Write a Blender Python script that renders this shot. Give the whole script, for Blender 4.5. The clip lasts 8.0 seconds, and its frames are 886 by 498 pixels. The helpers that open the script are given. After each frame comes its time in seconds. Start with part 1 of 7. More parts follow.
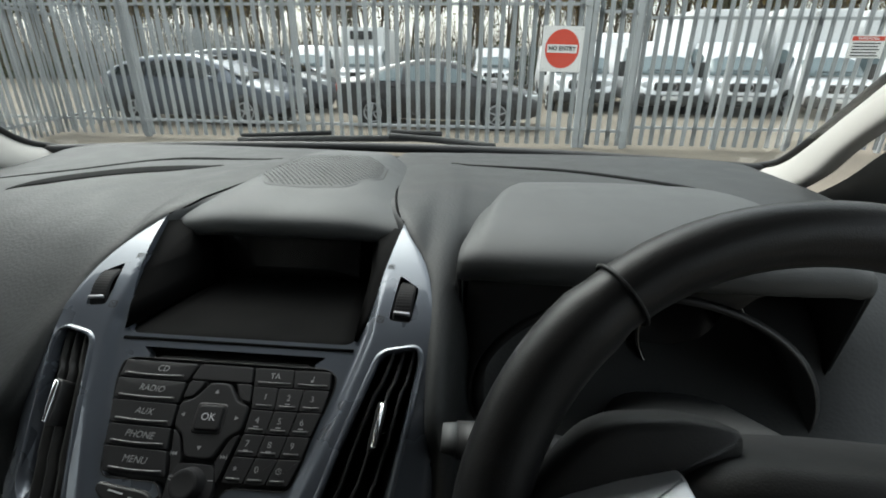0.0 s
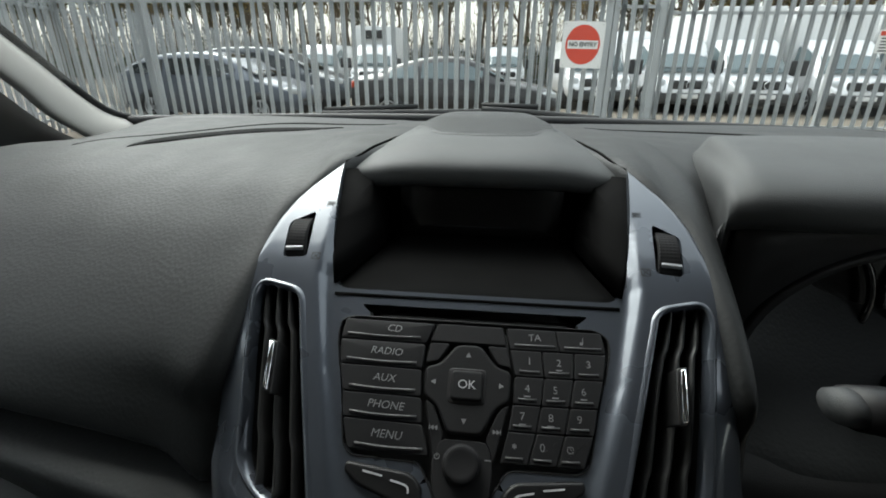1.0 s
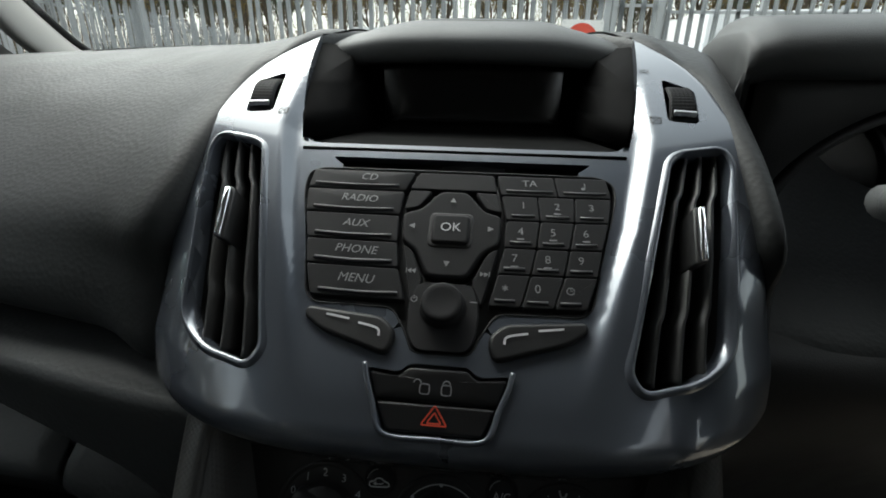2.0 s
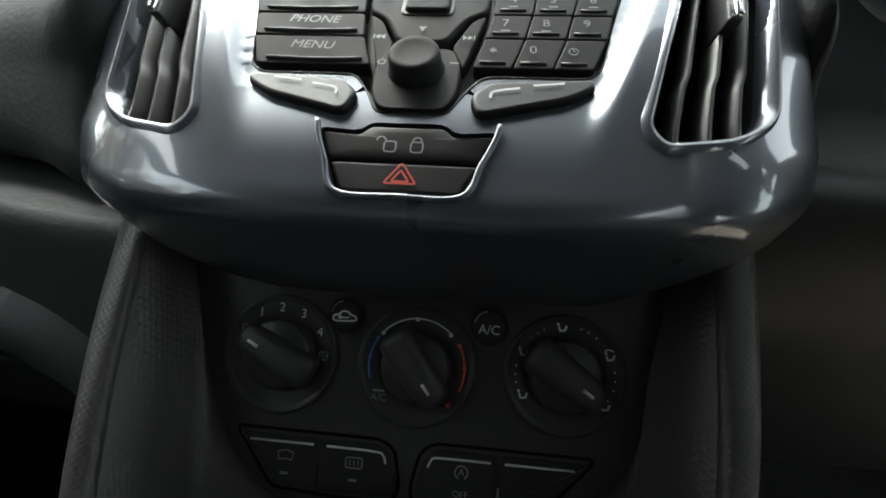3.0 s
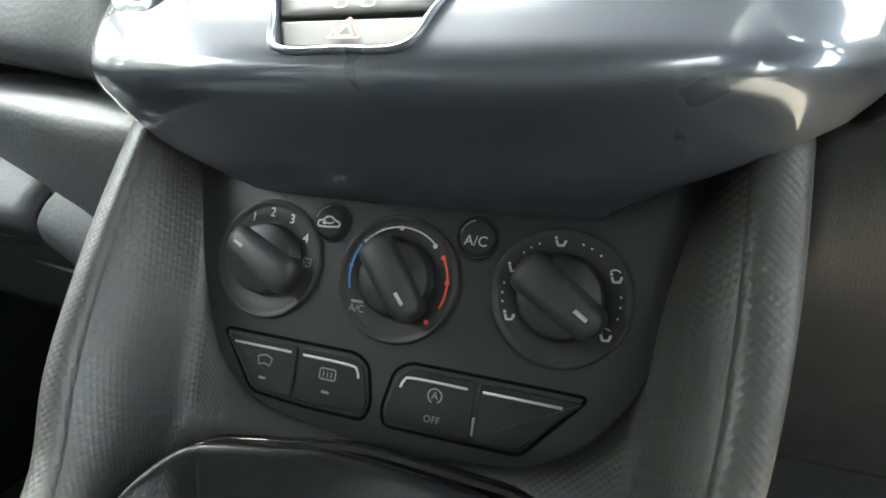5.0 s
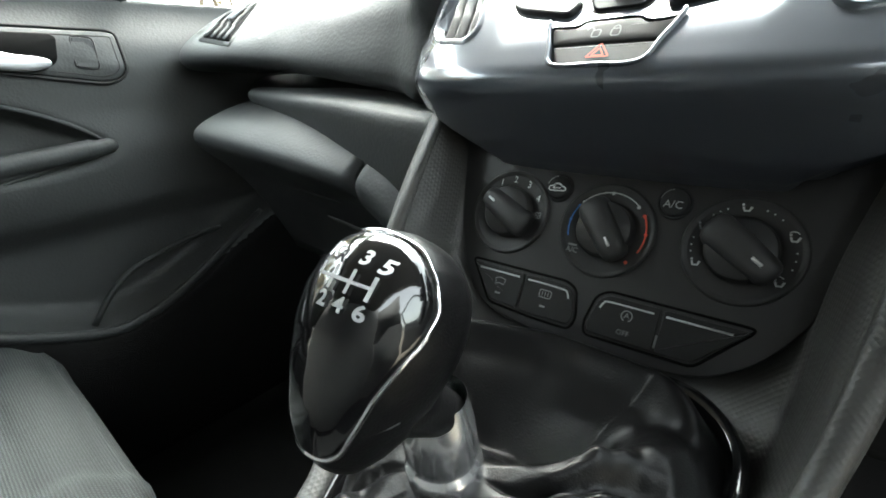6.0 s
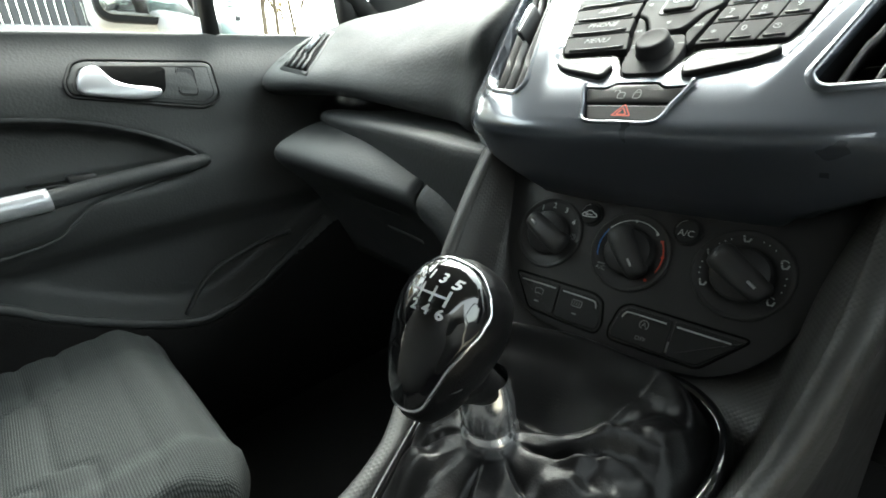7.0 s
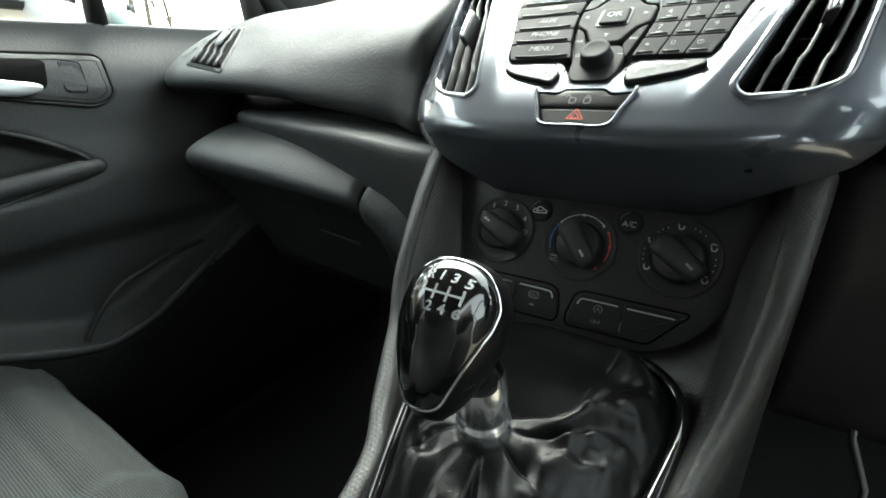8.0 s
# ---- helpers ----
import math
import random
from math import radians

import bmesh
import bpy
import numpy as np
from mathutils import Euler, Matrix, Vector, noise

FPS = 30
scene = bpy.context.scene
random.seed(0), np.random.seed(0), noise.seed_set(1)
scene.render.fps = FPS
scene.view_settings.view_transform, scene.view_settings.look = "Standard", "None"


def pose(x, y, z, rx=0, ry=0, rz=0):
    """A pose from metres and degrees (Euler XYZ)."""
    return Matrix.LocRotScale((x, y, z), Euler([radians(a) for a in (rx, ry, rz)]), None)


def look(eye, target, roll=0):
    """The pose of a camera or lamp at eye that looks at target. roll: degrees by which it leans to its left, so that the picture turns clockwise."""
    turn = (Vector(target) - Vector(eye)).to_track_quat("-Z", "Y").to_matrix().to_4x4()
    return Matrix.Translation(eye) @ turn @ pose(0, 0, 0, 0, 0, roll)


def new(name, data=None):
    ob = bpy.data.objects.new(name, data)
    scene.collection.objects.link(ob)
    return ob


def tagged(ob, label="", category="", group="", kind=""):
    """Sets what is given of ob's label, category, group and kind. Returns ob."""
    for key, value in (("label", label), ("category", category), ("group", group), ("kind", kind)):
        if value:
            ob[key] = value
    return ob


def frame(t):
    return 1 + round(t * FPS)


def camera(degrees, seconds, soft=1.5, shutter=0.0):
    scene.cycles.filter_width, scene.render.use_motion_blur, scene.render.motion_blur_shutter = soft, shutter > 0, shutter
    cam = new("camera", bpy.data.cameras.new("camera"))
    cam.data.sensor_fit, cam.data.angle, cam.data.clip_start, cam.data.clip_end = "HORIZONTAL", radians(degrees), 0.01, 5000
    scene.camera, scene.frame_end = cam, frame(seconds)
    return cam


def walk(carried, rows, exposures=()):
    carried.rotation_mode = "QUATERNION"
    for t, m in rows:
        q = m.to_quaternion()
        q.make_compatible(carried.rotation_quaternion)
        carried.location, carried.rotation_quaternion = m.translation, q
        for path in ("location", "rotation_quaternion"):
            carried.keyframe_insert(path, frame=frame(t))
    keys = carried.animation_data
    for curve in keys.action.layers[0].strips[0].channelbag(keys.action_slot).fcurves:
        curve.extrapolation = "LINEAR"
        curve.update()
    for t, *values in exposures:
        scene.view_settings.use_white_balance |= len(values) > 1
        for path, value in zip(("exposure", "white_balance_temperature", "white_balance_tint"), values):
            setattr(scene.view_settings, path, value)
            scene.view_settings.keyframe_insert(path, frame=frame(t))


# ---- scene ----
cam = camera(86.8, 8.0, soft=1.8, shutter=0.0)
PATH = [
    (0, (0.201, -0.256, 1.409), (0.036, 1.592, 0.663), 0.6),
    (0.3, (0.092, -0.256, 1.384), (-0.084, 1.59, 0.635), 0.8),
    (0.5, (0.032, -0.247, 1.367), (-0.157, 1.6, 0.622), 0.7),
    (1, (0.009, -0.232, 1.344), (-0.184, 1.615, 0.599), 0.5),
    (1.2, (0.01, -0.227, 1.334), (-0.183, 1.619, 0.591), 0.5),
    (2.3, (0.023, -0.231, 1.201), (-0.157, 1.624, 0.475), 1.2),
    (2.5, (0.026, -0.231, 1.182), (-0.162, 1.623, 0.458), 1.1),
    (3, (0.033, -0.226, 1.129), (-0.162, 1.62, 0.382), 1.3),
    (3.5, (0.033, -0.212, 1.101), (-0.181, 1.631, 0.356), 1.2),
    (4, (0.035, -0.202, 1.088), (-0.196, 1.64, 0.344), 1.2),
    (4.2, (0.041, -0.198, 1.082), (-0.215, 1.637, 0.329), 1.2),
    (5.3, (0.095, -0.228, 1.086), (-0.684, 1.453, 0.331), -1.3),
    (5.5, (0.101, -0.267, 1.099), (-0.806, 1.357, 0.364), -1.5),
    (6, (0.104, -0.304, 1.085), (-1.133, 1.098, 0.374), -2.6),
    (6.5, (0.115, -0.318, 1.095), (-1.249, 0.968, 0.397), -3.1),
    (7, (0.14, -0.349, 1.117), (-1.236, 0.924, 0.421), -3.1),
    (7.5, (0.114, -0.371, 1.116), (-1.119, 1.036, 0.408), -2.6),
    (8, (0.11, -0.381, 1.122), (-0.958, 1.15, 0.405), -1.9),
]
SKY, SUN = 0.52, 0.55
EXPOSURES = [(0.0, -0.25, 6350, 4), (1.0, -0.28, 6350, 4), (2.5, -0.08, 6400, 4), (3.0, 0.85, 6450, 4), (3.5, 1.65, 6500, 5), (4.0, 2.38, 6550, 4), (5.3, 3.5, 6450, 2), (5.6, 3.3, 6450, 2), (6.0, 2.55, 6420, 1), (6.5, 2.2, 6420, 0), (7.0, 1.95, 6430, -1), (8.0, 1.85, 6430, -2)]
walk(cam, [(t, look(eye, target, roll)) for t, eye, target, roll in PATH], EXPOSURES)

# ---- world and light: a bright overcast day ----
world = bpy.data.worlds.new("overcast_sky")
scene.world = world
world.use_nodes = True
wn = world.node_tree
wn.nodes.clear()
sky = wn.nodes.new("ShaderNodeTexSky")
sky.sky_type = "NISHITA"
sky.sun_disc = False
sky.sun_elevation, sky.sun_rotation = radians(54), radians(319)
sky.air_density, sky.dust_density, sky.ozone_density = 1.5, 4.0, 1.0
grey = wn.nodes.new("ShaderNodeHueSaturation")
grey.inputs["Saturation"].default_value = 0.22
grey.inputs["Value"].default_value = 1.0
bg = wn.nodes.new("ShaderNodeBackground")
bg.inputs["Strength"].default_value = SKY
wout = wn.nodes.new("ShaderNodeOutputWorld")
wn.links.new(sky.outputs[0], grey.inputs["Color"])
wn.links.new(grey.outputs[0], bg.inputs["Color"])
wn.links.new(bg.outputs[0], wout.inputs[0])
sun_data = bpy.data.lights.new("sun", "SUN")
sun_data.energy, sun_data.angle, sun_data.color = SUN, radians(60), (1.0, 0.97, 0.93)
sun = new("sun", sun_data)
sun.matrix_world = look((-14, 16, 30), (0, 0, 0))


# ---- materials ----
def node_mat(name):
    m = bpy.data.materials.new(name)
    m.use_nodes = True
    return m, m.node_tree, m.node_tree.nodes["Principled BSDF"]


def mk(name, colour, rough, metal=0.0, vary=0.15, big=6.0, fine=400.0, bump=0.0, kind="noise", coat=0.0, specular=0.5, dist=0.001, rough_vary=0.08):
    """A surface with variation at two scales: colour and roughness drift (big) and fine grain (fine, bump)."""
    m, nt, p = node_mat(name)
    tc = nt.nodes.new("ShaderNodeTexCoord")
    n1 = nt.nodes.new("ShaderNodeTexNoise")
    n1.inputs["Scale"].default_value, n1.inputs["Detail"].default_value = big, 6
    nt.links.new(tc.outputs["Object"], n1.inputs["Vector"])
    r = nt.nodes.new("ShaderNodeMapRange")
    r.inputs["To Min"].default_value, r.inputs["To Max"].default_value = 1 - vary, 1 + vary
    nt.links.new(n1.outputs["Fac"], r.inputs["Value"])
    mul = nt.nodes.new("ShaderNodeMix")
    mul.data_type, mul.blend_type = "RGBA", "MULTIPLY"
    mul.inputs["Factor"].default_value = 1.0
    mul.inputs["A"].default_value = (*colour, 1)
    nt.links.new(r.outputs[0], mul.inputs["B"])
    nt.links.new(mul.outputs["Result"], p.inputs["Base Color"])
    rr = nt.nodes.new("ShaderNodeMapRange")
    rr.inputs["To Min"].default_value, rr.inputs["To Max"].default_value = max(rough - rough_vary, 0.02), min(rough + rough_vary, 1)
    n3 = nt.nodes.new("ShaderNodeTexNoise")
    n3.inputs["Scale"].default_value, n3.inputs["Detail"].default_value = big * 5, 4
    nt.links.new(tc.outputs["Object"], n3.inputs["Vector"])
    nt.links.new(n3.outputs["Fac"], rr.inputs["Value"])
    nt.links.new(rr.outputs[0], p.inputs["Roughness"])
    p.inputs["Metallic"].default_value = metal
    p.inputs["Coat Weight"].default_value = coat
    p.inputs["Coat Roughness"].default_value = 0.05
    p.inputs["Specular IOR Level"].default_value = specular
    if bump:
        if kind == "leather":
            n2 = nt.nodes.new("ShaderNodeTexVoronoi")
            n2.inputs["Scale"].default_value = fine
            out = n2.outputs["Distance"]
            warp = nt.nodes.new("ShaderNodeTexNoise")
            warp.inputs["Scale"].default_value = fine * 0.3
            mixv = nt.nodes.new("ShaderNodeMix")
            mixv.data_type = "VECTOR"
            mixv.inputs["Factor"].default_value = 0.003
            nt.links.new(tc.outputs["Object"], warp.inputs["Vector"])
            nt.links.new(tc.outputs["Object"], mixv.inputs["A"])
            nt.links.new(warp.outputs["Color"], mixv.inputs["B"])
            nt.links.new(mixv.outputs["Result"], n2.inputs["Vector"])
        elif kind == "weave":
            n2 = nt.nodes.new("ShaderNodeTexVoronoi")
            n2.inputs["Scale"].default_value = fine
            n2.inputs["Randomness"].default_value = 0.1
            lay = nt.nodes.new("ShaderNodeMapping")
            lay.inputs["Rotation"].default_value = (radians(-61.6), 0, 0)
            turn = nt.nodes.new("ShaderNodeMapping")
            turn.inputs["Rotation"].default_value = (0, 0, radians(45))
            nt.links.new(tc.outputs["Object"], lay.inputs["Vector"])
            nt.links.new(lay.outputs[0], turn.inputs["Vector"])
            nt.links.new(turn.outputs[0], n2.inputs["Vector"])
            out = n2.outputs["Distance"]
        else:
            n2 = nt.nodes.new("ShaderNodeTexNoise")
            n2.inputs["Scale"].default_value, n2.inputs["Detail"].default_value = fine, 3
            nt.links.new(tc.outputs["Object"], n2.inputs["Vector"])
            out = n2.outputs["Fac"]
        b = nt.nodes.new("ShaderNodeBump")
        b.inputs["Strength"].default_value, b.inputs["Distance"].default_value = bump, dist
        nt.links.new(out, b.inputs["Height"])
        nt.links.new(b.outputs[0], p.inputs["Normal"])
    return m


def glass_mat(name, tint, gloss=1.0, clear=0.94):
    """Clear pane: light goes straight through, Fresnel adds the reflection."""
    m = bpy.data.materials.new(name)
    m.use_nodes = True
    nt = m.node_tree
    nt.nodes.clear()
    tr = nt.nodes.new("ShaderNodeBsdfTransparent")
    tr.inputs["Color"].default_value = (*[clear * c for c in tint], 1)
    gl = nt.nodes.new("ShaderNodeBsdfGlossy")
    gl.inputs["Roughness"].default_value = 0.02
    fr = nt.nodes.new("ShaderNodeLayerWeight")
    pw = nt.nodes.new("ShaderNodeMath")
    pw.operation = "POWER"
    pw.inputs[1].default_value = 4.0
    nt.links.new(fr.outputs["Facing"], pw.inputs[0])
    k = nt.nodes.new("ShaderNodeMath")
    k.operation = "MULTIPLY_ADD"
    k.inputs[1].default_value = 0.6 * gloss
    k.inputs[2].default_value = 0.035 * gloss
    mx = nt.nodes.new("ShaderNodeMixShader")
    out = nt.nodes.new("ShaderNodeOutputMaterial")
    nt.links.new(pw.outputs[0], k.inputs[0])
    nt.links.new(k.outputs[0], mx.inputs[0])
    nt.links.new(tr.outputs[0], mx.inputs[1])
    nt.links.new(gl.outputs[0], mx.inputs[2])
    nt.links.new(mx.outputs[0], out.inputs[0])
    return m


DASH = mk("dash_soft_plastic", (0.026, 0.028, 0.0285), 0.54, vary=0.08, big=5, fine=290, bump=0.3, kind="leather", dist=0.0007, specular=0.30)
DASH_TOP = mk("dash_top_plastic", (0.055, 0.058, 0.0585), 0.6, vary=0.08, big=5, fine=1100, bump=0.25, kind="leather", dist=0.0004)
HARD = mk("hard_dark_plastic", (0.036, 0.037, 0.037), 0.5, vary=0.12, big=8, fine=900, bump=0.2, kind="leather", dist=0.0004)
MESHTEX = mk("mesh_grain_plastic", (0.041, 0.041, 0.040), 0.45, vary=0.1, big=8, fine=430, bump=0.34, kind="weave", dist=0.0010)
GRIP = mk("knob_soft_plastic", (0.022, 0.022, 0.0225), 0.52, vary=0.15, big=12, fine=1500, bump=0.08, dist=0.0002, specular=0.45)
PANEL = mk("climate_panel_plastic", (0.018, 0.018, 0.0185), 0.45, vary=0.15, big=12, fine=1500, bump=0.08, dist=0.0002, specular=0.34)
BUTTON = mk("button_plastic", (0.020, 0.020, 0.021), 0.62, vary=0.12, big=20, fine=1500, bump=0.06, dist=0.0002, specular=0.14)
KEYBLACK = mk("flat_key_plastic", (0.008, 0.008, 0.0085), 0.45, vary=0.12, big=20, fine=1500, bump=0.05, dist=0.0002, specular=0.3)
# near-black that puts the shade of hollows and gaps into the colour
RECESS = mk("shade_black_recess", (0.002, 0.002, 0.002), 0.8, vary=0.1, specular=0.06)
# very dark base colour that deepens the shade inside openings
CAVITY = mk("shade_dark_cavity", (0.006, 0.006, 0.006), 0.7, vary=0.1)
SLAT = mk("vent_slat_plastic", (0.016, 0.016, 0.016), 0.42, vary=0.1)
PAINT = mk("blue_grey_metallic_paint", (0.088, 0.100, 0.121), 0.28, metal=0.48, vary=0.04, big=3, coat=1.0, rough_vary=0.03)
PAINT.node_tree.nodes["Principled BSDF"].inputs["Coat IOR"].default_value = 1.55
CHROME = mk("chrome", (0.75, 0.76, 0.78), 0.1, metal=1.0, vary=0.03, rough_vary=0.03)
COLLAR = mk("satin_chrome", (0.86, 0.87, 0.89), 0.17, metal=0.95, vary=0.03, rough_vary=0.05)
# paler than the keys: the light caught along their lips is in this colour
RIDGE = mk("highlight_edge_plastic", (0.055, 0.056, 0.058), 0.42, vary=0.12, big=20)
DOOR = mk("door_grain_plastic", (0.036, 0.038, 0.038), 0.54, vary=0.08, big=5, fine=290, bump=0.3, kind="leather", dist=0.0007, specular=0.32)
SPOKE_SILVER = mk("silver_spoke_paint", (0.66, 0.67, 0.69), 0.32, metal=0.55, vary=0.04, rough_vary=0.05)
SATIN = mk("satin_silver", (0.44, 0.45, 0.47), 0.34, metal=0.5, vary=0.04, rough_vary=0.05)
WHITE = mk("white_print", (0.44, 0.45, 0.46), 0.6, vary=0.05)
GREYP = mk("grey_print", (0.18, 0.185, 0.19), 0.6, vary=0.05)
REDP = mk("red_print", (0.50, 0.05, 0.02), 0.6, vary=0.05)
BLUEP = mk("blue_print", (0.03, 0.14, 0.45), 0.6, vary=0.05)
SCREEN = mk("dark_display", (0.006, 0.006, 0.006), 0.16, vary=0.05, rough_vary=0.03)
GLOSS = mk("gloss_black", (0.004, 0.004, 0.0045), 0.07, vary=0.05, coat=0.6, rough_vary=0.02)
LEATHER = mk("black_leather", (0.005, 0.005, 0.0053), 0.33, specular=0.18, vary=0.15, big=10, fine=1000, bump=0.2, kind="leather", dist=0.0004)
WHEELPAD = mk("steering_pad_plastic", (0.018, 0.018, 0.0185), 0.5, vary=0.12, big=8, fine=900, bump=0.2, kind="leather", dist=0.0004, specular=0.3)
RIM = mk("steering_leather", (0.013, 0.013, 0.0135), 0.40, specular=0.38, vary=0.12, big=8, fine=1100, bump=0.2, kind="leather", dist=0.0004)

def fabric(name, dark, light, scale):
    """Woven cloth: pale knots on a darker ground, with worn patches."""
    m, nt, p = node_mat(name)
    tc = nt.nodes.new("ShaderNodeTexCoord")
    vo = nt.nodes.new("ShaderNodeTexVoronoi")
    vo.voronoi_dimensions = "2D"
    vo.inputs["Scale"].default_value, vo.inputs["Randomness"].default_value = scale, 0.08
    wear = nt.nodes.new("ShaderNodeTexNoise")
    wear.inputs["Scale"].default_value, wear.inputs["Detail"].default_value = 7, 5
    nt.links.new(tc.outputs["Object"], vo.inputs["Vector"])
    nt.links.new(tc.outputs["Object"], wear.inputs["Vector"])
    rp = nt.nodes.new("ShaderNodeValToRGB")
    rp.color_ramp.elements[0].color, rp.color_ramp.elements[1].color = (*light, 1), (*dark, 1)
    rp.color_ramp.elements[0].position, rp.color_ramp.elements[1].position = 0.15, 0.5
    nt.links.new(vo.outputs["Distance"], rp.inputs["Fac"])
    mr = nt.nodes.new("ShaderNodeMapRange")
    mr.inputs["To Min"].default_value, mr.inputs["To Max"].default_value = 0.8, 1.2
    nt.links.new(wear.outputs["Fac"], mr.inputs["Value"])
    mx = nt.nodes.new("ShaderNodeMix")
    mx.data_type, mx.blend_type = "RGBA", "MULTIPLY"
    mx.inputs["Factor"].default_value = 1.0
    nt.links.new(rp.outputs["Color"], mx.inputs["A"])
    nt.links.new(mr.outputs[0], mx.inputs["B"])
    nt.links.new(mx.outputs["Result"], p.inputs["Base Color"])
    p.inputs["Roughness"].default_value, p.inputs["Specular IOR Level"].default_value = 0.85, 0.2
    b = nt.nodes.new("ShaderNodeBump")
    b.invert = True
    b.inputs["Strength"].default_value, b.inputs["Distance"].default_value = 0.7, 0.0015
    nt.links.new(vo.outputs["Distance"], b.inputs["Height"])
    nt.links.new(b.outputs[0], p.inputs["Normal"])
    return m


FABRIC = fabric("grey_woven_fabric", (0.026, 0.029, 0.029), (0.058, 0.064, 0.063), 400)
PILLAR = mk("beige_pillar_trim", (0.43, 0.415, 0.385), 0.7, vary=0.06, big=8, fine=900, bump=0.15, dist=0.0004)
# mid grey chosen to reflect light back onto the console
BULKHEAD = mk("grey_bounce_wall", (0.22, 0.22, 0.215), 0.9, vary=0.12, fine=500, bump=0.3)
HEADLINER = mk("headliner_cloth", (0.36, 0.355, 0.335), 0.9, vary=0.08, fine=1200, bump=0.2)
CARPET = mk("car_carpet", (0.008, 0.008, 0.008), 0.95, vary=0.25, big=20, fine=700, bump=0.8, dist=0.003, specular=0.08)
RUBBER = mk("black_rubber", (0.012, 0.012, 0.012), 0.6, vary=0.15)
GLASS = glass_mat("window_glass", (0.97, 1.0, 0.985))
TINTGLASS = glass_mat("tinted_quarter_glass", (0.80, 0.93, 0.92), clear=0.9)
BODYWHITE = mk("white_car_paint", (0.75, 0.76, 0.77), 0.3, vary=0.04, coat=0.5)


# ---- mesh helpers ----
def mesh_ob(name, bm, mat, parent=None, smooth=True):
    me = bpy.data.meshes.new(name)
    bmesh.ops.recalc_face_normals(bm, faces=bm.faces)
    for f in bm.faces:
        f.smooth = smooth
    bm.to_mesh(me)
    bm.free()
    me.materials.append(mat)
    ob = new(name, me)
    if parent is not None:
        ob.parent = parent
    return ob


def part(name, bm, mat, parent, label="", smooth=True):
    return tagged(mesh_ob(name, bm, mat, parent, smooth), label)


def thing(name, label, category, group="", kind="", at=(0, 0, 0)):
    ob = new(name)
    ob.empty_display_size = 0.05
    ob.location = at
    return tagged(ob, label, category, group, kind)


def catmull(pts, n=8):
    p = np.array(pts, float)
    p = np.vstack([2 * p[0] - p[1], p, 2 * p[-1] - p[-2]])
    out = []
    for i in range(1, len(p) - 2):
        for k in range(n):
            u = k / n
            out.append(0.5 * (2 * p[i] + (p[i + 1] - p[i - 1]) * u + (2 * p[i - 1] - 5 * p[i] + 4 * p[i + 1] - p[i + 2]) * u * u
                              + (3 * p[i] - p[i - 1] - 3 * p[i + 1] + p[i + 2]) * u ** 3))
    out.append(p[-2])
    return np.array(out)


def sheet(rows, close_u=False, close_v=False, caps=False):
    """A skin over rows of points: rows run one way (v), points in a row the other (u)."""
    bm = bmesh.new()
    vs = [[bm.verts.new(tuple(p)) for p in row] for row in rows]
    nv, nu = len(vs), len(vs[0])
    for i in range(nv if close_v else nv - 1):
        for j in range(nu if close_u else nu - 1):
            q = (vs[i][j], vs[i][(j + 1) % nu], vs[(i + 1) % nv][(j + 1) % nu], vs[(i + 1) % nv][j])
            try:
                bm.faces.new(q)
            except ValueError:
                pass
    if caps:
        for row in (vs[0], vs[-1]):
            try:
                bm.faces.new(row)
            except ValueError:
                pass
    return bm


def loft(stations, nu=4, nv=6):
    """stations: list of (x, [(y, z), ...]); a smooth sheet through them."""
    prof = [catmull([(x, y, z) for y, z in p], nu) for x, p in stations]
    cols = [catmull([p[k] for p in prof], nv) for k in range(len(prof[0]))]
    return [[cols[k][i] for k in range(len(cols))] for i in range(len(cols[0]))]


def solid(ob, thick, offset=-1.0):
    m = ob.modifiers.new("thickness", "SOLIDIFY")
    m.thickness, m.offset = thick, offset
    return ob


def box(bm, size, at=(0, 0, 0), turn=None, bevel=0.0, segs=2):
    m = Matrix.Translation(at) @ (turn if turn is not None else Matrix())
    got = bmesh.ops.create_cube(bm, size=1.0, matrix=m @ Matrix.Diagonal((*size, 1)))
    if bevel:
        vs = got["verts"]
        es = list({e for v in vs for e in v.link_edges})
        bmesh.ops.bevel(bm, geom=es, offset=bevel, segments=segs, profile=0.5, affect="EDGES")
    return bm


def tube(bm, pts, r, segs=8, close=False, caps=True, flat=1.0):
    """A round bar along a line of points; r may be a list."""
    pts = [Vector(p) for p in pts]
    n = len(pts)
    rs = r if isinstance(r, (list, tuple, np.ndarray)) else [r] * n
    rings, up = [], None
    for i, p in enumerate(pts):
        a = pts[(i - 1) % n] if close or i else p
        b = pts[(i + 1) % n] if close or i < n - 1 else p
        d = (b - a).normalized()
        if up is None:
            up = Vector((0, 0, 1)) if abs(d.z) < 0.9 else Vector((1, 0, 0))
        side = d.cross(up).normalized()
        up = side.cross(d).normalized()
        rings.append([bm.verts.new(p + rs[i] * (math.cos(2 * math.pi * k / segs) * side + flat * math.sin(2 * math.pi * k / segs) * up)) for k in range(segs)])
    for i in range(n if close else n - 1):
        A, B = rings[i], rings[(i + 1) % n]
        for k in range(segs):
            bm.faces.new((A[k], A[(k + 1) % segs], B[(k + 1) % segs], B[k]))
    if caps and not close:
        bm.faces.new(rings[0][::-1])
        bm.faces.new(rings[-1])
    return bm


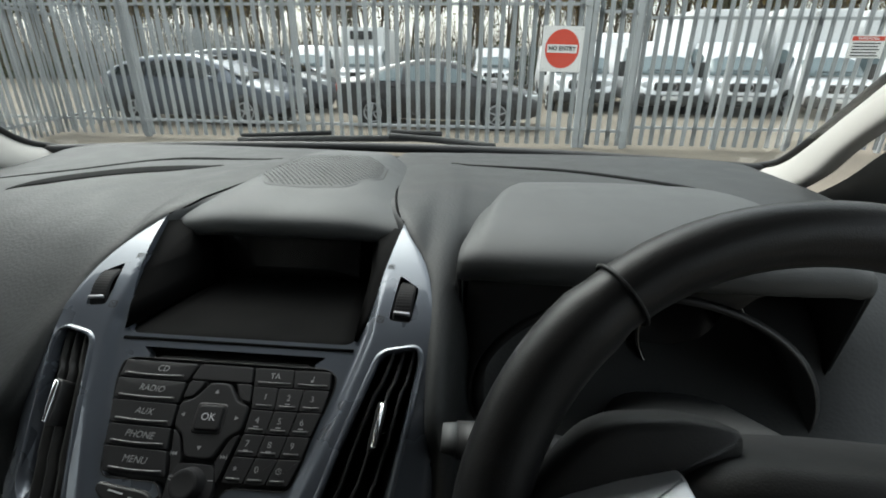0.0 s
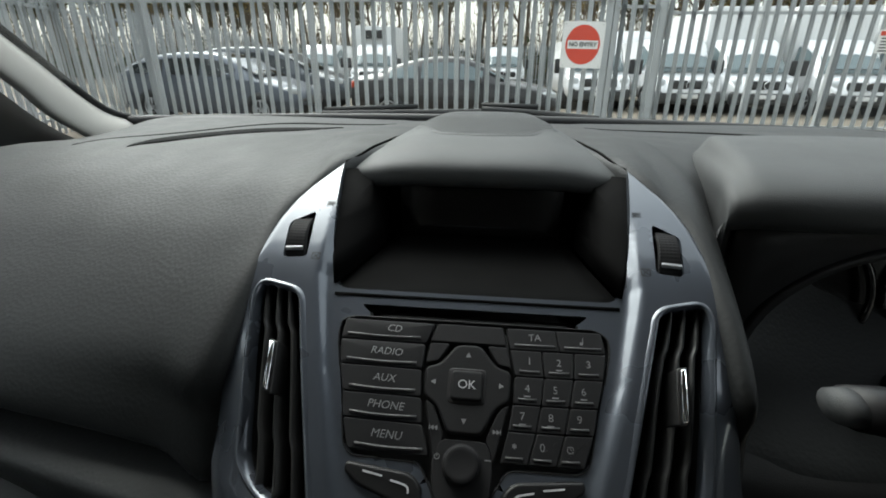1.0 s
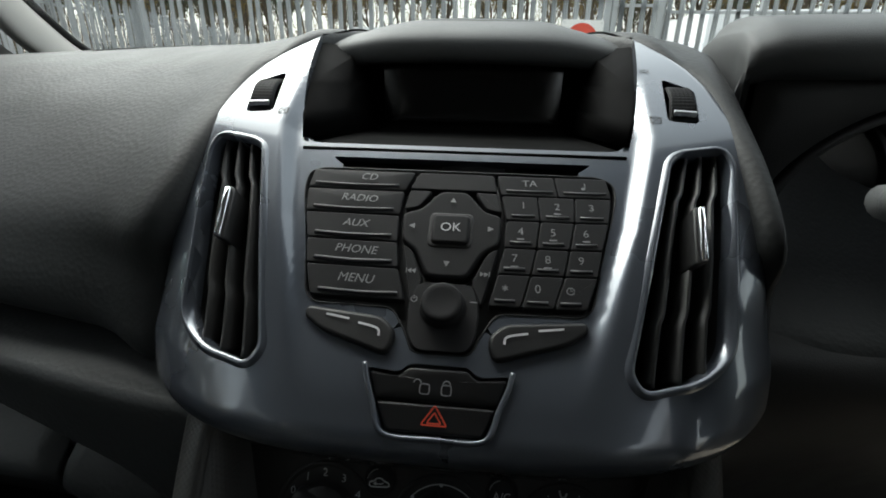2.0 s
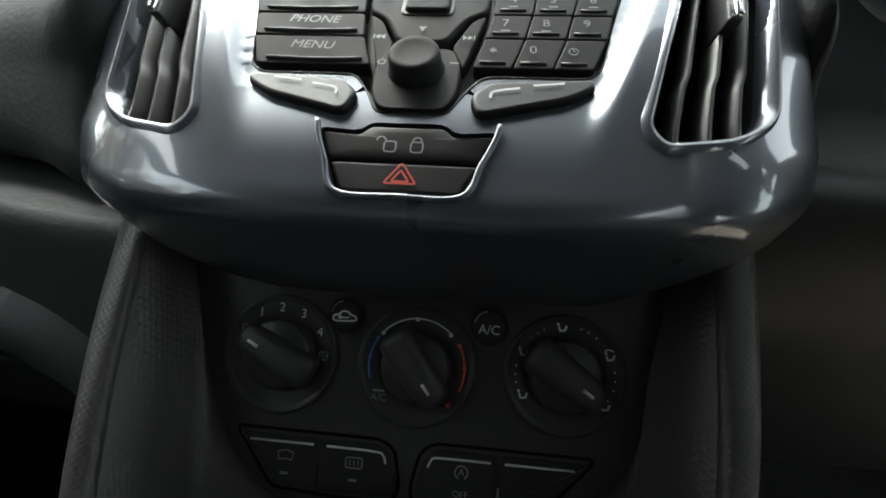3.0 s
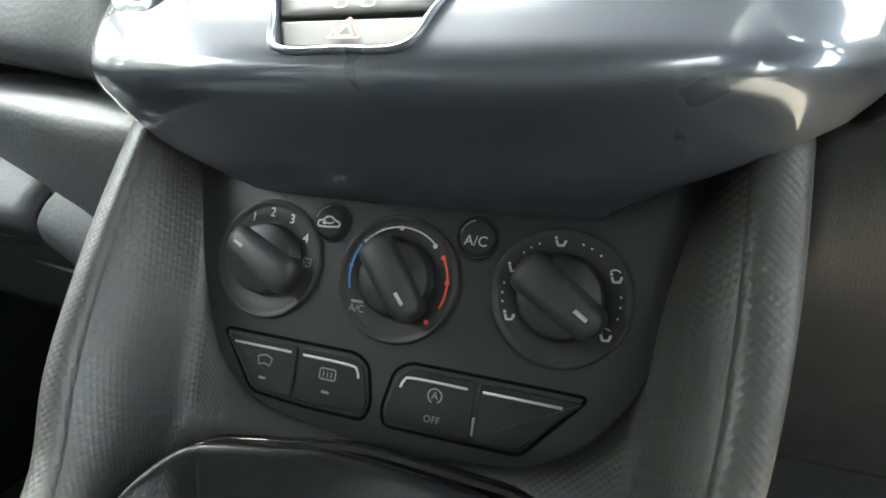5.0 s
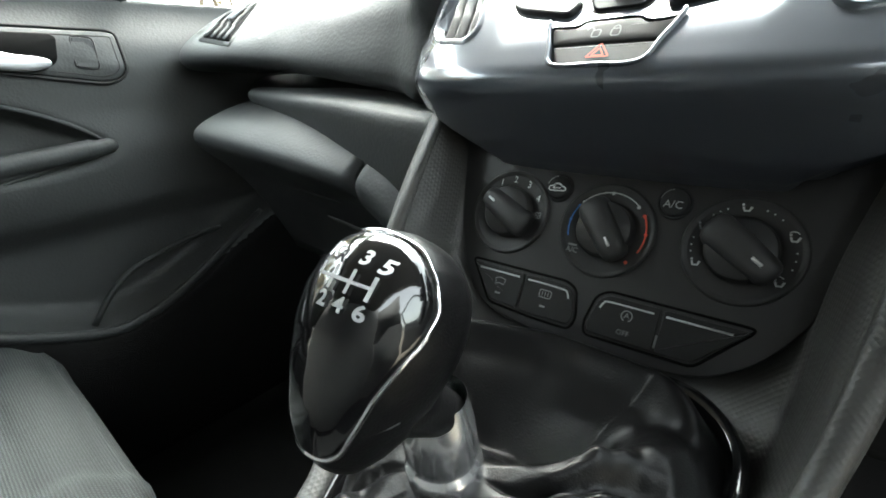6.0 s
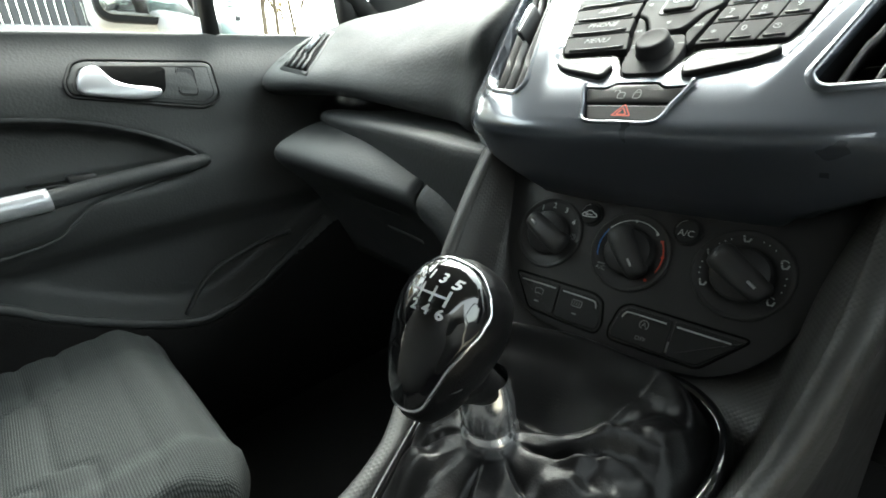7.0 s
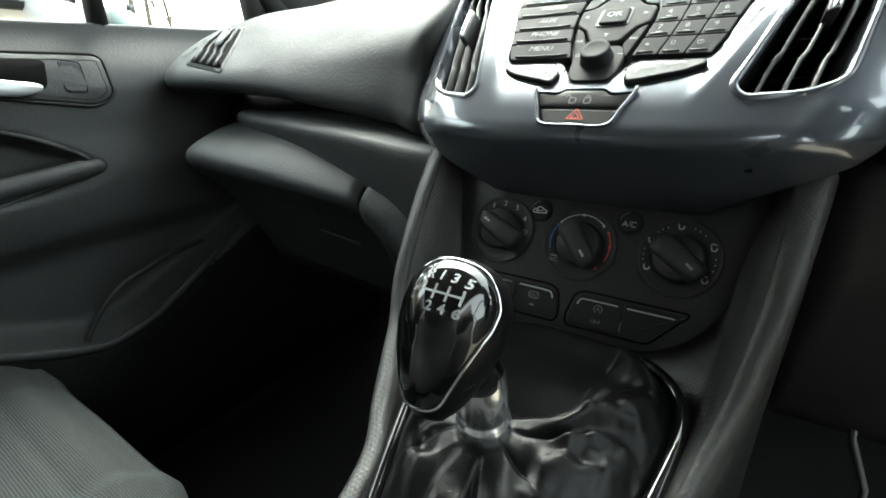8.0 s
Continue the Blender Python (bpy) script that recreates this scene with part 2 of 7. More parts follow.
def rounded(pts, r, n=5):
    """A polygon with its corners rounded."""
    out, k = [], len(pts)
    for i in range(k):
        a, b, c = (np.array(pts[(i + j) % k], float) for j in (-1, 0, 1))
        u, v = a - b, c - b
        lu, lv = np.linalg.norm(u), np.linalg.norm(v)
        d = min(r, 0.45 * lu, 0.45 * lv)
        p, q = b + u / lu * d, b + v / lv * d
        for t in np.linspace(0, 1, n):
            out.append(tuple((1 - t) ** 2 * p + 2 * t * (1 - t) * b + t * t * q))
    return out


def inset(pts, d):
    """A polygon moved inwards by d."""
    p = np.array(pts, float)
    area = 0.5 * np.sum(p[:, 0] * np.roll(p[:, 1], -1) - np.roll(p[:, 0], -1) * p[:, 1])
    s = 1 if area > 0 else -1
    e = np.roll(p, -1, 0) - p
    ln = np.maximum(np.linalg.norm(e, axis=1, keepdims=True), 1e-9)
    nrm = np.stack([-e[:, 1], e[:, 0]], 1) / ln * s
    m = nrm + np.roll(nrm, 1, 0)
    m /= np.maximum(np.linalg.norm(m, axis=1, keepdims=True), 1e-6)
    cosv = np.clip((m * nrm).sum(1, keepdims=True), 0.5, 1)
    return p + m * d / cosv


def pad(poly, put, d0, d1, bevel=0.0008, dome=0.0, bm=None):
    """A raised key with the outline poly on the surface put(x, s, d), from depth d0 to d1, its edge bevelled."""
    bm = bm or bmesh.new()
    p = np.array(poly, float)
    rings = [[put(x, s, d0) for x, s in p], [put(x, s, d1 - bevel) for x, s in p], [put(x, s, d1 - 0.3 * bevel) for x, s in inset(p, 0.35 * bevel)],
             [put(x, s, d1) for x, s in inset(p, bevel)]]
    vs = [[bm.verts.new(tuple(q)) for q in r] for r in rings]
    n = len(p)
    for a, b in zip(vs, vs[1:]):
        for i in range(n):
            bm.faces.new((a[i], a[(i + 1) % n], b[(i + 1) % n], b[i]))
    c = p.mean(0)
    if dome < 0.0006 and np.ptp(p, axis=0).max() < 0.058:
        inner = np.array([put(x, s, d1) for x, s in inset(p, 1.3 * bevel)], float)
        mid = inner.mean(0)
        nrm = np.linalg.svd(inner - mid)[2][2]
        flat = [bm.verts.new(tuple(q - nrm * ((q - mid) @ nrm))) for q in inner]
        for v in vs[-1]:
            q = np.array(v.co)
            v.co = q - nrm * ((q - mid) @ nrm)
        for i in range(n):
            j = (i + 1) % n
            bm.faces.new((vs[-1][i], vs[-1][j], flat[j], flat[i]))
        bm.faces.new(flat)
        return bm
    mid = bm.verts.new(tuple(put(c[0], c[1], d1 + dome)))
    half = [bm.verts.new(tuple(put(*(0.5 * (q + c)), d1 + 0.75 * dome))) for q in inset(p, bevel)]
    for i in range(n):
        j = (i + 1) % n
        bm.faces.new((vs[-1][i], vs[-1][j], half[j], half[i]))
        bm.faces.new((half[i], half[j], mid))
    return bm


def ribbon(bm, line, width, put, d=0.0004, close=False):
    """A flat printed line on a surface."""
    p = np.array(line, float)
    n = len(p)
    if close:
        t = np.roll(p, -1, 0) - np.roll(p, 1, 0)
    else:
        t = np.gradient(p, axis=0) if n > 2 else np.repeat((p[1] - p[0])[None], 2, 0)
    t /= np.maximum(np.linalg.norm(t, axis=1, keepdims=True), 1e-9)
    nn = np.stack([-t[:, 1], t[:, 0]], 1) * width / 2
    a = [bm.verts.new(tuple(put(x, s, d))) for x, s in p + nn]
    b = [bm.verts.new(tuple(put(x, s, d))) for x, s in p - nn]
    for i in range(n if close else n - 1):
        j = (i + 1) % n
        bm.faces.new((a[i], a[j], b[j], b[i]))
    return bm


def blob(bm, poly, put, d=0.0004):
    bm.faces.new([bm.verts.new(tuple(put(x, s, d))) for x, s in poly])
    return bm


def arc(cx, cs, r, a0, a1, n=14):
    return [(cx + r * math.cos(radians(a)), cs + r * math.sin(radians(a))) for a in np.linspace(a0, a1, n)]


def words(text, size, x, s, put, d=0.0004, turn=0.0, slant=0.0, bm=None, spacing=1.0, bold=0.0):
    """Lettering laid on a surface, centred at (x, s)."""
    cu = bpy.data.curves.new("words", "FONT")
    cu.body, cu.size, cu.align_x, cu.align_y, cu.shear, cu.space_character, cu.offset = text, size, "CENTER", "CENTER", slant, spacing, bold
    cu.resolution_u = 3
    ob = bpy.data.objects.new("words", cu)
    scene.collection.objects.link(ob)
    me = bpy.data.meshes.new_from_object(ob.evaluated_get(bpy.context.evaluated_depsgraph_get()))
    bpy.data.objects.remove(ob)
    bpy.data.curves.remove(cu)
    bm = bm or bmesh.new()
    c, sn = math.cos(radians(turn)), math.sin(radians(turn))
    vs = [bm.verts.new(tuple(put(x + c * v.co.x - sn * v.co.y, s + sn * v.co.x + c * v.co.y, d))) for v in me.vertices]
    for f in me.polygons:
        try:
            bm.faces.new([vs[i] for i in f.vertices])
        except ValueError:
            pass
    bpy.data.meshes.remove(me)
    return bm


# ---- the centre fascia's surface: x across, s up along its middle line, d out of it ----
PROFILE = catmull([(0.010, 1.012), (-0.024, 1.0220), (-0.0425, 1.0365), (-0.0565, 1.0520), (-0.0695, 1.0685), (-0.0735, 1.0765), (-0.0720, 1.0830), (-0.064, 1.092), (-0.031, 1.125), (0.004, 1.154),
                   (0.037, 1.178), (0.081, 1.209), (0.132, 1.239), (0.181, 1.260), (0.220, 1.272)], 24)
ALONG = np.r_[0, np.cumsum(np.hypot(*np.diff(PROFILE, axis=0).T))]
ALONG -= ALONG[np.argmin(abs(PROFILE[:, 1] - 1.16))]


def smooth(a, b, v):
    t = np.clip((v - a) / (b - a), 0, 1)
    return t * t * (3 - 2 * t)


def fascia_base(x, s):
    y, z = np.interp(s, ALONG, PROFILE[:, 0]), np.interp(s, ALONG, PROFILE[:, 1])
    return np.array([x, y + (57 * smooth(1.21, 1.095, z) + 12 * smooth(1.10, 1.08, z)) * x ** 4, z])


def fas(x, s, d=0.0):
    e = 0.001
    u, v = fascia_base(x + e, s) - fascia_base(x - e, s), fascia_base(x, s + e) - fascia_base(x, s - e)
    n = np.cross(u, v)
    return fascia_base(x, s) + n / np.linalg.norm(n) * d


def fascia_edge(s):
    return np.interp(s, [-0.19, -0.176, -0.166, -0.152, -0.139, -0.126, -0.115, -0.105, -0.085, -0.06, 0.04, 0.08, 0.10, 0.12, 0.14, 0.16, 0.18, 0.205],
                     [0.092, 0.104, 0.1160, 0.1390, 0.1610, 0.1715, 0.1740, 0.1745, 0.1750, 0.1755, 0.1740, 0.1715, 0.1680, 0.1635, 0.1565, 0.1475, 0.1375, 0.1250])


def inside(poly, x, y):
    hit, n = False, len(poly)
    for i in range(n):
        (x0, y0), (x1, y1) = poly[i], poly[i - 1]
        if (y0 > y) != (y1 > y) and x < (x1 - x0) * (y - y0) / (y1 - y0) + x0:
            hit = not hit
    return hit


def to_line(poly, q):
    p = np.array(poly)
    e = np.roll(p, -1, 0) - p
    t = np.clip(((q - p) * e).sum(1) / np.maximum((e * e).sum(1), 1e-12), 0, 1)
    c = p + t[:, None] * e
    i = np.argmin(((q - c) ** 2).sum(1))
    return c[i], math.dist(q, c[i])


def mirror(poly):
    return [(-x, s) for x, s in poly][::-1]


VENT_R = rounded([(0.124, 0.052), (0.153, 0.058), (0.156, 0.045), (0.148, -0.02), (0.140, -0.076), (0.122, -0.0855), (0.093, -0.088), (0.088, -0.080), (0.106, -0.015)], 0.009, 6)
VENT_L = mirror(VENT_R)
WHEEL_R = rounded([(0.130, 0.127), (0.1485, 0.114), (0.1445, 0.080), (0.126, 0.082)], 0.004, 4)
WHEEL_L = mirror(WHEEL_R)
SCREEN_HOLE = rounded([(-0.099, 0.060), (0.099, 0.060), (0.110, 0.095), (0.1235, 0.19), (0.1235, 0.26), (-0.1235, 0.26), (-0.1235, 0.19), (-0.110, 0.095)], 0.009, 5)
SLOT = rounded([(-0.079, 0.0485), (0.079, 0.0485), (0.068, 0.0395), (-0.068, 0.0395)], 0.003, 4)
KEYFIELD = rounded([(-0.0905, 0.035), (-0.082, 0.0385), (0.082, 0.0385), (0.0905, 0.033), (0.0905, 0.022), (0.0735, -0.047), (0.068, -0.0515), (0.026, -0.0515), (0.0175, -0.0655),
                (0.014, -0.0745), (-0.014, -0.0745), (-0.0175, -0.0655), (-0.026, -0.0515), (-0.068, -0.0515), (-0.0735, -0.047), (-0.0905, 0.022)], 0.005, 4)
CALL_R = rounded([(0.069, -0.0555), (0.030, -0.0585), (0.0225, -0.066), (0.0255, -0.077), (0.060, -0.0665), (0.0695, -0.060)], 0.004, 4)
CALL_L = mirror(CALL_R)
LOCKS = rounded([(-0.034, -0.083), (-0.018, -0.0845), (-0.014, -0.080), (0.014, -0.080), (0.018, -0.0845), (0.034, -0.083), (0.0225, -0.1115), (-0.0225, -0.1115)], 0.003, 4)
HOLES = [VENT_R, VENT_L, WHEEL_R, WHEEL_L, SCREEN_HOLE, SLOT, KEYFIELD, CALL_R, CALL_L, LOCKS]


def relief(x, s):
    """The middle of the fascia lies a little deeper than its two wings; the wings' outer edges roll back."""
    inner = np.interp(s, [-0.09, -0.07, -0.03, 0.0, 0.05, 0.07], [0.066, 0.073, 0.086, 0.096, 0.108, 0.112])
    depth = 0.0065 * smooth(-0.10, -0.045, s)
    d = -depth * (1 - smooth(inner - 0.006, inner + 0.005, abs(x)))
    edge = fascia_edge(s) - abs(x)
    return d - 0.006 * (1 - smooth(0.0, 0.011, edge)) ** 2


def rim_of(name, poly, mat, parent, d0, d1, width, label=""):
    """A thin raised lip round an opening."""
    bm = bmesh.new()
    out, mid = inset(poly, -width), inset(poly, -0.5 * width)
    loops = [[fas(x, s, relief(x, s) + d0) for x, s in out], [fas(x, s, relief(x, s) + d1) for x, s in mid], [fas(x, s, relief(x, s) + d1) for x, s in poly],
             [fas(x, s, relief(x, s) - 0.009) for x, s in inset(poly, 0.0004)]]
    vs = [[bm.verts.new(tuple(q)) for q in r] for r in loops]
    n = len(poly)
    for a, b in zip(vs, vs[1:]):
        for i in range(n):
            bm.faces.new((a[i], a[(i + 1) % n], b[(i + 1) % n], b[i]))
    return part(name, bm, mat, parent, label)


def fascia_shell():
    NU, NS = 156, 176
    ss = np.linspace(-0.19, 0.205, NS + 1)
    pts = np.zeros((NS + 1, NU + 1, 2))
    for i, s in enumerate(ss):
        pts[i, :, 0], pts[i, :, 1] = np.linspace(-1, 1, NU + 1) * fascia_edge(s), s
    bounds = [(poly, np.min(poly, axis=0), np.max(poly, axis=0)) for poly in HOLES]
    gone = np.full((NS + 1, NU + 1), -1)
    for h, (poly, lo, hi) in enumerate(bounds):
        for i, j in np.argwhere(((pts > lo) & (pts < hi)).all(2)):
            if inside(poly, *pts[i, j]):
                gone[i, j] = h
    for i in range(NS + 1):
        for j in range(1, NU):
            if gone[i, j] < 0:
                near = gone[max(i - 1, 0):i + 2, j - 1:j + 2]
                if (near >= 0).any():
                    pts[i, j] = to_line(HOLES[near.max()], pts[i, j])[0]
    bm = bmesh.new()
    vs = [[bm.verts.new(tuple(fas(x, s, relief(x, s)))) for x, s in row] for row in pts]
    for i in range(NS):
        for j in range(NU):
            if (gone[i:i + 2, j:j + 2] < 0).all():
                bm.faces.new((vs[i][j], vs[i][j + 1], vs[i + 1][j + 1], vs[i + 1][j]))
    bmesh.ops.delete(bm, geom=[v for v in bm.verts if not v.link_faces], context="VERTS")
    rim = [e for e in bm.edges if e.is_boundary]
    for e in rim:
        e.smooth = False
    grown = bmesh.ops.extrude_edge_only(bm, edges=rim)
    for v in [g for g in grown["geom"] if isinstance(g, bmesh.types.BMVert)]:
        n = Vector((0.35 * (1 if v.co.x < 0 else -1) if abs(v.co.x) > 0.12 and v.co.z < 1.235 else 0, 0.8, -0.6)).normalized()
        v.co += n * 0.008
    return bm


def key(name, poly, parent, d1=0.0022, mat=None, label="", bevel=0.0007, base=-0.012, dome=0.0005, lift=-0.0065):
    return part(name, pad(poly, lambda x, s, d: fas(x, s, d + lift * smooth(-0.10, -0.045, s)), base, d1, bevel, dome), mat or BUTTON, parent, label)


def on_keys(lift=0.0):
    return lambda x, s, d: fas(x, s, d + lift - 0.0065 * smooth(-0.10, -0.045, s))


def build_fascia():
    t = thing("center_fascia", "blue-grey metallic center fascia with radio keys and air vents", "dashboard console")
    part("trim", fascia_shell(), PAINT, t, "glossy blue-grey metallic trim")
    for poly in (VENT_L, VENT_R):
        rim_of("vent_rim", poly, PAINT, t, 0.0, 0.0016, 0.004)
    # air vents: cavity, upright kinked slats, cross slats behind, chrome tab
    for side in (-1, 1):
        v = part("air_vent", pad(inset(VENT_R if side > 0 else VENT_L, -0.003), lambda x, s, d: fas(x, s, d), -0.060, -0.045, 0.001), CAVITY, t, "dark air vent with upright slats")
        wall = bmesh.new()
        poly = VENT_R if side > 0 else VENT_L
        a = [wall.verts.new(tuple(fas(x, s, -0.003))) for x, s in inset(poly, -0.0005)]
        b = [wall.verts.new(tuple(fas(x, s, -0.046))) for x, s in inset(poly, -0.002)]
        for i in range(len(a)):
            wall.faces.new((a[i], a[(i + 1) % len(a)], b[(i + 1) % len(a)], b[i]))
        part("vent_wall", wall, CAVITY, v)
        left = lambda s: np.interp(s, [-0.084, -0.015, 0.052], [0.090, 0.106, 0.124])
        right = lambda s: np.interp(s, [-0.078, -0.02, 0.056], [0.139, 0.148, 0.155])
        for f in (0.22, 0.5, 0.78):
            bm = bmesh.new()
            rows = []
            for s in np.linspace(-0.086, 0.056, 48):
                jog = 0.0022 * smooth(0.020, 0.027, s) - 0.0016 * smooth(-0.050, -0.057, s)
                x = side * (left(s) * (1 - f) + right(s) * f + jog)
                w = 0.0011
                rows.append([fas(x - w, s, -0.004), fas(x + w, s, -0.004), fas(x + w, s, -0.024), fas(x - w, s, -0.024)])
            part("slat", sheet(rows, close_u=True, caps=True), SLAT, v)
        for s in np.linspace(-0.07, 0.045, 7):
            bm = bmesh.new()
            rows = [[fas(side * x, s - 0.0008, -0.027), fas(side * x, s + 0.0008, -0.027), fas(side * x, s + 0.0008, -0.044), fas(side * x, s - 0.0008, -0.044)]
                    for x in np.linspace(left(s), right(s), 6)]
            part("cross_slat", sheet(rows, close_u=True, caps=True), CAVITY, v)
        tab = rounded([(side * 0.1275, 0.0105), (side * 0.1345, 0.0115), (side * 0.1305, -0.0255), (side * 0.1235, -0.0265)], 0.002, 4)
        tb = part("vent_tab", pad(tab, fas, -0.012, 0.004, 0.001), SLAT, t)
        strip = rounded([(side * 0.1292, 0.0095), (side * 0.1332, 0.0100), (side * 0.1297, -0.0245), (side * 0.1257, -0.0250)], 0.0012, 3)
        part("chrome_strip", pad(strip, fas, 0.0035, 0.0062, 0.0012, 0.0006), CHROME, tb, "chrome strip")
    # thumb wheels with ribbed barrels
    for poly, side in ((WHEEL_L, -1), (WHEEL_R, 1)):
        w = part("thumbwheel", pad(inset(poly, -0.002), fas, -0.03, -0.012, 0.001), CAVITY, t, "ribbed black thumbwheel in the trim")
        rows = []
        for i, s in enumerate(np.linspace(0.0815, 0.122, 46)):
            f = (s - 0.080) / 0.044
            x0, x1 = 0.1275 + 0.0045 * f, 0.1445 + 0.0015 * f
            lift = 0.0095 * math.sin(math.pi * np.clip(f, 0.02, 0.98)) ** 0.7 - 0.006
            row = []
            for j, x in enumerate(np.linspace(x0, x1, 19)):
                rib = 0.0007 * (i % 3 == 0) * (1 if j % 3 else 0.3)
                row.append(fas(side * x, s, lift + rib - (0.002 if j in (0, 18) else 0)))
            rows.append(row)
        part("barrel", sheet(rows), BUTTON, w)
        part("mark", pad([(side * 0.1305, 0.0875), (side * 0.1435, 0.0865), (side * 0.1435, 0.0885), (side * 0.1305, 0.0895)], fas, -0.002, 0.0032, 0.0004), SATIN, w)
        put = lambda x, s, d: fas(x, s, d + relief(x, s))
        bm = bmesh.new()
        for k in range(3):
            ribbon(bm, [(side * 0.1205 - 0.0032, 0.134 + 0.0018 * k), (side * 0.1205, 0.1345 + 0.0018 * k), (side * 0.1205 + 0.0032, 0.134 + 0.0018 * k)], 0.0007, put)
        part("vent_open_symbol", bm, PANEL, t)
        bm = bmesh.new()
        ribbon(bm, rounded([(side * 0.119 - 0.003, 0.0795), (side * 0.119 + 0.003, 0.0795), (side * 0.119 + 0.003, 0.0855), (side * 0.119 - 0.003, 0.0855)], 0.0008, 2), 0.0006, put, close=True)
        ribbon(bm, [(side * 0.119 - 0.003, 0.0795), (side * 0.119 + 0.003, 0.0855)], 0.0005, put)
        ribbon(bm, [(side * 0.119 - 0.003, 0.0855), (side * 0.119 + 0.003, 0.0795)], 0.0005, put, 0.0006)
        part("vent_closed_symbol", bm, PANEL, t)
    # disc slot
    sl = part("disc_slot", pad(inset(SLOT, -0.002), on_keys(), -0.03, -0.016, 0.001), CAVITY, t, "disc slot")
    part("slot_lip", pad(rounded([(-0.064, 0.0432), (0.064, 0.0432), (0.066, 0.0398), (-0.066, 0.0398)], 0.001, 3), on_keys(), -0.018, -0.004, 0.001), BUTTON, sl)
    # the radio's key field
    field = part("key_field", pad(inset(KEYFIELD, -0.0004), on_keys(), -0.02, -0.004, 0.001), PANEL, t, "black radio key field")
    rim_of("key_field_edge", KEYFIELD, PANEL, t, -0.002, 0.0005, 0.0012)
    rows = [0.0362, 0.0212, 0.0036, -0.0142, -0.0302, -0.0485]
    lx = lambda s: np.interp(s, [-0.0485, -0.030, -0.014, 0.0036, 0.021, 0.0362], [-0.0705, -0.0768, -0.0800, -0.0850, -0.0880, -0.0870])
    lr = lambda s: np.interp(s, [-0.0485, -0.030, -0.014, 0.0036, 0.021, 0.0362], [-0.0205, -0.0262, -0.0288, -0.0302, -0.0295, -0.0245])
    for i, text in enumerate(("CD", "RADIO", "AUX", "PHONE", "MENU")):
        a, b = rows[i] - 0.0003, rows[i + 1] + 0.0003
        poly = rounded([(lx(a), a), (lr(a), a), (lr(b), b), (lx(b), b)], 0.002, 4)
        k = key("radio_key", poly, t, 0.0022)
        ridge = [(lx(b) + 0.004, b + 0.0036), (0.5 * (lx(b) + lr(b)), b + 0.0030), (lr(b) - 0.004, b + 0.0036)]
        bm = bmesh.new()
        tube(bm, [on_keys()(x, s, 0.0022) for x, s in catmull(ridge, 6)], 0.0011, 6, flat=0.8)
        # pale ridge carries a painted highlight
        part("key_ridge", bm, RIDGE, k)
        part("lettering", words(text, 0.0070, 0.5 * (lx(a) + lr(a)) + 0.004, 0.5 * (a + b) + 0.0012, on_keys(0.0022), 0.0013, turn=-2, slant=0.15), GREYP, k)
    rl = lambda s: np.interp(s, [-0.0485, -0.031, -0.0155, 0.003, 0.0215, 0.0362], [0.0215, 0.0255, 0.0285, 0.0295, 0.0260, 0.0235])
    rr = lambda s: np.interp(s, [-0.0485, -0.031, -0.0155, 0.003, 0.0215, 0.0362], [0.0705, 0.0768, 0.0800, 0.0850, 0.0880, 0.0860])
    for i, texts in enumerate((("TA", "NOTE"), "123", "456", "789", ("STAR", "0", "CLOCK"))):
        a, b = rows[i] - 0.0002, rows[i + 1] + 0.0002
        n = len(texts)
        for c, text in enumerate(texts):
            f0, f1 = (c / n, (c + 1) / n) if n == 3 else ((0, 0.52) if c == 0 else (0.52, 1))
            at = lambda f, s: (1 - f) * rl(s) + f * rr(s)
            g = 0.0002
            poly = rounded([(at(f0, a) + g, a), (at(f1, a) - g, a), (at(f1, b) - g, b), (at(f0, b) + g, b)], 0.0016, 4)
            k = key("number_key", poly, t, 0.0020)
            mx, ms = 0.5 * (at(f0, b) + at(f1, b)), 0.5 * (a + b)
            bm = bmesh.new()
            tube(bm, [on_keys()(x, s, 0.002) for x, s in ((at(f0, b) + 0.003, b + 0.0034), (mx, b + 0.0032), (at(f1, b) - 0.003, b + 0.0034))], 0.0009, 6, flat=0.8)
            part("key_ridge", bm, RIDGE, k)
            if text == "NOTE":
                bm = bmesh.new()
                blob(bm, arc(mx - 0.0008, ms - 0.001, 0.0011, 0, 330, 10), on_keys(0.002), 0.0006)
                ribbon(bm, [(mx + 0.0002, ms - 0.001), (mx + 0.0002, ms + 0.003)], 0.0005, on_keys(0.002), 0.0007)
            elif text == "STAR":
                bm = bmesh.new()
                for q in (0, 60, 120):
                    dx, ds = 0.0016 * math.cos(radians(q + 30)), 0.0016 * math.sin(radians(q + 30))
                    ribbon(bm, [(mx - dx, ms + 0.001 - ds), (mx + dx, ms + 0.001 + ds)], 0.0006, on_keys(0.002), 0.0006 + q * 1e-6)
            elif text == "CLOCK":
                bm = bmesh.new()
                ribbon(bm, arc(mx, ms + 0.001, 0.0019, 0, 340, 14), 0.0005, on_keys(0.002), 0.0006)
                ribbon(bm, [(mx, ms + 0.0025), (mx, ms + 0.001), (mx + 0.001, ms + 0.001)], 0.0004, on_keys(0.002), 0.0007)
            else:
                bm = words(text, 0.0066, mx, ms + 0.001, on_keys(0.002), 0.0010, turn=2)
            if text in "245678" and text != "TA":
                ribbon(bm, [(mx - 0.002, ms - 0.0035), (mx + 0.002, ms - 0.0035)], 0.0009, on_keys(0.002), 0.0006)
            part("lettering", bm, GREYP, k)
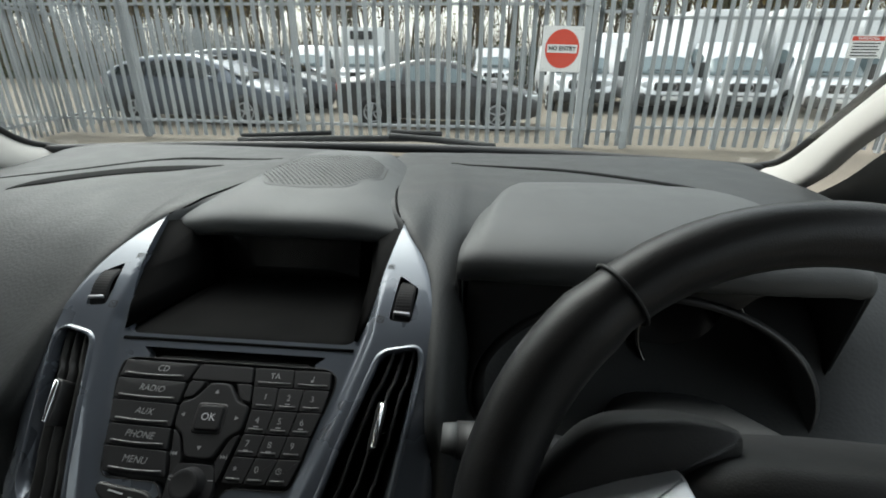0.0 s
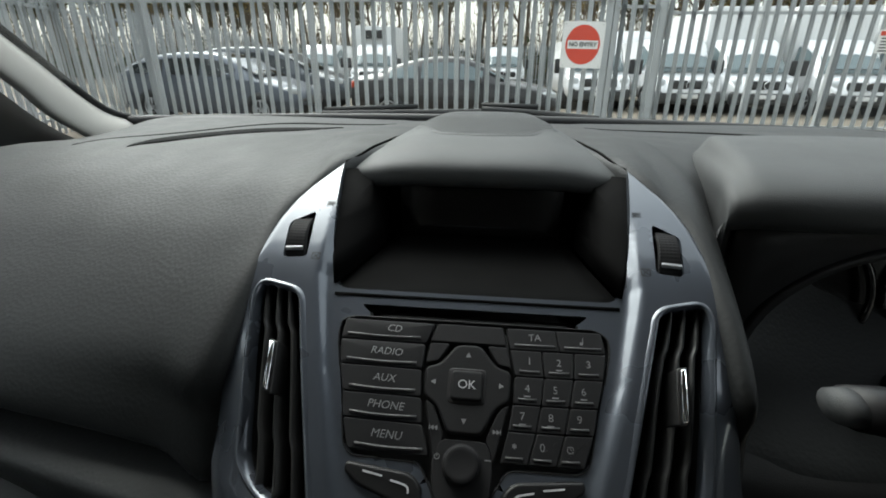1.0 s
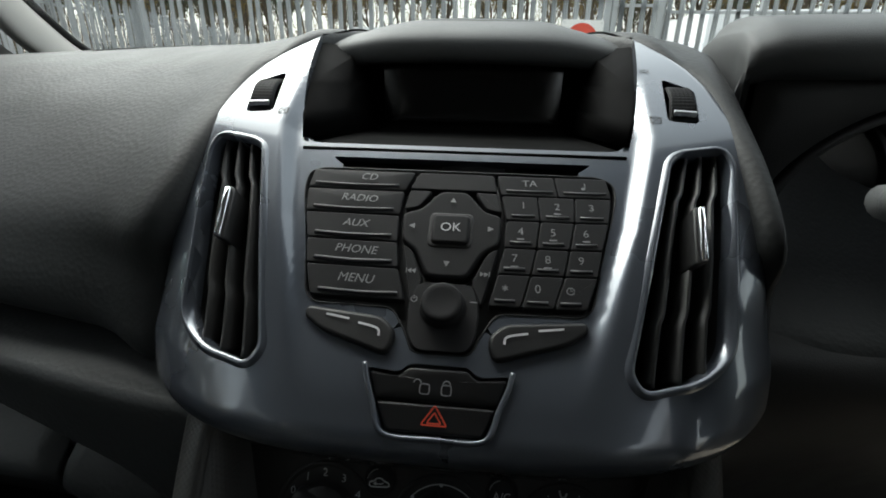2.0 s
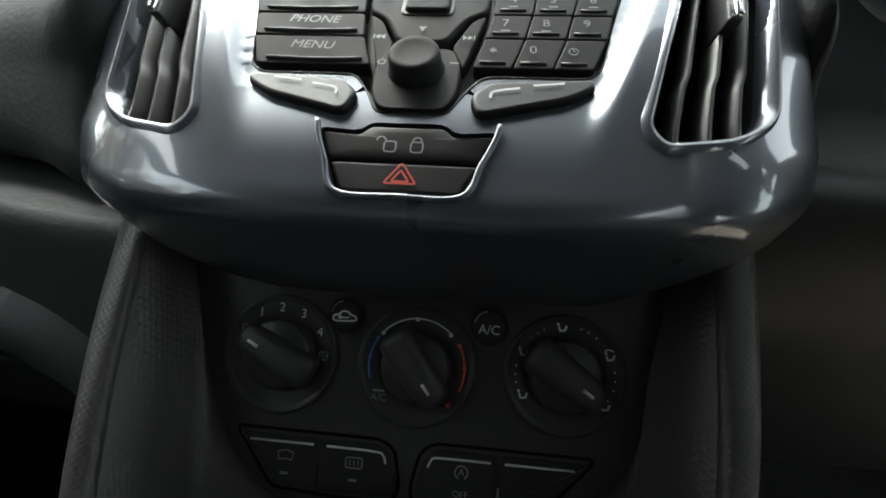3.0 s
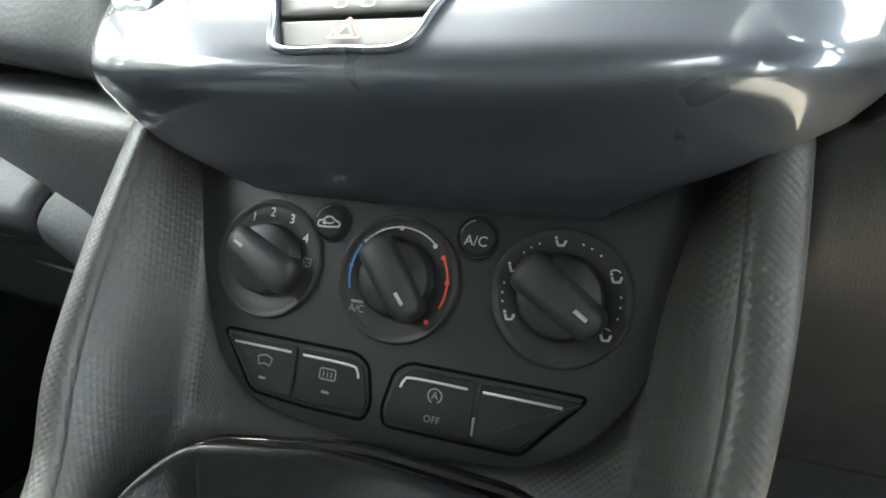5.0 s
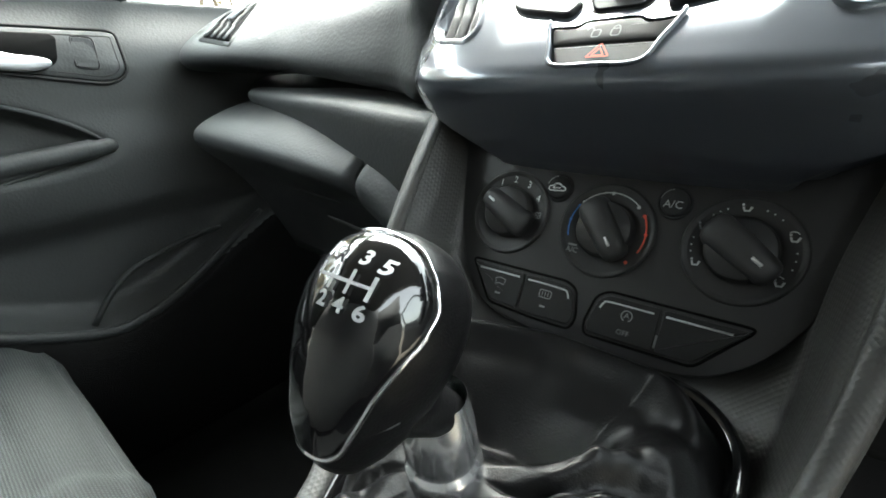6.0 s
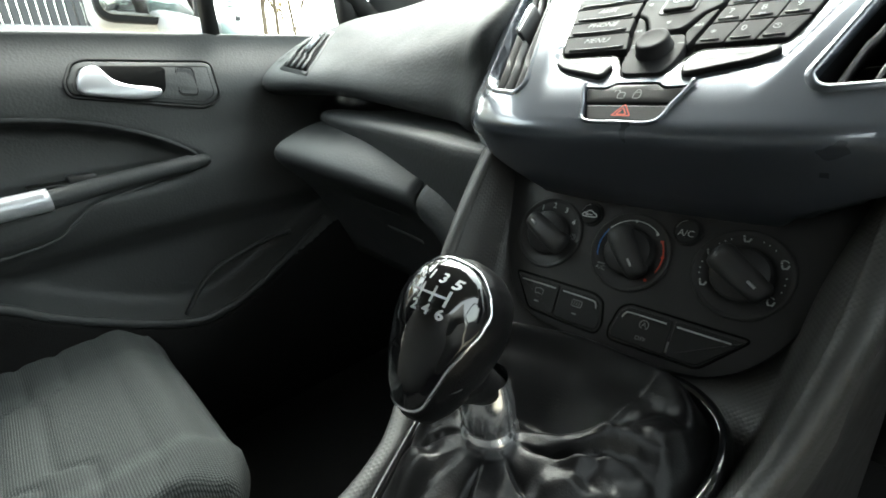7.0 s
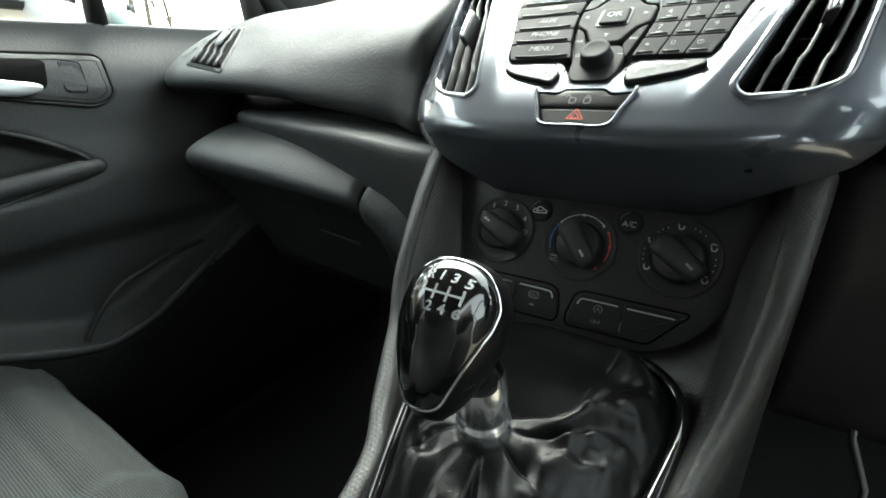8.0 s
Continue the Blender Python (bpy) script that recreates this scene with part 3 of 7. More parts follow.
    # the middle keys: tray, arrows, OK and the volume knob
    key("top_key", rounded([(-0.0225, 0.0362), (0.0215, 0.0362), (0.0240, 0.0235), (-0.0268, 0.0235)], 0.002, 4), t, 0.0018)
    key("info_key", rounded([(0.0115, 0.0225), (0.0242, 0.0225), (0.0272, 0.0085), (0.0185, 0.0105)], 0.002, 4), t, 0.0018)
    key("sound_key", rounded([(-0.0265, 0.0225), (-0.0130, 0.0225), (-0.0200, 0.0105), (-0.0280, 0.0085)], 0.002, 4), t, 0.0018)
    hub = key("arrow_key", rounded([(-0.0085, 0.0222), (0.0075, 0.0222), (0.0175, 0.0085), (0.0272, 0.006), (0.0265, -0.0130), (0.018, -0.018), (0.010, -0.0345), (-0.011, -0.0345), (-0.0185, -0.018),
                                    (-0.0268, -0.0130), (-0.0282, 0.006), (-0.0185, 0.0085)], 0.004, 4), t, 0.0026, bevel=0.0016)
    put = on_keys(0.0026)
    for cx, cs, turn in ((-0.0005, 0.0145, 90), (-0.001, -0.0265, 270), (-0.0215, -0.0040, 180), (0.0208, -0.0040, 0)):
        bm = bmesh.new()
        blob(bm, [(cx + 0.0021 * math.cos(radians(turn + q)), cs + 0.0021 * math.sin(radians(turn + q))) for q in (0, 125, 235)], put, 0.0010)
        part("arrow", bm, GREYP, hub)
    ok_well = part("ok_well", pad(rounded([(-0.0128, 0.0062), (0.0118, 0.0062), (0.0118, -0.0168), (-0.0128, -0.0168)], 0.004, 5), on_keys(), -0.002, 0.0030, 0.0010), PANEL, hub)
    okk = part("ok_key", pad(rounded([(-0.0108, 0.0043), (0.0098, 0.0043), (0.0098, -0.0148), (-0.0108, -0.0148)], 0.0035, 5), on_keys(), -0.002, 0.0046, 0.0016, -0.0006), BUTTON, t, "raised square key lettered OK")
    part("lettering", words("OK", 0.0078, -0.0005, -0.0050, on_keys(0.0046), 0.0004), WHITE, okk)
    for side, name in ((-1, "back_key"), (1, "forward_key")):
        k = key(name, rounded([(side * 0.0200, -0.0185), (side * 0.0262, -0.0145), (side * 0.0180, -0.0500), (side * 0.0125, -0.0360)], 0.003, 4), t, 0.0018)
        for c in (0, 0.0022):
            bm = bmesh.new()
            x0 = side * (0.0172 + c)
            blob(bm, [(x0 + side * 0.0017, -0.0315), (x0 - side * 0.0005, -0.0300), (x0 - side * 0.0005, -0.0330)], on_keys(0.0018), 0.0012)
            part("skip_arrow", bm, GREYP, k)
        bm = bmesh.new()
        ribbon(bm, [(side * 0.0215, -0.0300), (side * 0.0215, -0.0330)], 0.0006, on_keys(0.0018), 0.0012)
        part("skip_bar", bm, GREYP, k)
    tray = key("knob_plate", rounded([(-0.0145, -0.0375), (0.0135, -0.0375), (0.0175, -0.0500), (0.0165, -0.0655), (0.0125, -0.0738), (-0.0125, -0.0738), (-0.0170, -0.0655), (-0.0185, -0.0500)], 0.004, 4), t, 0.0022)
    bm = bmesh.new()
    ribbon(bm, arc(-0.0155, -0.0475, 0.0015, 120, 420, 12), 0.0005, on_keys(0.0022), 0.0012)
    ribbon(bm, [(-0.0155, -0.0475), (-0.0155, -0.0455)], 0.0005, on_keys(0.0022), 0.0013)
    part("power_symbol", bm, GREYP, tray)
    bm = bmesh.new()
    ribbon(bm, [(0.0125, -0.0475), (0.0165, -0.0475)], 0.0007, on_keys(0.0022), 0.0012)
    part("volume_mark", bm, GREYP, tray)
    knob = bmesh.new()
    prof = [(0.0116, -0.006), (0.0116, 0.003), (0.0108, 0.0038), (0.0104, 0.0090), (0.0100, 0.0108), (0.0090, 0.0116), (0.0070, 0.0113), (0.0, 0.0110)]
    rows_k = [[on_keys()(-0.0008 + r * math.cos(a), -0.0510 + r * math.sin(a), d) for a in np.linspace(0, 2 * math.pi, 48, endpoint=False)] for r, d in prof[:-1]]
    knob = sheet(rows_k, close_u=True)
    vs = [v for v in knob.verts][-48:]
    mid = knob.verts.new(tuple(on_keys()(-0.0008, -0.0510, 0.0110)))
    for i in range(48):
        knob.faces.new((vs[i], vs[(i + 1) % 48], mid))
    part("volume_knob", knob, BUTTON, t, "round black volume knob")
    # call keys
    for poly, side in ((CALL_L, -1), (CALL_R, 1)):
        k = key("call_key", inset(poly, -0.0008), t, 0.0035, KEYBLACK, bevel=0.0018)
        bm = bmesh.new()
        ribbon(bm, [(side * 0.0460, -0.0608), (side * 0.0580, -0.0592)], 0.0011, on_keys(0.0035), 0.0008)
        ribbon(bm, catmull([(side * 0.0410, -0.0625), (side * 0.0335, -0.0640), (side * 0.0305, -0.0655), (side * 0.0300, -0.0685)], 4), 0.0011, on_keys(0.0035), 0.0008)
        part("light_bar", bm, WHITE, k)
    # locks and hazard keys in a silver-edged recess
    part("key_recess", pad(inset(LOCKS, -0.0006), fas, -0.02, -0.006, 0.001), CAVITY, t)
    lock = part("lock_key", pad(rounded([(-0.0325, -0.0845), (-0.018, -0.0858), (-0.0140, -0.0818), (0.0140, -0.0818), (0.018, -0.0858), (0.0325, -0.0845), (0.0282, -0.0968), (-0.0282, -0.0968)], 0.002, 4),
                                fas, -0.015, -0.0015, 0.0012), KEYBLACK, t, "black door lock key")
    bm = bmesh.new()
    for cx, open_ in ((-0.0055, True), (0.0045, False)):
        ribbon(bm, rounded([(cx - 0.0022, -0.0935), (cx + 0.0022, -0.0935), (cx + 0.0022, -0.0890), (cx - 0.0022, -0.0890)], 0.0012, 4), 0.0006, fas, -0.0009, close=True)
        c = cx - 0.0035 if open_ else cx
        ribbon(bm, arc(c, -0.0888, 0.0017, 0, 180, 9), 0.0006, fas, -0.0008)
    part("padlock_symbol", bm, GREYP, lock)
    haz = part("hazard_key", pad(rounded([(-0.0276, -0.0978), (0.0276, -0.0978), (0.0216, -0.1103), (-0.0216, -0.1103)], 0.002, 4), fas, -0.015, -0.0015, 0.0012), KEYBLACK, t, "black hazard light key with a red triangle")
    bm = bmesh.new()
    for k, w in ((1.0, 0.0007), (0.55, 0.0007)):
        tri = [(-0.0058 * k, -0.1066 + 0.0018 * (1 - k)), (0.0058 * k, -0.1066 + 0.0018 * (1 - k)), (0, -0.1066 + 0.0018 * (1 - k) + 0.0085 * k)]
        ribbon(bm, rounded(tri, 0.0006, 3), w, fas, -0.0009, close=True)
    part("hazard_triangle", bm, REDP, haz)
    bm = bmesh.new()
    edge = catmull([(-0.0345, -0.0815), (-0.0325, -0.089), (-0.0285, -0.0985), (-0.0225, -0.1115), (0.0, -0.1125), (0.0225, -0.1115), (0.0285, -0.0985), (0.0325, -0.089), (0.0345, -0.0815)], 6)
    tube(bm, [fas(x, s, 0.0004) for x, s in edge], 0.0013, 6)
    part("recess_edge", bm, PAINT, t)
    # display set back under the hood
    # floor and cheeks coloured near-black for the shade under the hood
    dp = part("display_surround", sheet([[(u * w, y, z) for u in np.linspace(-1, 1, 13)] for y, z, w in ((0.060, 1.1880, 0.100), (0.075, 1.1885, 0.100), (0.120, 1.1870, 0.092), (0.176, 1.1840, 0.084), (0.183, 1.1900, 0.084), (0.196, 1.2480, 0.088))]), RECESS, t, "deep display recess with its shade put in as black")
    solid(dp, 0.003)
    glass = lambda x, s, d: np.array([x, 0.1835 + 0.20 * s - 0.98 * d, 1.1890 + 0.98 * s + 0.20 * d])
    part("display", pad(rounded([(-0.074, 0.002), (0.074, 0.002), (0.076, 0.056), (-0.076, 0.056)], 0.004, 5), glass, -0.002, 0.003, 0.001), SCREEN, t, "dark switched-off display")
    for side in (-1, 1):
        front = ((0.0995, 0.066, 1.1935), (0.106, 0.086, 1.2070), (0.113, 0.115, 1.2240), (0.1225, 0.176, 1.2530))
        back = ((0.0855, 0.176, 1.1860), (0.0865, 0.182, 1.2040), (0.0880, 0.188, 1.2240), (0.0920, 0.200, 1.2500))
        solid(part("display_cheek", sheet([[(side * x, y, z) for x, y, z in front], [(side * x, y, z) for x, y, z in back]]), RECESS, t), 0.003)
    return t


build_fascia()

from mathutils.bvhtree import BVHTree


# ---- dashboard body ----
def build_dashboard():
    t = thing("dashboard", "dark grey soft-grained dashboard with a raised center hood", "dashboard")
    P = [
        (-0.040, [(0.70, 1.229), (0.55, 1.243), (0.42, 1.254), (0.37, 1.257), (0.345, 1.257), (0.335, 1.255), (0.325, 1.250), (0.32, 1.240), (0.32, 1.225), (0.32, 1.20), (0.32, 1.18), (0.32, 1.16), (0.32, 1.14), (0.32, 1.10), (0.32, 1.08)]),
        (-0.120, [(0.700, 1.231), (0.55, 1.244), (0.42, 1.256), (0.30, 1.262), (0.22, 1.262), (0.195, 1.259), (0.186, 1.252), (0.184, 1.240), (0.184, 1.225), (0.184, 1.20), (0.184, 1.18), (0.184, 1.16), (0.184, 1.14), (0.184, 1.10), (0.184, 1.08)]),
        (-0.151, [(0.700, 1.231), (0.55, 1.244), (0.42, 1.255), (0.30, 1.261), (0.20, 1.255), (0.150, 1.241), (0.134, 1.231), (0.128, 1.218), (0.128, 1.20), (0.128, 1.18), (0.128, 1.16), (0.128, 1.14), (0.128, 1.12), (0.128, 1.09), (0.128, 1.07)]),
        (-0.171, [(0.700, 1.232), (0.55, 1.243), (0.42, 1.252), (0.30, 1.259), (0.19, 1.250), (0.13, 1.231), (0.088, 1.208), (0.046, 1.182), (0.014, 1.152), (0.016, 1.125), (0.010, 1.098), (0.004, 1.078), (0.012, 1.066), (0.05, 1.060), (0.12, 1.06)]),
        (-0.23, [(0.695, 1.233), (0.55, 1.243), (0.42, 1.251), (0.31, 1.253), (0.20, 1.241), (0.14, 1.218), (0.097, 1.193), (0.060, 1.168), (0.034, 1.145), (0.024, 1.120), (0.016, 1.098), (0.014, 1.082), (0.024, 1.072), (0.06, 1.066), (0.12, 1.066)]),
        (-0.33, [(0.690, 1.235), (0.55, 1.244), (0.42, 1.250), (0.32, 1.249), (0.22, 1.234), (0.15, 1.208), (0.105, 1.182), (0.070, 1.158), (0.045, 1.138), (0.030, 1.118), (0.022, 1.102), (0.022, 1.091), (0.034, 1.083), (0.07, 1.078), (0.12, 1.078)]),
        (-0.45, [(0.68, 1.237), (0.54, 1.238), (0.42, 1.24), (0.32, 1.243), (0.22, 1.228), (0.155, 1.203), (0.112, 1.178), (0.078, 1.157), (0.052, 1.139), (0.034, 1.124), (0.026, 1.112), (0.027, 1.104), (0.040, 1.097), (0.08, 1.092), (0.12, 1.092)]),
        (-0.56, [(0.67, 1.237), (0.54, 1.232), (0.42, 1.232), (0.32, 1.237), (0.22, 1.222), (0.150, 1.199), (0.105, 1.176), (0.068, 1.154), (0.040, 1.138), (0.022, 1.126), (0.016, 1.116), (0.020, 1.109), (0.036, 1.104), (0.08, 1.098), (0.12, 1.098)]),
        (-0.64, [(0.65, 1.233), (0.53, 1.224), (0.42, 1.223), (0.32, 1.23), (0.20, 1.217), (0.139, 1.199), (0.096, 1.180), (0.059, 1.160), (0.031, 1.142), (0.013, 1.128), (0.007, 1.117), (0.011, 1.110), (0.028, 1.105), (0.08, 1.10), (0.14, 1.10)]),
        (-0.69, [(0.64, 1.218), (0.52, 1.204), (0.42, 1.204), (0.32, 1.21), (0.23, 1.208), (0.165, 1.201), (0.120, 1.187), (0.081, 1.168), (0.052, 1.150), (0.032, 1.134), (0.024, 1.121), (0.027, 1.112), (0.040, 1.105), (0.10, 1.10), (0.16, 1.10)]),
        (-0.73, [(0.62, 1.185), (0.52, 1.186), (0.42, 1.190), (0.33, 1.194), (0.25, 1.194), (0.19, 1.191), (0.150, 1.182), (0.115, 1.167), (0.090, 1.151), (0.070, 1.138), (0.062, 1.126), (0.064, 1.116), (0.08, 1.108), (0.12, 1.10), (0.17, 1.10)]),
    ]
    pad_tree = {-1: BVHTree.FromBMesh(sheet(loft(P, 4, 6)))}
    solid(part("passenger_pad", sheet(loft(P, 4, 6)), DASH, t, "smooth passenger airbag panel"), 0.004, 1)
    D = [
        (0.040, [(0.70, 1.229), (0.55, 1.243), (0.42, 1.254), (0.37, 1.257), (0.345, 1.257), (0.335, 1.255), (0.325, 1.250), (0.32, 1.240), (0.32, 1.225), (0.32, 1.20), (0.32, 1.18), (0.32, 1.16), (0.32, 1.14), (0.32, 1.10), (0.32, 1.08)]),
        (0.120, [(0.700, 1.231), (0.55, 1.244), (0.42, 1.256), (0.30, 1.262), (0.22, 1.262), (0.195, 1.259), (0.186, 1.252), (0.184, 1.240), (0.184, 1.225), (0.184, 1.20), (0.184, 1.18), (0.184, 1.16), (0.184, 1.14), (0.184, 1.10), (0.184, 1.08)]),
        (0.151, [(0.700, 1.231), (0.55, 1.244), (0.42, 1.255), (0.30, 1.261), (0.20, 1.255), (0.150, 1.241), (0.134, 1.231), (0.128, 1.218), (0.128, 1.20), (0.128, 1.18), (0.128, 1.16), (0.128, 1.14), (0.128, 1.12), (0.128, 1.09), (0.128, 1.07)]),
        (0.171, [(0.700, 1.232), (0.55, 1.243), (0.42, 1.252), (0.30, 1.259), (0.19, 1.250), (0.13, 1.231), (0.088, 1.208), (0.046, 1.182), (0.014, 1.152), (0.016, 1.125), (0.010, 1.098), (0.004, 1.078), (0.012, 1.066), (0.05, 1.060), (0.12, 1.06)]),
        (0.193, [(0.695, 1.233), (0.55, 1.243), (0.42, 1.251), (0.31, 1.254), (0.22, 1.246), (0.175, 1.228), (0.145, 1.204), (0.130, 1.180), (0.118, 1.155), (0.105, 1.125), (0.085, 1.098), (0.055, 1.078), (0.045, 1.066), (0.05, 1.060), (0.12, 1.06)]),
        (0.25, [(0.690, 1.234), (0.55, 1.243), (0.42, 1.250), (0.33, 1.250), (0.27, 1.243), (0.22, 1.228), (0.19, 1.204), (0.175, 1.180), (0.155, 1.150), (0.12, 1.12), (0.08, 1.095), (0.045, 1.078), (0.04, 1.066), (0.06, 1.058), (0.12, 1.06)]),
        (0.40, [(0.680, 1.237), (0.54, 1.245), (0.42, 1.250), (0.34, 1.250), (0.28, 1.243), (0.24, 1.228), (0.215, 1.204), (0.20, 1.180), (0.18, 1.150), (0.14, 1.12), (0.09, 1.095), (0.05, 1.078), (0.045, 1.066), (0.06, 1.058), (0.12, 1.06)]),
        (0.52, [(0.670, 1.238), (0.54, 1.245), (0.42, 1.248), (0.33, 1.246), (0.26, 1.238), (0.20, 1.224), (0.165, 1.204), (0.14, 1.180), (0.12, 1.150), (0.09, 1.12), (0.06, 1.095), (0.04, 1.078), (0.04, 1.066), (0.06, 1.058), (0.12, 1.06)]),
        (0.64, [(0.66, 1.236), (0.54, 1.242), (0.42, 1.244), (0.34, 1.238), (0.27, 1.226), (0.21, 1.214), (0.175, 1.196), (0.15, 1.174), (0.13, 1.150), (0.11, 1.125), (0.09, 1.10), (0.08, 1.09), (0.085, 1.08), (0.10, 1.075), (0.14, 1.075)]),
        (0.69, [(0.64, 1.226), (0.52, 1.225), (0.42, 1.224), (0.34, 1.219), (0.27, 1.210), (0.22, 1.199), (0.185, 1.185), (0.155, 1.168), (0.135, 1.150), (0.120, 1.135), (0.115, 1.124), (0.118, 1.115), (0.13, 1.108), (0.15, 1.10), (0.18, 1.10)]),
        (0.73, [(0.62, 1.185), (0.52, 1.186), (0.42, 1.190), (0.34, 1.192), (0.27, 1.191), (0.22, 1.187), (0.185, 1.178), (0.155, 1.165), (0.135, 1.150), (0.120, 1.135), (0.115, 1.124), (0.118, 1.115), (0.13, 1.108), (0.15, 1.10), (0.18, 1.10)]),
    ]
    pad_tree[1] = BVHTree.FromBMesh(sheet(loft(D, 4, 6)))
    solid(part("driver_pad", sheet(loft(D, 4, 6)), DASH, t), 0.004, 1)
    # hood over the display, running back to the windscreen
    rows = []
    for y, z, w, drop in ((0.196, 1.2415, 0.1225, 0.002), (0.181, 1.2390, 0.1228, 0.002), (0.1740, 1.2420, 0.1230, 0.003), (0.1730, 1.2500, 0.1230, 0.004), (0.1770, 1.2590, 0.1228, 0.005), (0.192, 1.2665, 0.122, 0.0065),
                          (0.22, 1.2725, 0.121, 0.009), (0.27, 1.2790, 0.118, 0.0145), (0.33, 1.2825, 0.112, 0.020), (0.40, 1.2825, 0.103, 0.024), (0.46, 1.2775, 0.091, 0.023), (0.52, 1.2640, 0.075, 0.016), (0.57, 1.2500, 0.060, 0.010)):
        row = []
        for u in np.linspace(-1, 1, 41):
            a = abs(u)
            sag = drop * smooth(0.45, 1.05, a) ** 1.2 * 1.1 + 0.004 * u * u
            row.append((u * w, y + 0.006 * u * u * (y < 0.2), z - sag))
        rows.append(row)
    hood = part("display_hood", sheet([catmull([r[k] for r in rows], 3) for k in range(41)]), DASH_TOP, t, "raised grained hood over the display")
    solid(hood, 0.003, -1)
    # speaker grille let into the hood
    g = rounded([(-0.048, 0.246), (0.0, 0.240), (0.048, 0.246), (0.079, 0.292), (0.074, 0.352), (0.042, 0.396), (-0.042, 0.396), (-0.074, 0.352), (-0.079, 0.292)], 0.010, 5)

    def top(x, y, d):
        z = np.interp(y, [0.22, 0.27, 0.33, 0.40, 0.46], [1.2725, 1.2790, 1.2825, 1.2825, 1.2775])
        w = np.interp(y, [0.22, 0.27, 0.33, 0.40, 0.46], [0.121, 0.118, 0.112, 0.103, 0.091])
        drop = np.interp(y, [0.22, 0.27, 0.33, 0.40, 0.46], [0.009, 0.0145, 0.020, 0.024, 0.023])
        u = x / w
        return np.array([x, y, z - drop * smooth(0.45, 1.05, abs(u)) ** 1.2 * 1.1 - 0.004 * u * u + d])

    rows = [[top(x * k, 0.318 + (y - 0.318) * k, d) for x, y in g] for k, d in ((1.0, -0.003), (1.0, 0.0005), (0.985, 0.0010), (0.9, 0.0009), (0.75, 0.0009), (0.6, 0.0009), (0.45, 0.0009), (0.3, 0.0009), (0.12, 0.0009))]
    sp = part("speaker_grille", sheet(rows, close_u=True, caps=True), DASH_TOP, t, "dark speaker grille with fine diamond holes")
    bm = bmesh.new()
    net = inset(g, 0.004).tolist()
    for k, y in enumerate(np.arange(0.244, 0.396, 0.0042)):
        for x in np.arange(-0.080, 0.081, 0.0062):
            x = x + (0.0031 if k % 2 else 0)
            if inside(net, x, y):
                blob(bm, [(x - 0.0021, y), (x, y - 0.0013), (x + 0.0021, y), (x, y + 0.0013)], top, 0.0016)
    tagged(part("mesh_pattern", bm, RECESS, sp), kind="stuff")
    # gap lines where the hood meets the pads
    for side in (-1, 1):
        bm = bmesh.new()
        pts = []
        for x, y in catmull([(0.1240, 0.181), (0.1180, 0.192), (0.1110, 0.210), (0.1040, 0.240), (0.0985, 0.275), (0.0950, 0.310)], 5):
            hit = pad_tree[side].ray_cast(Vector((side * x, y, 1.5)), Vector((0, 0, -1)))[0]
            pts.append((side * x, y, max(hit.z + 0.0042 if hit is not None else 1.2, top(side * x, y, 0)[2]) + 0.0002))
        tube(bm, pts, [0.0014] * (len(pts) - 5) + [0.0011, 0.0008, 0.0006, 0.0004, 0.0002], 6)
        part("panel_gap", bm, RECESS, t)
    # defroster slots along the windscreen
    def lower(x, y, d):
        hit = pad_tree[1 if x > 0 else -1].ray_cast(Vector((x, y, 1.5)), Vector((0, 0, -1)))[0]
        return np.array([x, y, (hit.z if hit is not None else 1.245) + 0.0046 + d])

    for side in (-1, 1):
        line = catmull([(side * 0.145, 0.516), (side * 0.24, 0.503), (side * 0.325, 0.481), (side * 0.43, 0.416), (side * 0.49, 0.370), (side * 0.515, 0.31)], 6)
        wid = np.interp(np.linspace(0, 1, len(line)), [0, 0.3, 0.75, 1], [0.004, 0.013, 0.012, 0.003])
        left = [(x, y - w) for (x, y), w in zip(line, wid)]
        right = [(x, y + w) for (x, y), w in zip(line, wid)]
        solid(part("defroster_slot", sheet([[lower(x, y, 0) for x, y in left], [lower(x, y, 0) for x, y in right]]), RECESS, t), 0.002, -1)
    # near-black sheet laid on the pad, painting the shade of a shallow recess
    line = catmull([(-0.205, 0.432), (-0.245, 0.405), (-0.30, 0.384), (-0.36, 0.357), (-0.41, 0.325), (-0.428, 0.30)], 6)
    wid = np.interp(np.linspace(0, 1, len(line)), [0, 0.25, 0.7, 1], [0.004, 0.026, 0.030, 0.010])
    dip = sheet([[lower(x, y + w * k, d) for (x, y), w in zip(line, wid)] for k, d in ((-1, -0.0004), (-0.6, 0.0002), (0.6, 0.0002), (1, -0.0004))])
    solid(part("demister_recess_shade", dip, RECESS, t, "dark sheet for the shade of a shallow recess"), 0.002, -1)
    # instrument hood and cluster
    rows = []
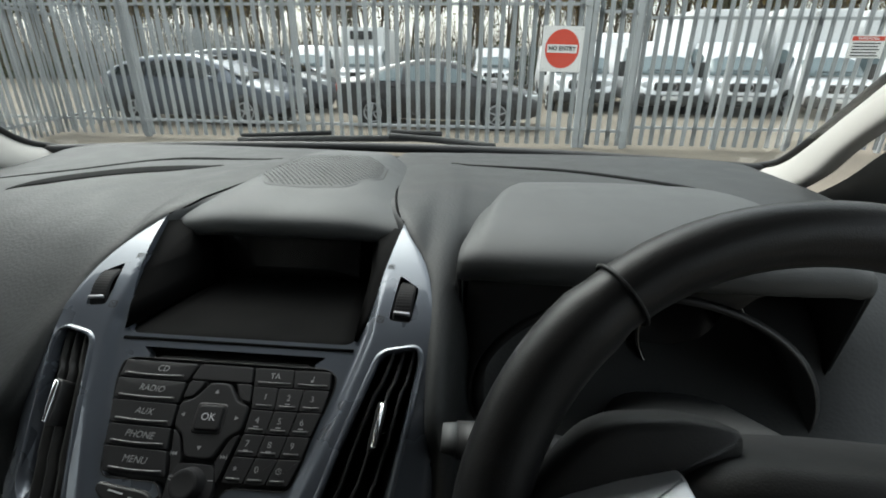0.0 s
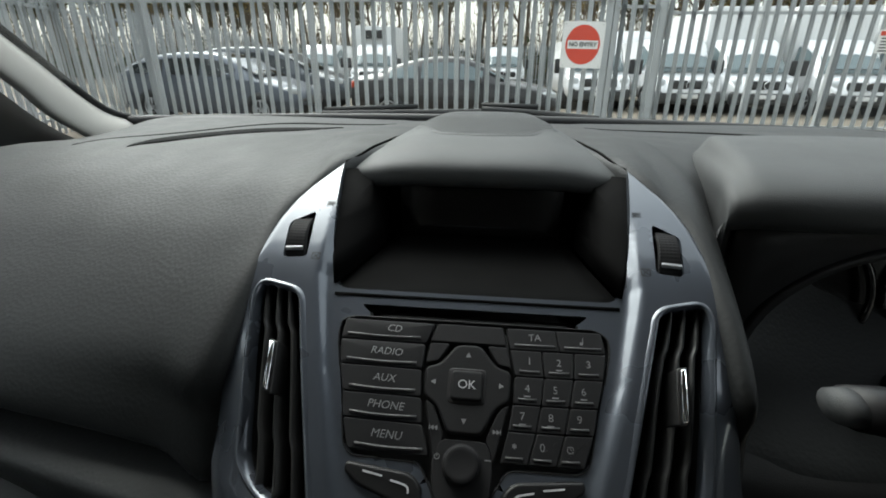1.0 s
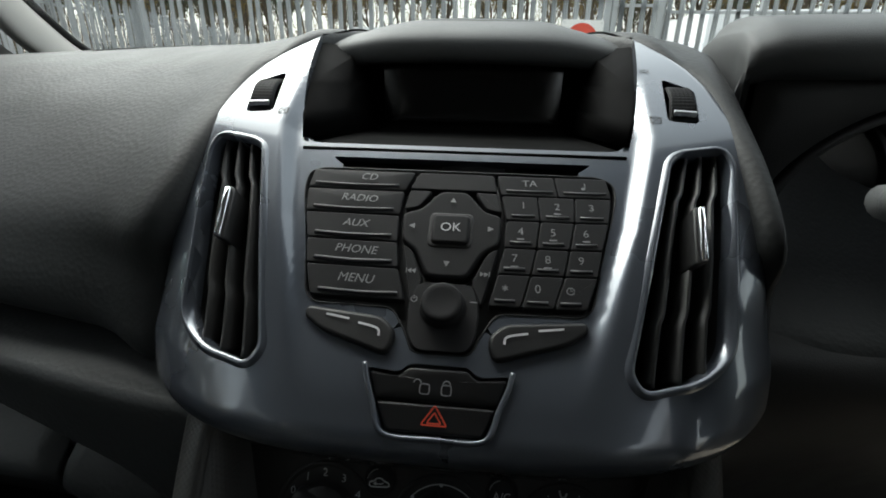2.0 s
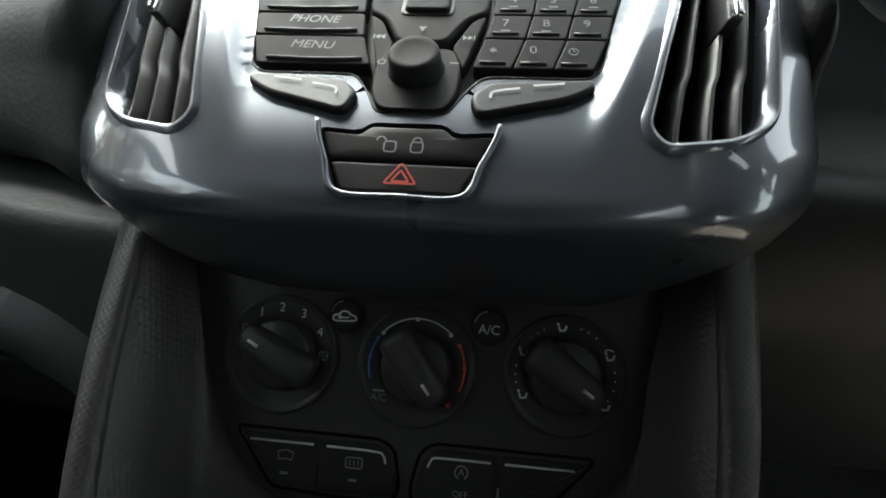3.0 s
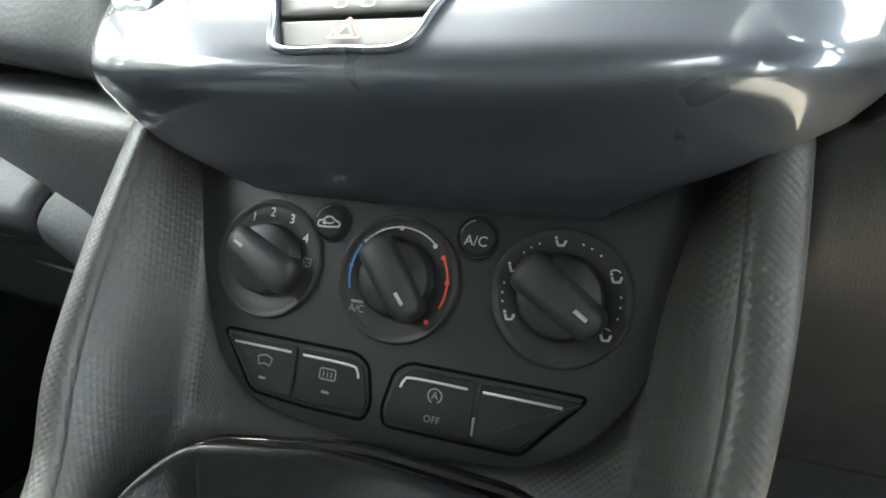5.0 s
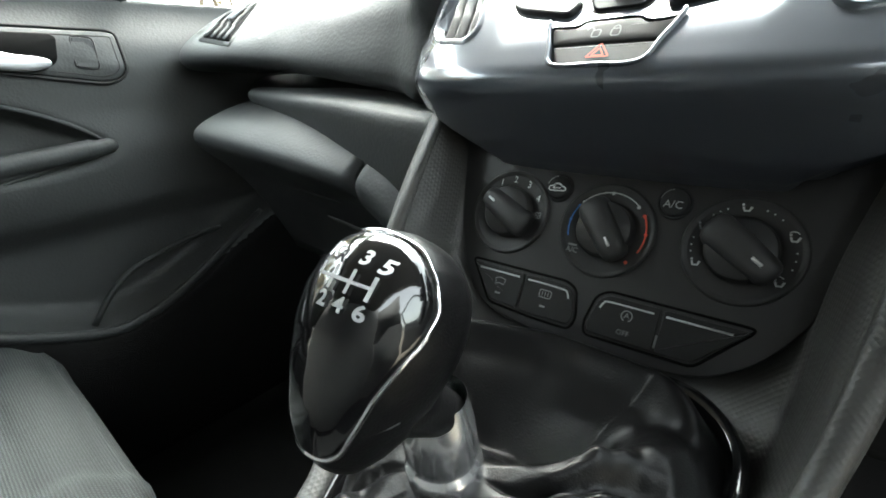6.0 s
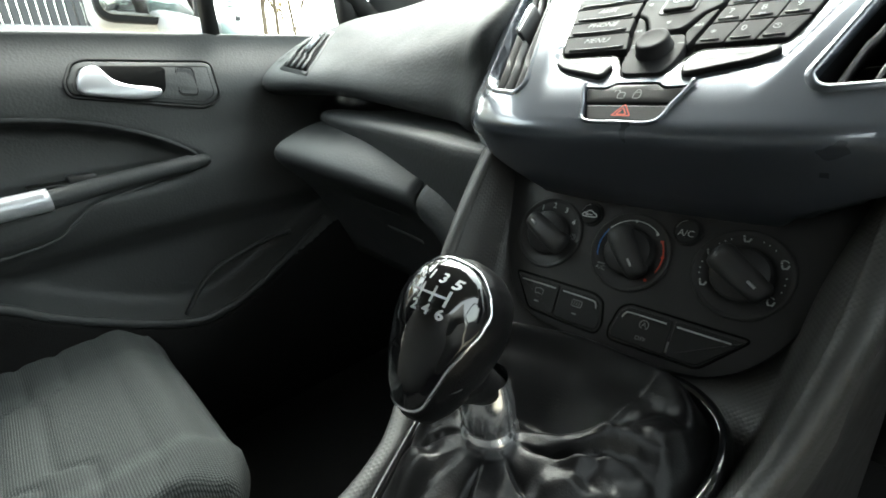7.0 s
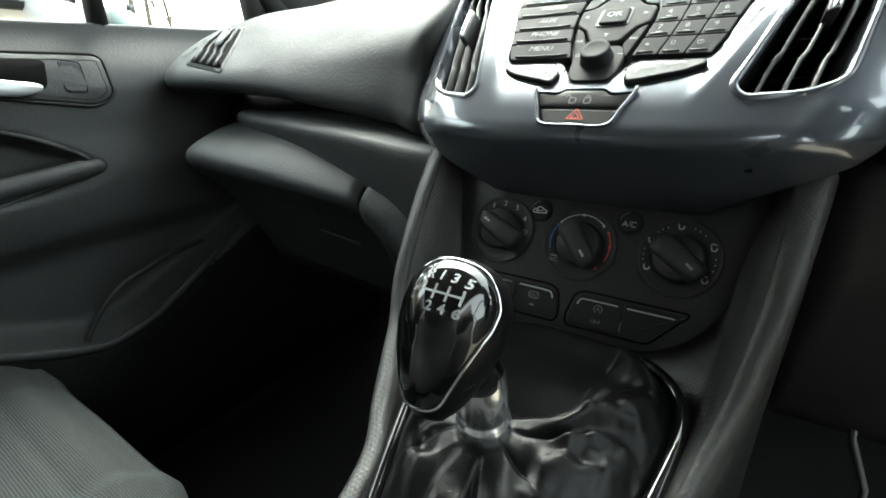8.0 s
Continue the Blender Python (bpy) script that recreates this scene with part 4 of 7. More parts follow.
    for y, z, x0, x1, drop in ((0.16, 1.2360, 0.195, 0.505, 0.003), (0.112, 1.2340, 0.186, 0.513, 0.003), (0.102, 1.2375, 0.182, 0.516, 0.003), (0.099, 1.2460, 0.180, 0.518, 0.003), (0.102, 1.2580, 0.181, 0.517, 0.004),
                               (0.116, 1.2670, 0.183, 0.515, 0.006), (0.15, 1.2745, 0.188, 0.510, 0.010), (0.21, 1.2800, 0.197, 0.500, 0.016), (0.27, 1.2785, 0.212, 0.486, 0.019), (0.33, 1.2700, 0.236, 0.464, 0.016), (0.375, 1.2540, 0.268, 0.435, 0.006)):
        rows.append([(0.5 * (x0 + x1) + u * 0.5 * (x1 - x0), y + 0.012 * u ** 4 * (y < 0.13), z - drop * smooth(0.86, 1, abs(u)) ** 1.4 - 0.003 * u * u) for u in np.linspace(-1, 1, 61)])
    rows = [[(r[0][0] + 0.004, r[0][1] + 0.01, 1.150), (r[0][0] + 0.0005, r[0][1] + 0.002, r[0][2] - 0.012)] + r + [(r[-1][0] - 0.0005, r[-1][1] + 0.002, r[-1][2] - 0.012), (r[-1][0] - 0.004, r[-1][1] + 0.01, 1.150)] for r in rows]
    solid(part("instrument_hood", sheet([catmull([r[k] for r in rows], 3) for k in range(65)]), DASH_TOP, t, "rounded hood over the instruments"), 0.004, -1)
    cl = part("instrument_panel", pad(rounded([(0.215, -0.02), (0.48, -0.02), (0.49, 0.06), (0.45, 0.115), (0.245, 0.115), (0.205, 0.06)], 0.02, 5),
                                        lambda x, s, d: np.array([x, 0.165 + 0.25 * s - d, 1.115 + s]), -0.01, 0.004, 0.002), SCREEN, t, "dark unlit instrument cluster")
    for cx in (0.285, 0.41):
        bm = bmesh.new()
        tube(bm, [(cx + 0.052 * math.cos(a), 0.16 + 0.25 * (0.045 + 0.052 * math.sin(a)) - 0.008, 1.115 + 0.045 + 0.052 * math.sin(a)) for a in np.linspace(0, 2 * math.pi, 40, endpoint=False)], 0.0035, 8, close=True)
        part("dial_ring", bm, GLOSS, cl)
    bm = bmesh.new()
    rows = []
    for a in np.linspace(200, -20, 40):
        c, s = math.cos(radians(a)), math.sin(radians(a))
        rows.append([(0.347 + 0.150 * c, 0.095 + 0.02 * s, 1.130 + 0.098 * s), (0.347 + 0.143 * c, 0.090 + 0.02 * s, 1.130 + 0.092 * s), (0.347 + 0.128 * c, 0.165, 1.130 + 0.084 * s)])
    solid(part("cluster_shroud", sheet(rows), PANEL, t), 0.003, -1)
    rows = []
    for a in np.linspace(200, 62, 44):
        c, s = math.cos(radians(a)), math.sin(radians(a))
        lip = np.array([0.347 + 0.150 * c, 0.095 + 0.02 * s, 1.130 + 0.098 * s])
        far = np.array([np.clip(0.347 + 0.21 * c, 0.190, 0.508), 0.116, min(1.130 + 0.150 * s, 1.2355)])
        rows.append([lip, 0.5 * (lip + far) + np.array([0, 0.004, 0]), far])
    solid(part("cluster_surround", sheet(rows), WHEELPAD, t, "satin black surround inside the hood"), 0.003, -1)
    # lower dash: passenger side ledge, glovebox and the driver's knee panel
    # sheet coloured dark for the shade between pad and ledge
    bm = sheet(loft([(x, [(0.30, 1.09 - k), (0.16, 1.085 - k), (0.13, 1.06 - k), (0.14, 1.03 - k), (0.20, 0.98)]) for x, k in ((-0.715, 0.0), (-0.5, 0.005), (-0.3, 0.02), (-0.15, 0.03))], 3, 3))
    solid(part("shaded_upper_recess", bm, CAVITY, t), 0.004, 1)
    bm = sheet(loft([(-0.545, [(0.110, 1.064), (0.070, 1.070), (0.048, 1.069), (0.043, 1.063), (0.050, 1.054)]), (-0.42, [(0.10, 1.066), (0.045, 1.067), (0.022, 1.064), (0.016, 1.056), (0.026, 1.030)]),
                     (-0.28, [(0.08, 1.060), (0.020, 1.060), (-0.002, 1.057), (-0.009, 1.049), (-0.006, 1.006)]), (-0.19, [(0.06, 1.055), (0.002, 1.054), (-0.016, 1.050), (-0.023, 1.040), (-0.024, 0.978)]),
                     (-0.140, [(0.05, 1.050), (-0.010, 1.050), (-0.022, 1.047), (-0.028, 1.038), (-0.036, 0.955)])], 4, 6))
    solid(part("ledge_bar", bm, DASH, t), 0.004, 1)
    bm = sheet(loft([(-0.572, [(0.075, 1.052), (0.025, 1.042), (-0.016, 1.026), (-0.026, 1.014), (-0.016, 0.999), (0.022, 0.962), (0.060, 0.90), (0.10, 0.82)]),
                     (-0.555, [(0.070, 1.054), (0.020, 1.042), (-0.020, 1.026), (-0.030, 1.013), (-0.018, 0.997), (0.020, 0.960), (0.060, 0.90), (0.10, 0.82)]),
                     (-0.40, [(0.024, 1.040), (0.000, 1.029), (-0.022, 1.016), (-0.030, 1.004), (-0.016, 0.988), (0.020, 0.955), (0.058, 0.895), (0.10, 0.81)]),
                     (-0.243, [(-0.006, 1.008), (-0.014, 1.004), (-0.023, 0.998), (-0.029, 0.989), (-0.014, 0.973), (0.018, 0.945), (0.055, 0.885), (0.10, 0.80)])], 4, 8))
    gb = solid(part("glovebox_lid", bm, DASH, t, "grained glovebox lid with a ledge top"), 0.006, 1)
    for (xa, za), (xb, zb), yy in (((-0.455, 0.957), (-0.335, 0.948), 0.0175), ((-0.395, 0.915), (-0.32, 0.905), 0.042)):
        bm = bmesh.new()
        tube(bm, [(xa, yy, za), (0.5 * (xa + xb), yy - 0.002, 0.5 * (za + zb)), (xb, yy, zb)], 0.0035, 8)
        part("finger_slot", bm, DASH, gb)
    bm = sheet(loft([(-0.238, [(-0.006, 1.006), (-0.015, 1.002), (-0.024, 0.996), (-0.029, 0.987), (-0.022, 0.970), (0.000, 0.943), (0.03, 0.88)]),
                     (-0.20, [(-0.010, 0.998), (-0.020, 0.992), (-0.029, 0.982), (-0.033, 0.968), (-0.024, 0.948), (0.000, 0.925), (0.03, 0.87)]),
                     (-0.16, [(-0.020, 0.975), (-0.031, 0.966), (-0.038, 0.952), (-0.040, 0.935), (-0.030, 0.915), (-0.01, 0.89), (0.03, 0.85)]),
                     (-0.142, [(-0.03, 0.95), (-0.038, 0.94), (-0.043, 0.925), (-0.042, 0.91), (-0.03, 0.89), (-0.01, 0.87), (0.03, 0.84)])], 4, 5))
    solid(part("ledge_end", bm, DASH, t), 0.006, 1)
    bm = sheet(loft([(x, [(0.14, 1.085), (0.05, 1.075), (0.025, 1.055), (0.03 + k, 1.0), (0.07 + k, 0.92), (0.13, 0.82), (0.2, 0.74)]) for x, k in ((0.150, -0.02), (0.22, 0.0), (0.35, 0.02), (0.55, 0.02), (0.715, 0.03))], 3, 3))
    kp = solid(part("knee_panel", bm, WHEELPAD, t, "dark grained knee panel"), 0.005, 1)
    # round slotted speaker vent low beside the console
    v = part("knee_vent", pad(arc(0, 0, 0.021, 0, 360, 29)[:-1], lambda x, s, d: np.array([0.232 + x, 0.045 - 0.35 * s - d, 0.99 + s]), -0.004, 0.003, 0.001), HARD, t)
    for k in range(-3, 4):
        bm = bmesh.new()
        w = math.sqrt(max(0.0185 ** 2 - (0.0052 * k) ** 2, 0))
        box(bm, (2 * w, 0.003, 0.0022), (0.232, 0.045 - 0.35 * 0.0052 * k - 0.004, 0.99 + 0.0052 * k))
        part("slot", bm, CAVITY, v)
    # side air vent at the passenger's end
    q = [np.array(p) for p in ((-0.540, 0.0230, 1.1300), (-0.622, 0.0290, 1.1340), (-0.652, 0.1170, 1.1910), (-0.604, 0.1170, 1.1870))]
    up_n = Vector((-0.05, -0.5, 0.86)).normalized()

    def plane(a, b, d):
        p = Vector((1 - b) * ((1 - a) * q[0] + a * q[1]) + b * ((1 - a) * q[3] + a * q[2]))
        hit = pad_tree[-1].ray_cast(p + 0.06 * up_n, -up_n)[0]
        return np.array((hit if hit is not None else p) + up_n * (0.0040 + d))

    sv = part("side_vent", pad(rounded([(-0.06, -0.05), (1.06, -0.05), (1.06, 1.06), (-0.06, 1.06)], 0.1, 4), plane, -0.002, 0.0010, 0.0006), DASH, t, "black side air vent with a silver tab")
    # raised black plate stands in for the shaded depth of the vent
    part("vent_opening", pad(rounded([(0.02, 0.03), (0.98, 0.03), (0.98, 0.97), (0.02, 0.97)], 0.08, 4), plane, 0.0, 0.0016, 0.0006), RECESS, sv)
    for a in (0.2, 0.42, 0.64, 0.86):
        bm = bmesh.new()
        tube(bm, [plane(a + (0.06 if 0.3 < b < 0.6 else 0), b, 0.0022) for b in np.linspace(0.05, 0.95, 12)], 0.0019, 6)
        part("slat", bm, DASH_TOP, sv)
    bm = bmesh.new()
    tube(bm, [plane(0.45, 0.45, 0.005), plane(0.42, 0.78, 0.006)], [0.004, 0.0045], 8)
    part("vent_tab", bm, SATIN, sv, "silver tab")
    for b in (0.1, 0.3, 0.5):
        bm = bmesh.new()
        blob(bm, [(1.2, b), (1.45 - 0.3 * b, b), (1.2, b + 0.17)], plane, 0.0012)
        part("slot", bm, CAVITY, sv)
    # airbag mark
    bm = bmesh.new()
    mk_put = lambda x, s, d: np.array([-0.4705 + x, 0.0395 + 0.75 * s - 0.8 * d, 1.1295 + 0.6 * s + 0.6 * d])
    ribbon(bm, rounded([(-0.010, -0.004), (0.008, -0.004), (0.010, 0.004), (-0.006, 0.004)], 0.001, 2), 0.0012, mk_put, 0.0075, close=True)
    ribbon(bm, [(-0.006, 0.0), (0.008, 0.0)], 0.0012, mk_put, 0.0077)
    part("airbag_mark", bm, PANEL, t)
    return t


build_dashboard()


# ---- climate panel and console: one sloping plane, x across, s up the slope ----
CU, CN = np.array([0, 0.475, 0.880]), np.array([0, -0.880, 0.475])


def con(x, s, d=0.0):
    return np.array([0, -0.030, 1.006]) + np.array([x, 0, 0]) + CU * s + CN * d


def build_climate():
    t = thing("climate_panel", "black climate control panel with three rotary knobs", "control panel")
    out = rounded([(-0.124, 0.045), (0.124, 0.045), (0.124, 0.026), (0.1165, -0.016), (0.106, -0.048), (0.090, -0.071), (0.068, -0.0855), (0.0, -0.0925), (-0.062, -0.0855), (-0.084, -0.071), (-0.0975, -0.048), (-0.1085, -0.016)], 0.012, 5)
    part("face", pad(out, con, -0.012, 0.0, 0.0012), PANEL, t, "satin black face")

    def dial(cx, cs, R, r, bar, tip, name):
        k = part(name, sheet([[con(cx + q * math.cos(a), cs + q * math.sin(a), d) for a in np.linspace(0, 2 * math.pi, 56, endpoint=False)]
                              for q, d in ((R + 0.0012, -0.002), (R + 0.0008, 0.0016), (R - 0.0006, 0.0022), (R - 0.0018, 0.0006), (R - 0.003, 0.0004), (r + 0.0022, 0.0010), (r + 0.0012, 0.0), (r, 0.0), (r - 0.0003, 0.006), (r - 0.0015, 0.0072), (0.0005, 0.0074))], close_u=True), PANEL, t, "round rotary dial")
        c, s = math.cos(radians(bar)), math.sin(radians(bar))
        rows = []
        for u in np.linspace(-1, 1, 21):
            w = 0.0088 * (1 - 0.16 * tip * u) * max(1 - abs(u) ** 5, 0.12) ** 0.5
            h = 0.0108 * (1 - 0.42 * abs(u) ** 3)
            L = (r + 0.0034) * math.sin(1.35 * u) / math.sin(1.35)
            row = []
            for v, hh in ((-1.05, 0.0), (-1.0, 0.5), (-0.8, 0.88), (-0.4, 1.0), (0, 1.02), (0.4, 1.0), (0.8, 0.88), (1.0, 0.5), (1.05, 0.0)):
                row.append(con(cx + c * L - s * w * v, cs + s * L + c * w * v, 0.0015 + h * hh))
            rows.append(row)
        part("grip", sheet(rows, caps=True), GRIP, k, "tapered grip")
        bm = bmesh.new()
        marks = []
        for u in np.linspace(0.28, 0.52, 6):
            L = tip * (r + 0.0034) * math.sin(1.35 * u) / math.sin(1.35)
            marks.append(con(cx + c * L, cs + s * L, 0.0015 + 0.0110 * (1 - 0.42 * u ** 3)))
        tube(bm, marks, 0.0009, 6)
        part("pointer", bm, WHITE, k, "white pointer line")
        return k

    k1 = dial(-0.0670, -0.0165, 0.0283, 0.0172, -27, -1, "fan_dial")
    k2 = dial(0.0015, -0.0175, 0.0280, 0.0168, -52, 1, "temperature_dial")
    k3 = dial(0.0720, -0.0155, 0.0275, 0.0168, -34, 1, "airflow_dial")
    for text, a in zip("01234", (151, 121, 93, 63, 31)):
        part("lettering", words(text, 0.0064, -0.0670 + 0.0226 * math.cos(radians(a)), -0.0165 + 0.0226 * math.sin(radians(a)), con, 0.0016), WHITE, k1)
    bm = bmesh.new()
    cx, cs = -0.0670 + 0.0222, -0.0160
    for q in (45, 135, 225, 315):
        ribbon(bm, arc(cx + 0.0014 * math.cos(radians(q)), cs + 0.0014 * math.sin(radians(q)), 0.0011, q - 120, q + 160, 9), 0.0005, con, 0.0016 + q * 1e-6)
    part("fan_symbol", bm, GREYP, k1)
    bm = bmesh.new()
    ribbon(bm, arc(0.0015, -0.0175, 0.0232, 139, 46, 20), 0.0007, con, 0.0016)
    for a in (139, 92, 46):
        blob(bm, arc(0.0015 + 0.0228 * math.cos(radians(a)), -0.0175 + 0.0228 * math.sin(radians(a)), 0.0011, 0, 324, 10), con, 0.0018)
    part("scale_arc", bm, WHITE, k2)
    bm = bmesh.new()
    ribbon(bm, arc(0.0015, -0.0175, 0.0232, 147, 198, 14), 0.0008, con, 0.0016)
    for a in (147, 172):
        blob(bm, arc(0.0015 + 0.0232 * math.cos(radians(a)), -0.0175 + 0.0232 * math.sin(radians(a)), 0.0009, 0, 324, 10), con, 0.0018)
    part("cold_arc", bm, BLUEP, k2)
    bm = bmesh.new()
    ribbon(bm, arc(0.0015, -0.0175, 0.0235, 30, -25, 16), 0.0009, con, 0.0016)
    for a in (30, 3, -45):
        blob(bm, arc(0.0015 + 0.0235 * math.cos(radians(a)), -0.0175 + 0.0235 * math.sin(radians(a)), 0.0011, 0, 324, 10), con, 0.0018)
    part("warm_arc", bm, REDP, k2)
    bm = words("A/C", 0.0048, 0.0015 + 0.0232 * math.cos(radians(222)), -0.0175 + 0.0236 * math.sin(radians(222)), con, 0.0016)
    ribbon(bm, [(-0.0188, -0.0300), (-0.0130, -0.0300)], 0.0012, con, 0.0017)
    part("lettering", bm, GREYP, k2)
    bm = bmesh.new()
    for a in (117, 126, 135, 73, 64, 53, 8, -2, -13, 173, 183, 192):
        blob(bm, arc(0.0720 + 0.0230 * math.cos(radians(a)), -0.0155 + 0.0230 * math.sin(radians(a)), 0.0005, 0, 300, 6), con, 0.0016)
    part("scale_dots", bm, WHITE, k3)
    for a in (97, 27, 155, 208, -35):
        bm = bmesh.new()
        cx, cs = 0.0720 + 0.0222 * math.cos(radians(a)), -0.0155 + 0.0222 * math.sin(radians(a))
        blob(bm, arc(cx - 0.0014, cs + 0.0016, 0.0007, 0, 300, 7), con, 0.0017)
        ribbon(bm, [(cx - 0.0012, cs + 0.0006), (cx - 0.0004, cs - 0.0014), (cx + 0.0018, cs - 0.0012), (cx + 0.0026, cs + 0.0010)], 0.0011, con, 0.0016)
        if a in (27, -35):
            ribbon(bm, arc(cx, cs + 0.0008, 0.0026, 40, 140, 7), 0.0006, con, 0.0018)
        part("airflow_symbol", bm, WHITE, k3)
    # round keys
    for cx, text in ((-0.0352, ""), (0.0355, "A/C")):
        k = part("round_key", sheet([[con(cx + q * math.cos(a), 0.0045 + q * math.sin(a), d) for a in np.linspace(0, 2 * math.pi, 32, endpoint=False)]
                                     for q, d in ((0.0094, -0.001), (0.0094, 0.0012), (0.0084, 0.0016), (0.0080, 0.0002), (0.0077, 0.0008), (0.0074, 0.0030), (0.0066, 0.0036), (0.0005, 0.0036))], close_u=True), BUTTON, t, "round black key")
        if text:
            part("lettering", words(text, 0.0062, cx, 0.0028, con, 0.0040), WHITE, k)
        else:
            bm = bmesh.new()
            ribbon(bm, catmull([(cx - 0.0058, 0.0028), (cx - 0.0052, 0.0044), (cx - 0.0030, 0.0050), (cx - 0.0016, 0.0064), (cx + 0.0010, 0.0066), (cx + 0.0030, 0.0052), (cx + 0.0052, 0.0044), (cx + 0.0058, 0.0030), (cx + 0.0042, 0.0022), (cx - 0.0042, 0.0018), (cx - 0.0058, 0.0028)], 3)[:-1], 0.0008, con, 0.0040, close=True)
            ribbon(bm, [(cx - 0.0028, 0.0034), (cx + 0.0016, 0.0036), (cx + 0.0024, 0.0044)], 0.0006, con, 0.0041)
            blob(bm, [(cx - 0.0016, 0.0050), (cx - 0.0016, 0.0024), (cx - 0.0036, 0.0036)], con, 0.0042)
            part("car_symbol", bm, WHITE, k)
        # grey arc paints the glint on the key's upper left rim
        bm = bmesh.new()
        ribbon(bm, arc(cx, 0.0045, 0.0072, 100, 170, 9), 0.0006, con, 0.0036)
        part("highlight_ring", bm, GREYP, k)
    # flat keys below: two pairs, each in a shallow sunk surround
    for side, poly in ((-1, [(-0.0860, -0.0530), (-0.0130, -0.0530), (-0.0060, -0.0570), (-0.0024, -0.0735), (-0.0050, -0.0812), (-0.0330, -0.0815), (-0.0650, -0.0800)]),
                       (1, [(0.0045, -0.0812), (0.0025, -0.0740), (0.0065, -0.0570), (0.0130, -0.0525), (0.0880, -0.0525), (0.0640, -0.0800)])):
        bm = bmesh.new()
        tube(bm, [con(x, s, -0.0003) for x, s in rounded(poly, 0.004, 5)], 0.0009, 6, close=True)
        part("key_surround", bm, RECESS, t)
    for i, (poly, line, mx) in enumerate(((
            [(-0.0835, -0.0552), (-0.0428, -0.0552), (-0.0428, -0.0788), (-0.0640, -0.0782)], [(-0.0773, -0.0584), (-0.0455, -0.0583)], -0.0587), (
            [(-0.0412, -0.0552), (-0.0140, -0.0552), (-0.0080, -0.0585), (-0.0042, -0.0735), (-0.0062, -0.0790), (-0.0412, -0.0796)], [(-0.0388, -0.0584), (-0.0150, -0.0586), (-0.0108, -0.0604), (-0.0096, -0.0636)], -0.0247), (
            [(0.0062, -0.0790), (0.0045, -0.0740), (0.0085, -0.0590), (0.0140, -0.0548), (0.0432, -0.0548), (0.0432, -0.0790)], [(0.0106, -0.0632), (0.0121, -0.0600), (0.0158, -0.0585), (0.0401, -0.0583)], 0.0266), (
            [(0.0448, -0.0790), (0.0448, -0.0548), (0.0860, -0.0548), (0.0630, -0.0782)], [(0.0465, -0.0583), (0.0782, -0.0581)], 0.0640))):
        k = part("flat_key", pad(rounded(poly, 0.002, 4), con, -0.004, 0.0012, 0.0006), KEYBLACK, t, "flat black key with a white bar")
        if len(line) > 2:
            line = [line[0]] + [tuple(q) for q in catmull(line, 4)[2:-2]] + [line[-1]]
        bm = bmesh.new()
        tube(bm, [con(x, s, 0.0013) for x, s in line], 0.00055, 6)
        part("white_bar", bm, WHITE, k)
        ms = -0.0648
        bm = bmesh.new()
        if i == 0:
            ribbon(bm, [(mx - 0.004, ms + 0.0018), (mx, ms + 0.003), (mx + 0.004, ms + 0.0018), (mx + 0.003, ms - 0.0018), (mx, ms - 0.001), (mx - 0.003, ms - 0.0018)], 0.0006, con, 0.0018, close=True)
        elif i == 1:
            ribbon(bm, rounded([(mx - 0.004, ms - 0.0022), (mx + 0.004, ms - 0.0022), (mx + 0.004, ms + 0.0026), (mx - 0.004, ms + 0.0026)], 0.001, 3), 0.0006, con, 0.0018, close=True)
            for c in (-0.002, 0, 0.002):
                ribbon(bm, [(mx + c, ms - 0.0012), (mx + c, ms + 0.0016)], 0.0005, con, 0.0019)
        elif i == 2:
            ribbon(bm, arc(mx, ms + 0.001, 0.0030, -60, 250, 18), 0.0006, con, 0.0018)
            words("A", 0.0045, mx, ms + 0.001, con, 0.0019, bm=bm)
            words("OFF", 0.0042, mx, ms - 0.0089, con, 0.0019, bm=bm)
        if i < 2:
            ribbon(bm, [(mx - 0.002, ms - 0.0078), (mx + 0.002, ms - 0.0078)], 0.0012, con, 0.0018)
        if i < 3:
            part("symbol", bm, GREYP, k)
    bm = bmesh.new()
    tube(bm, [con(0.0440, -0.0693, 0.0006), con(0.0440, -0.0765, 0.0006)], 0.0006, 6)
    part("key_gap_edge", bm, GREYP, t)
    return t


build_climate()


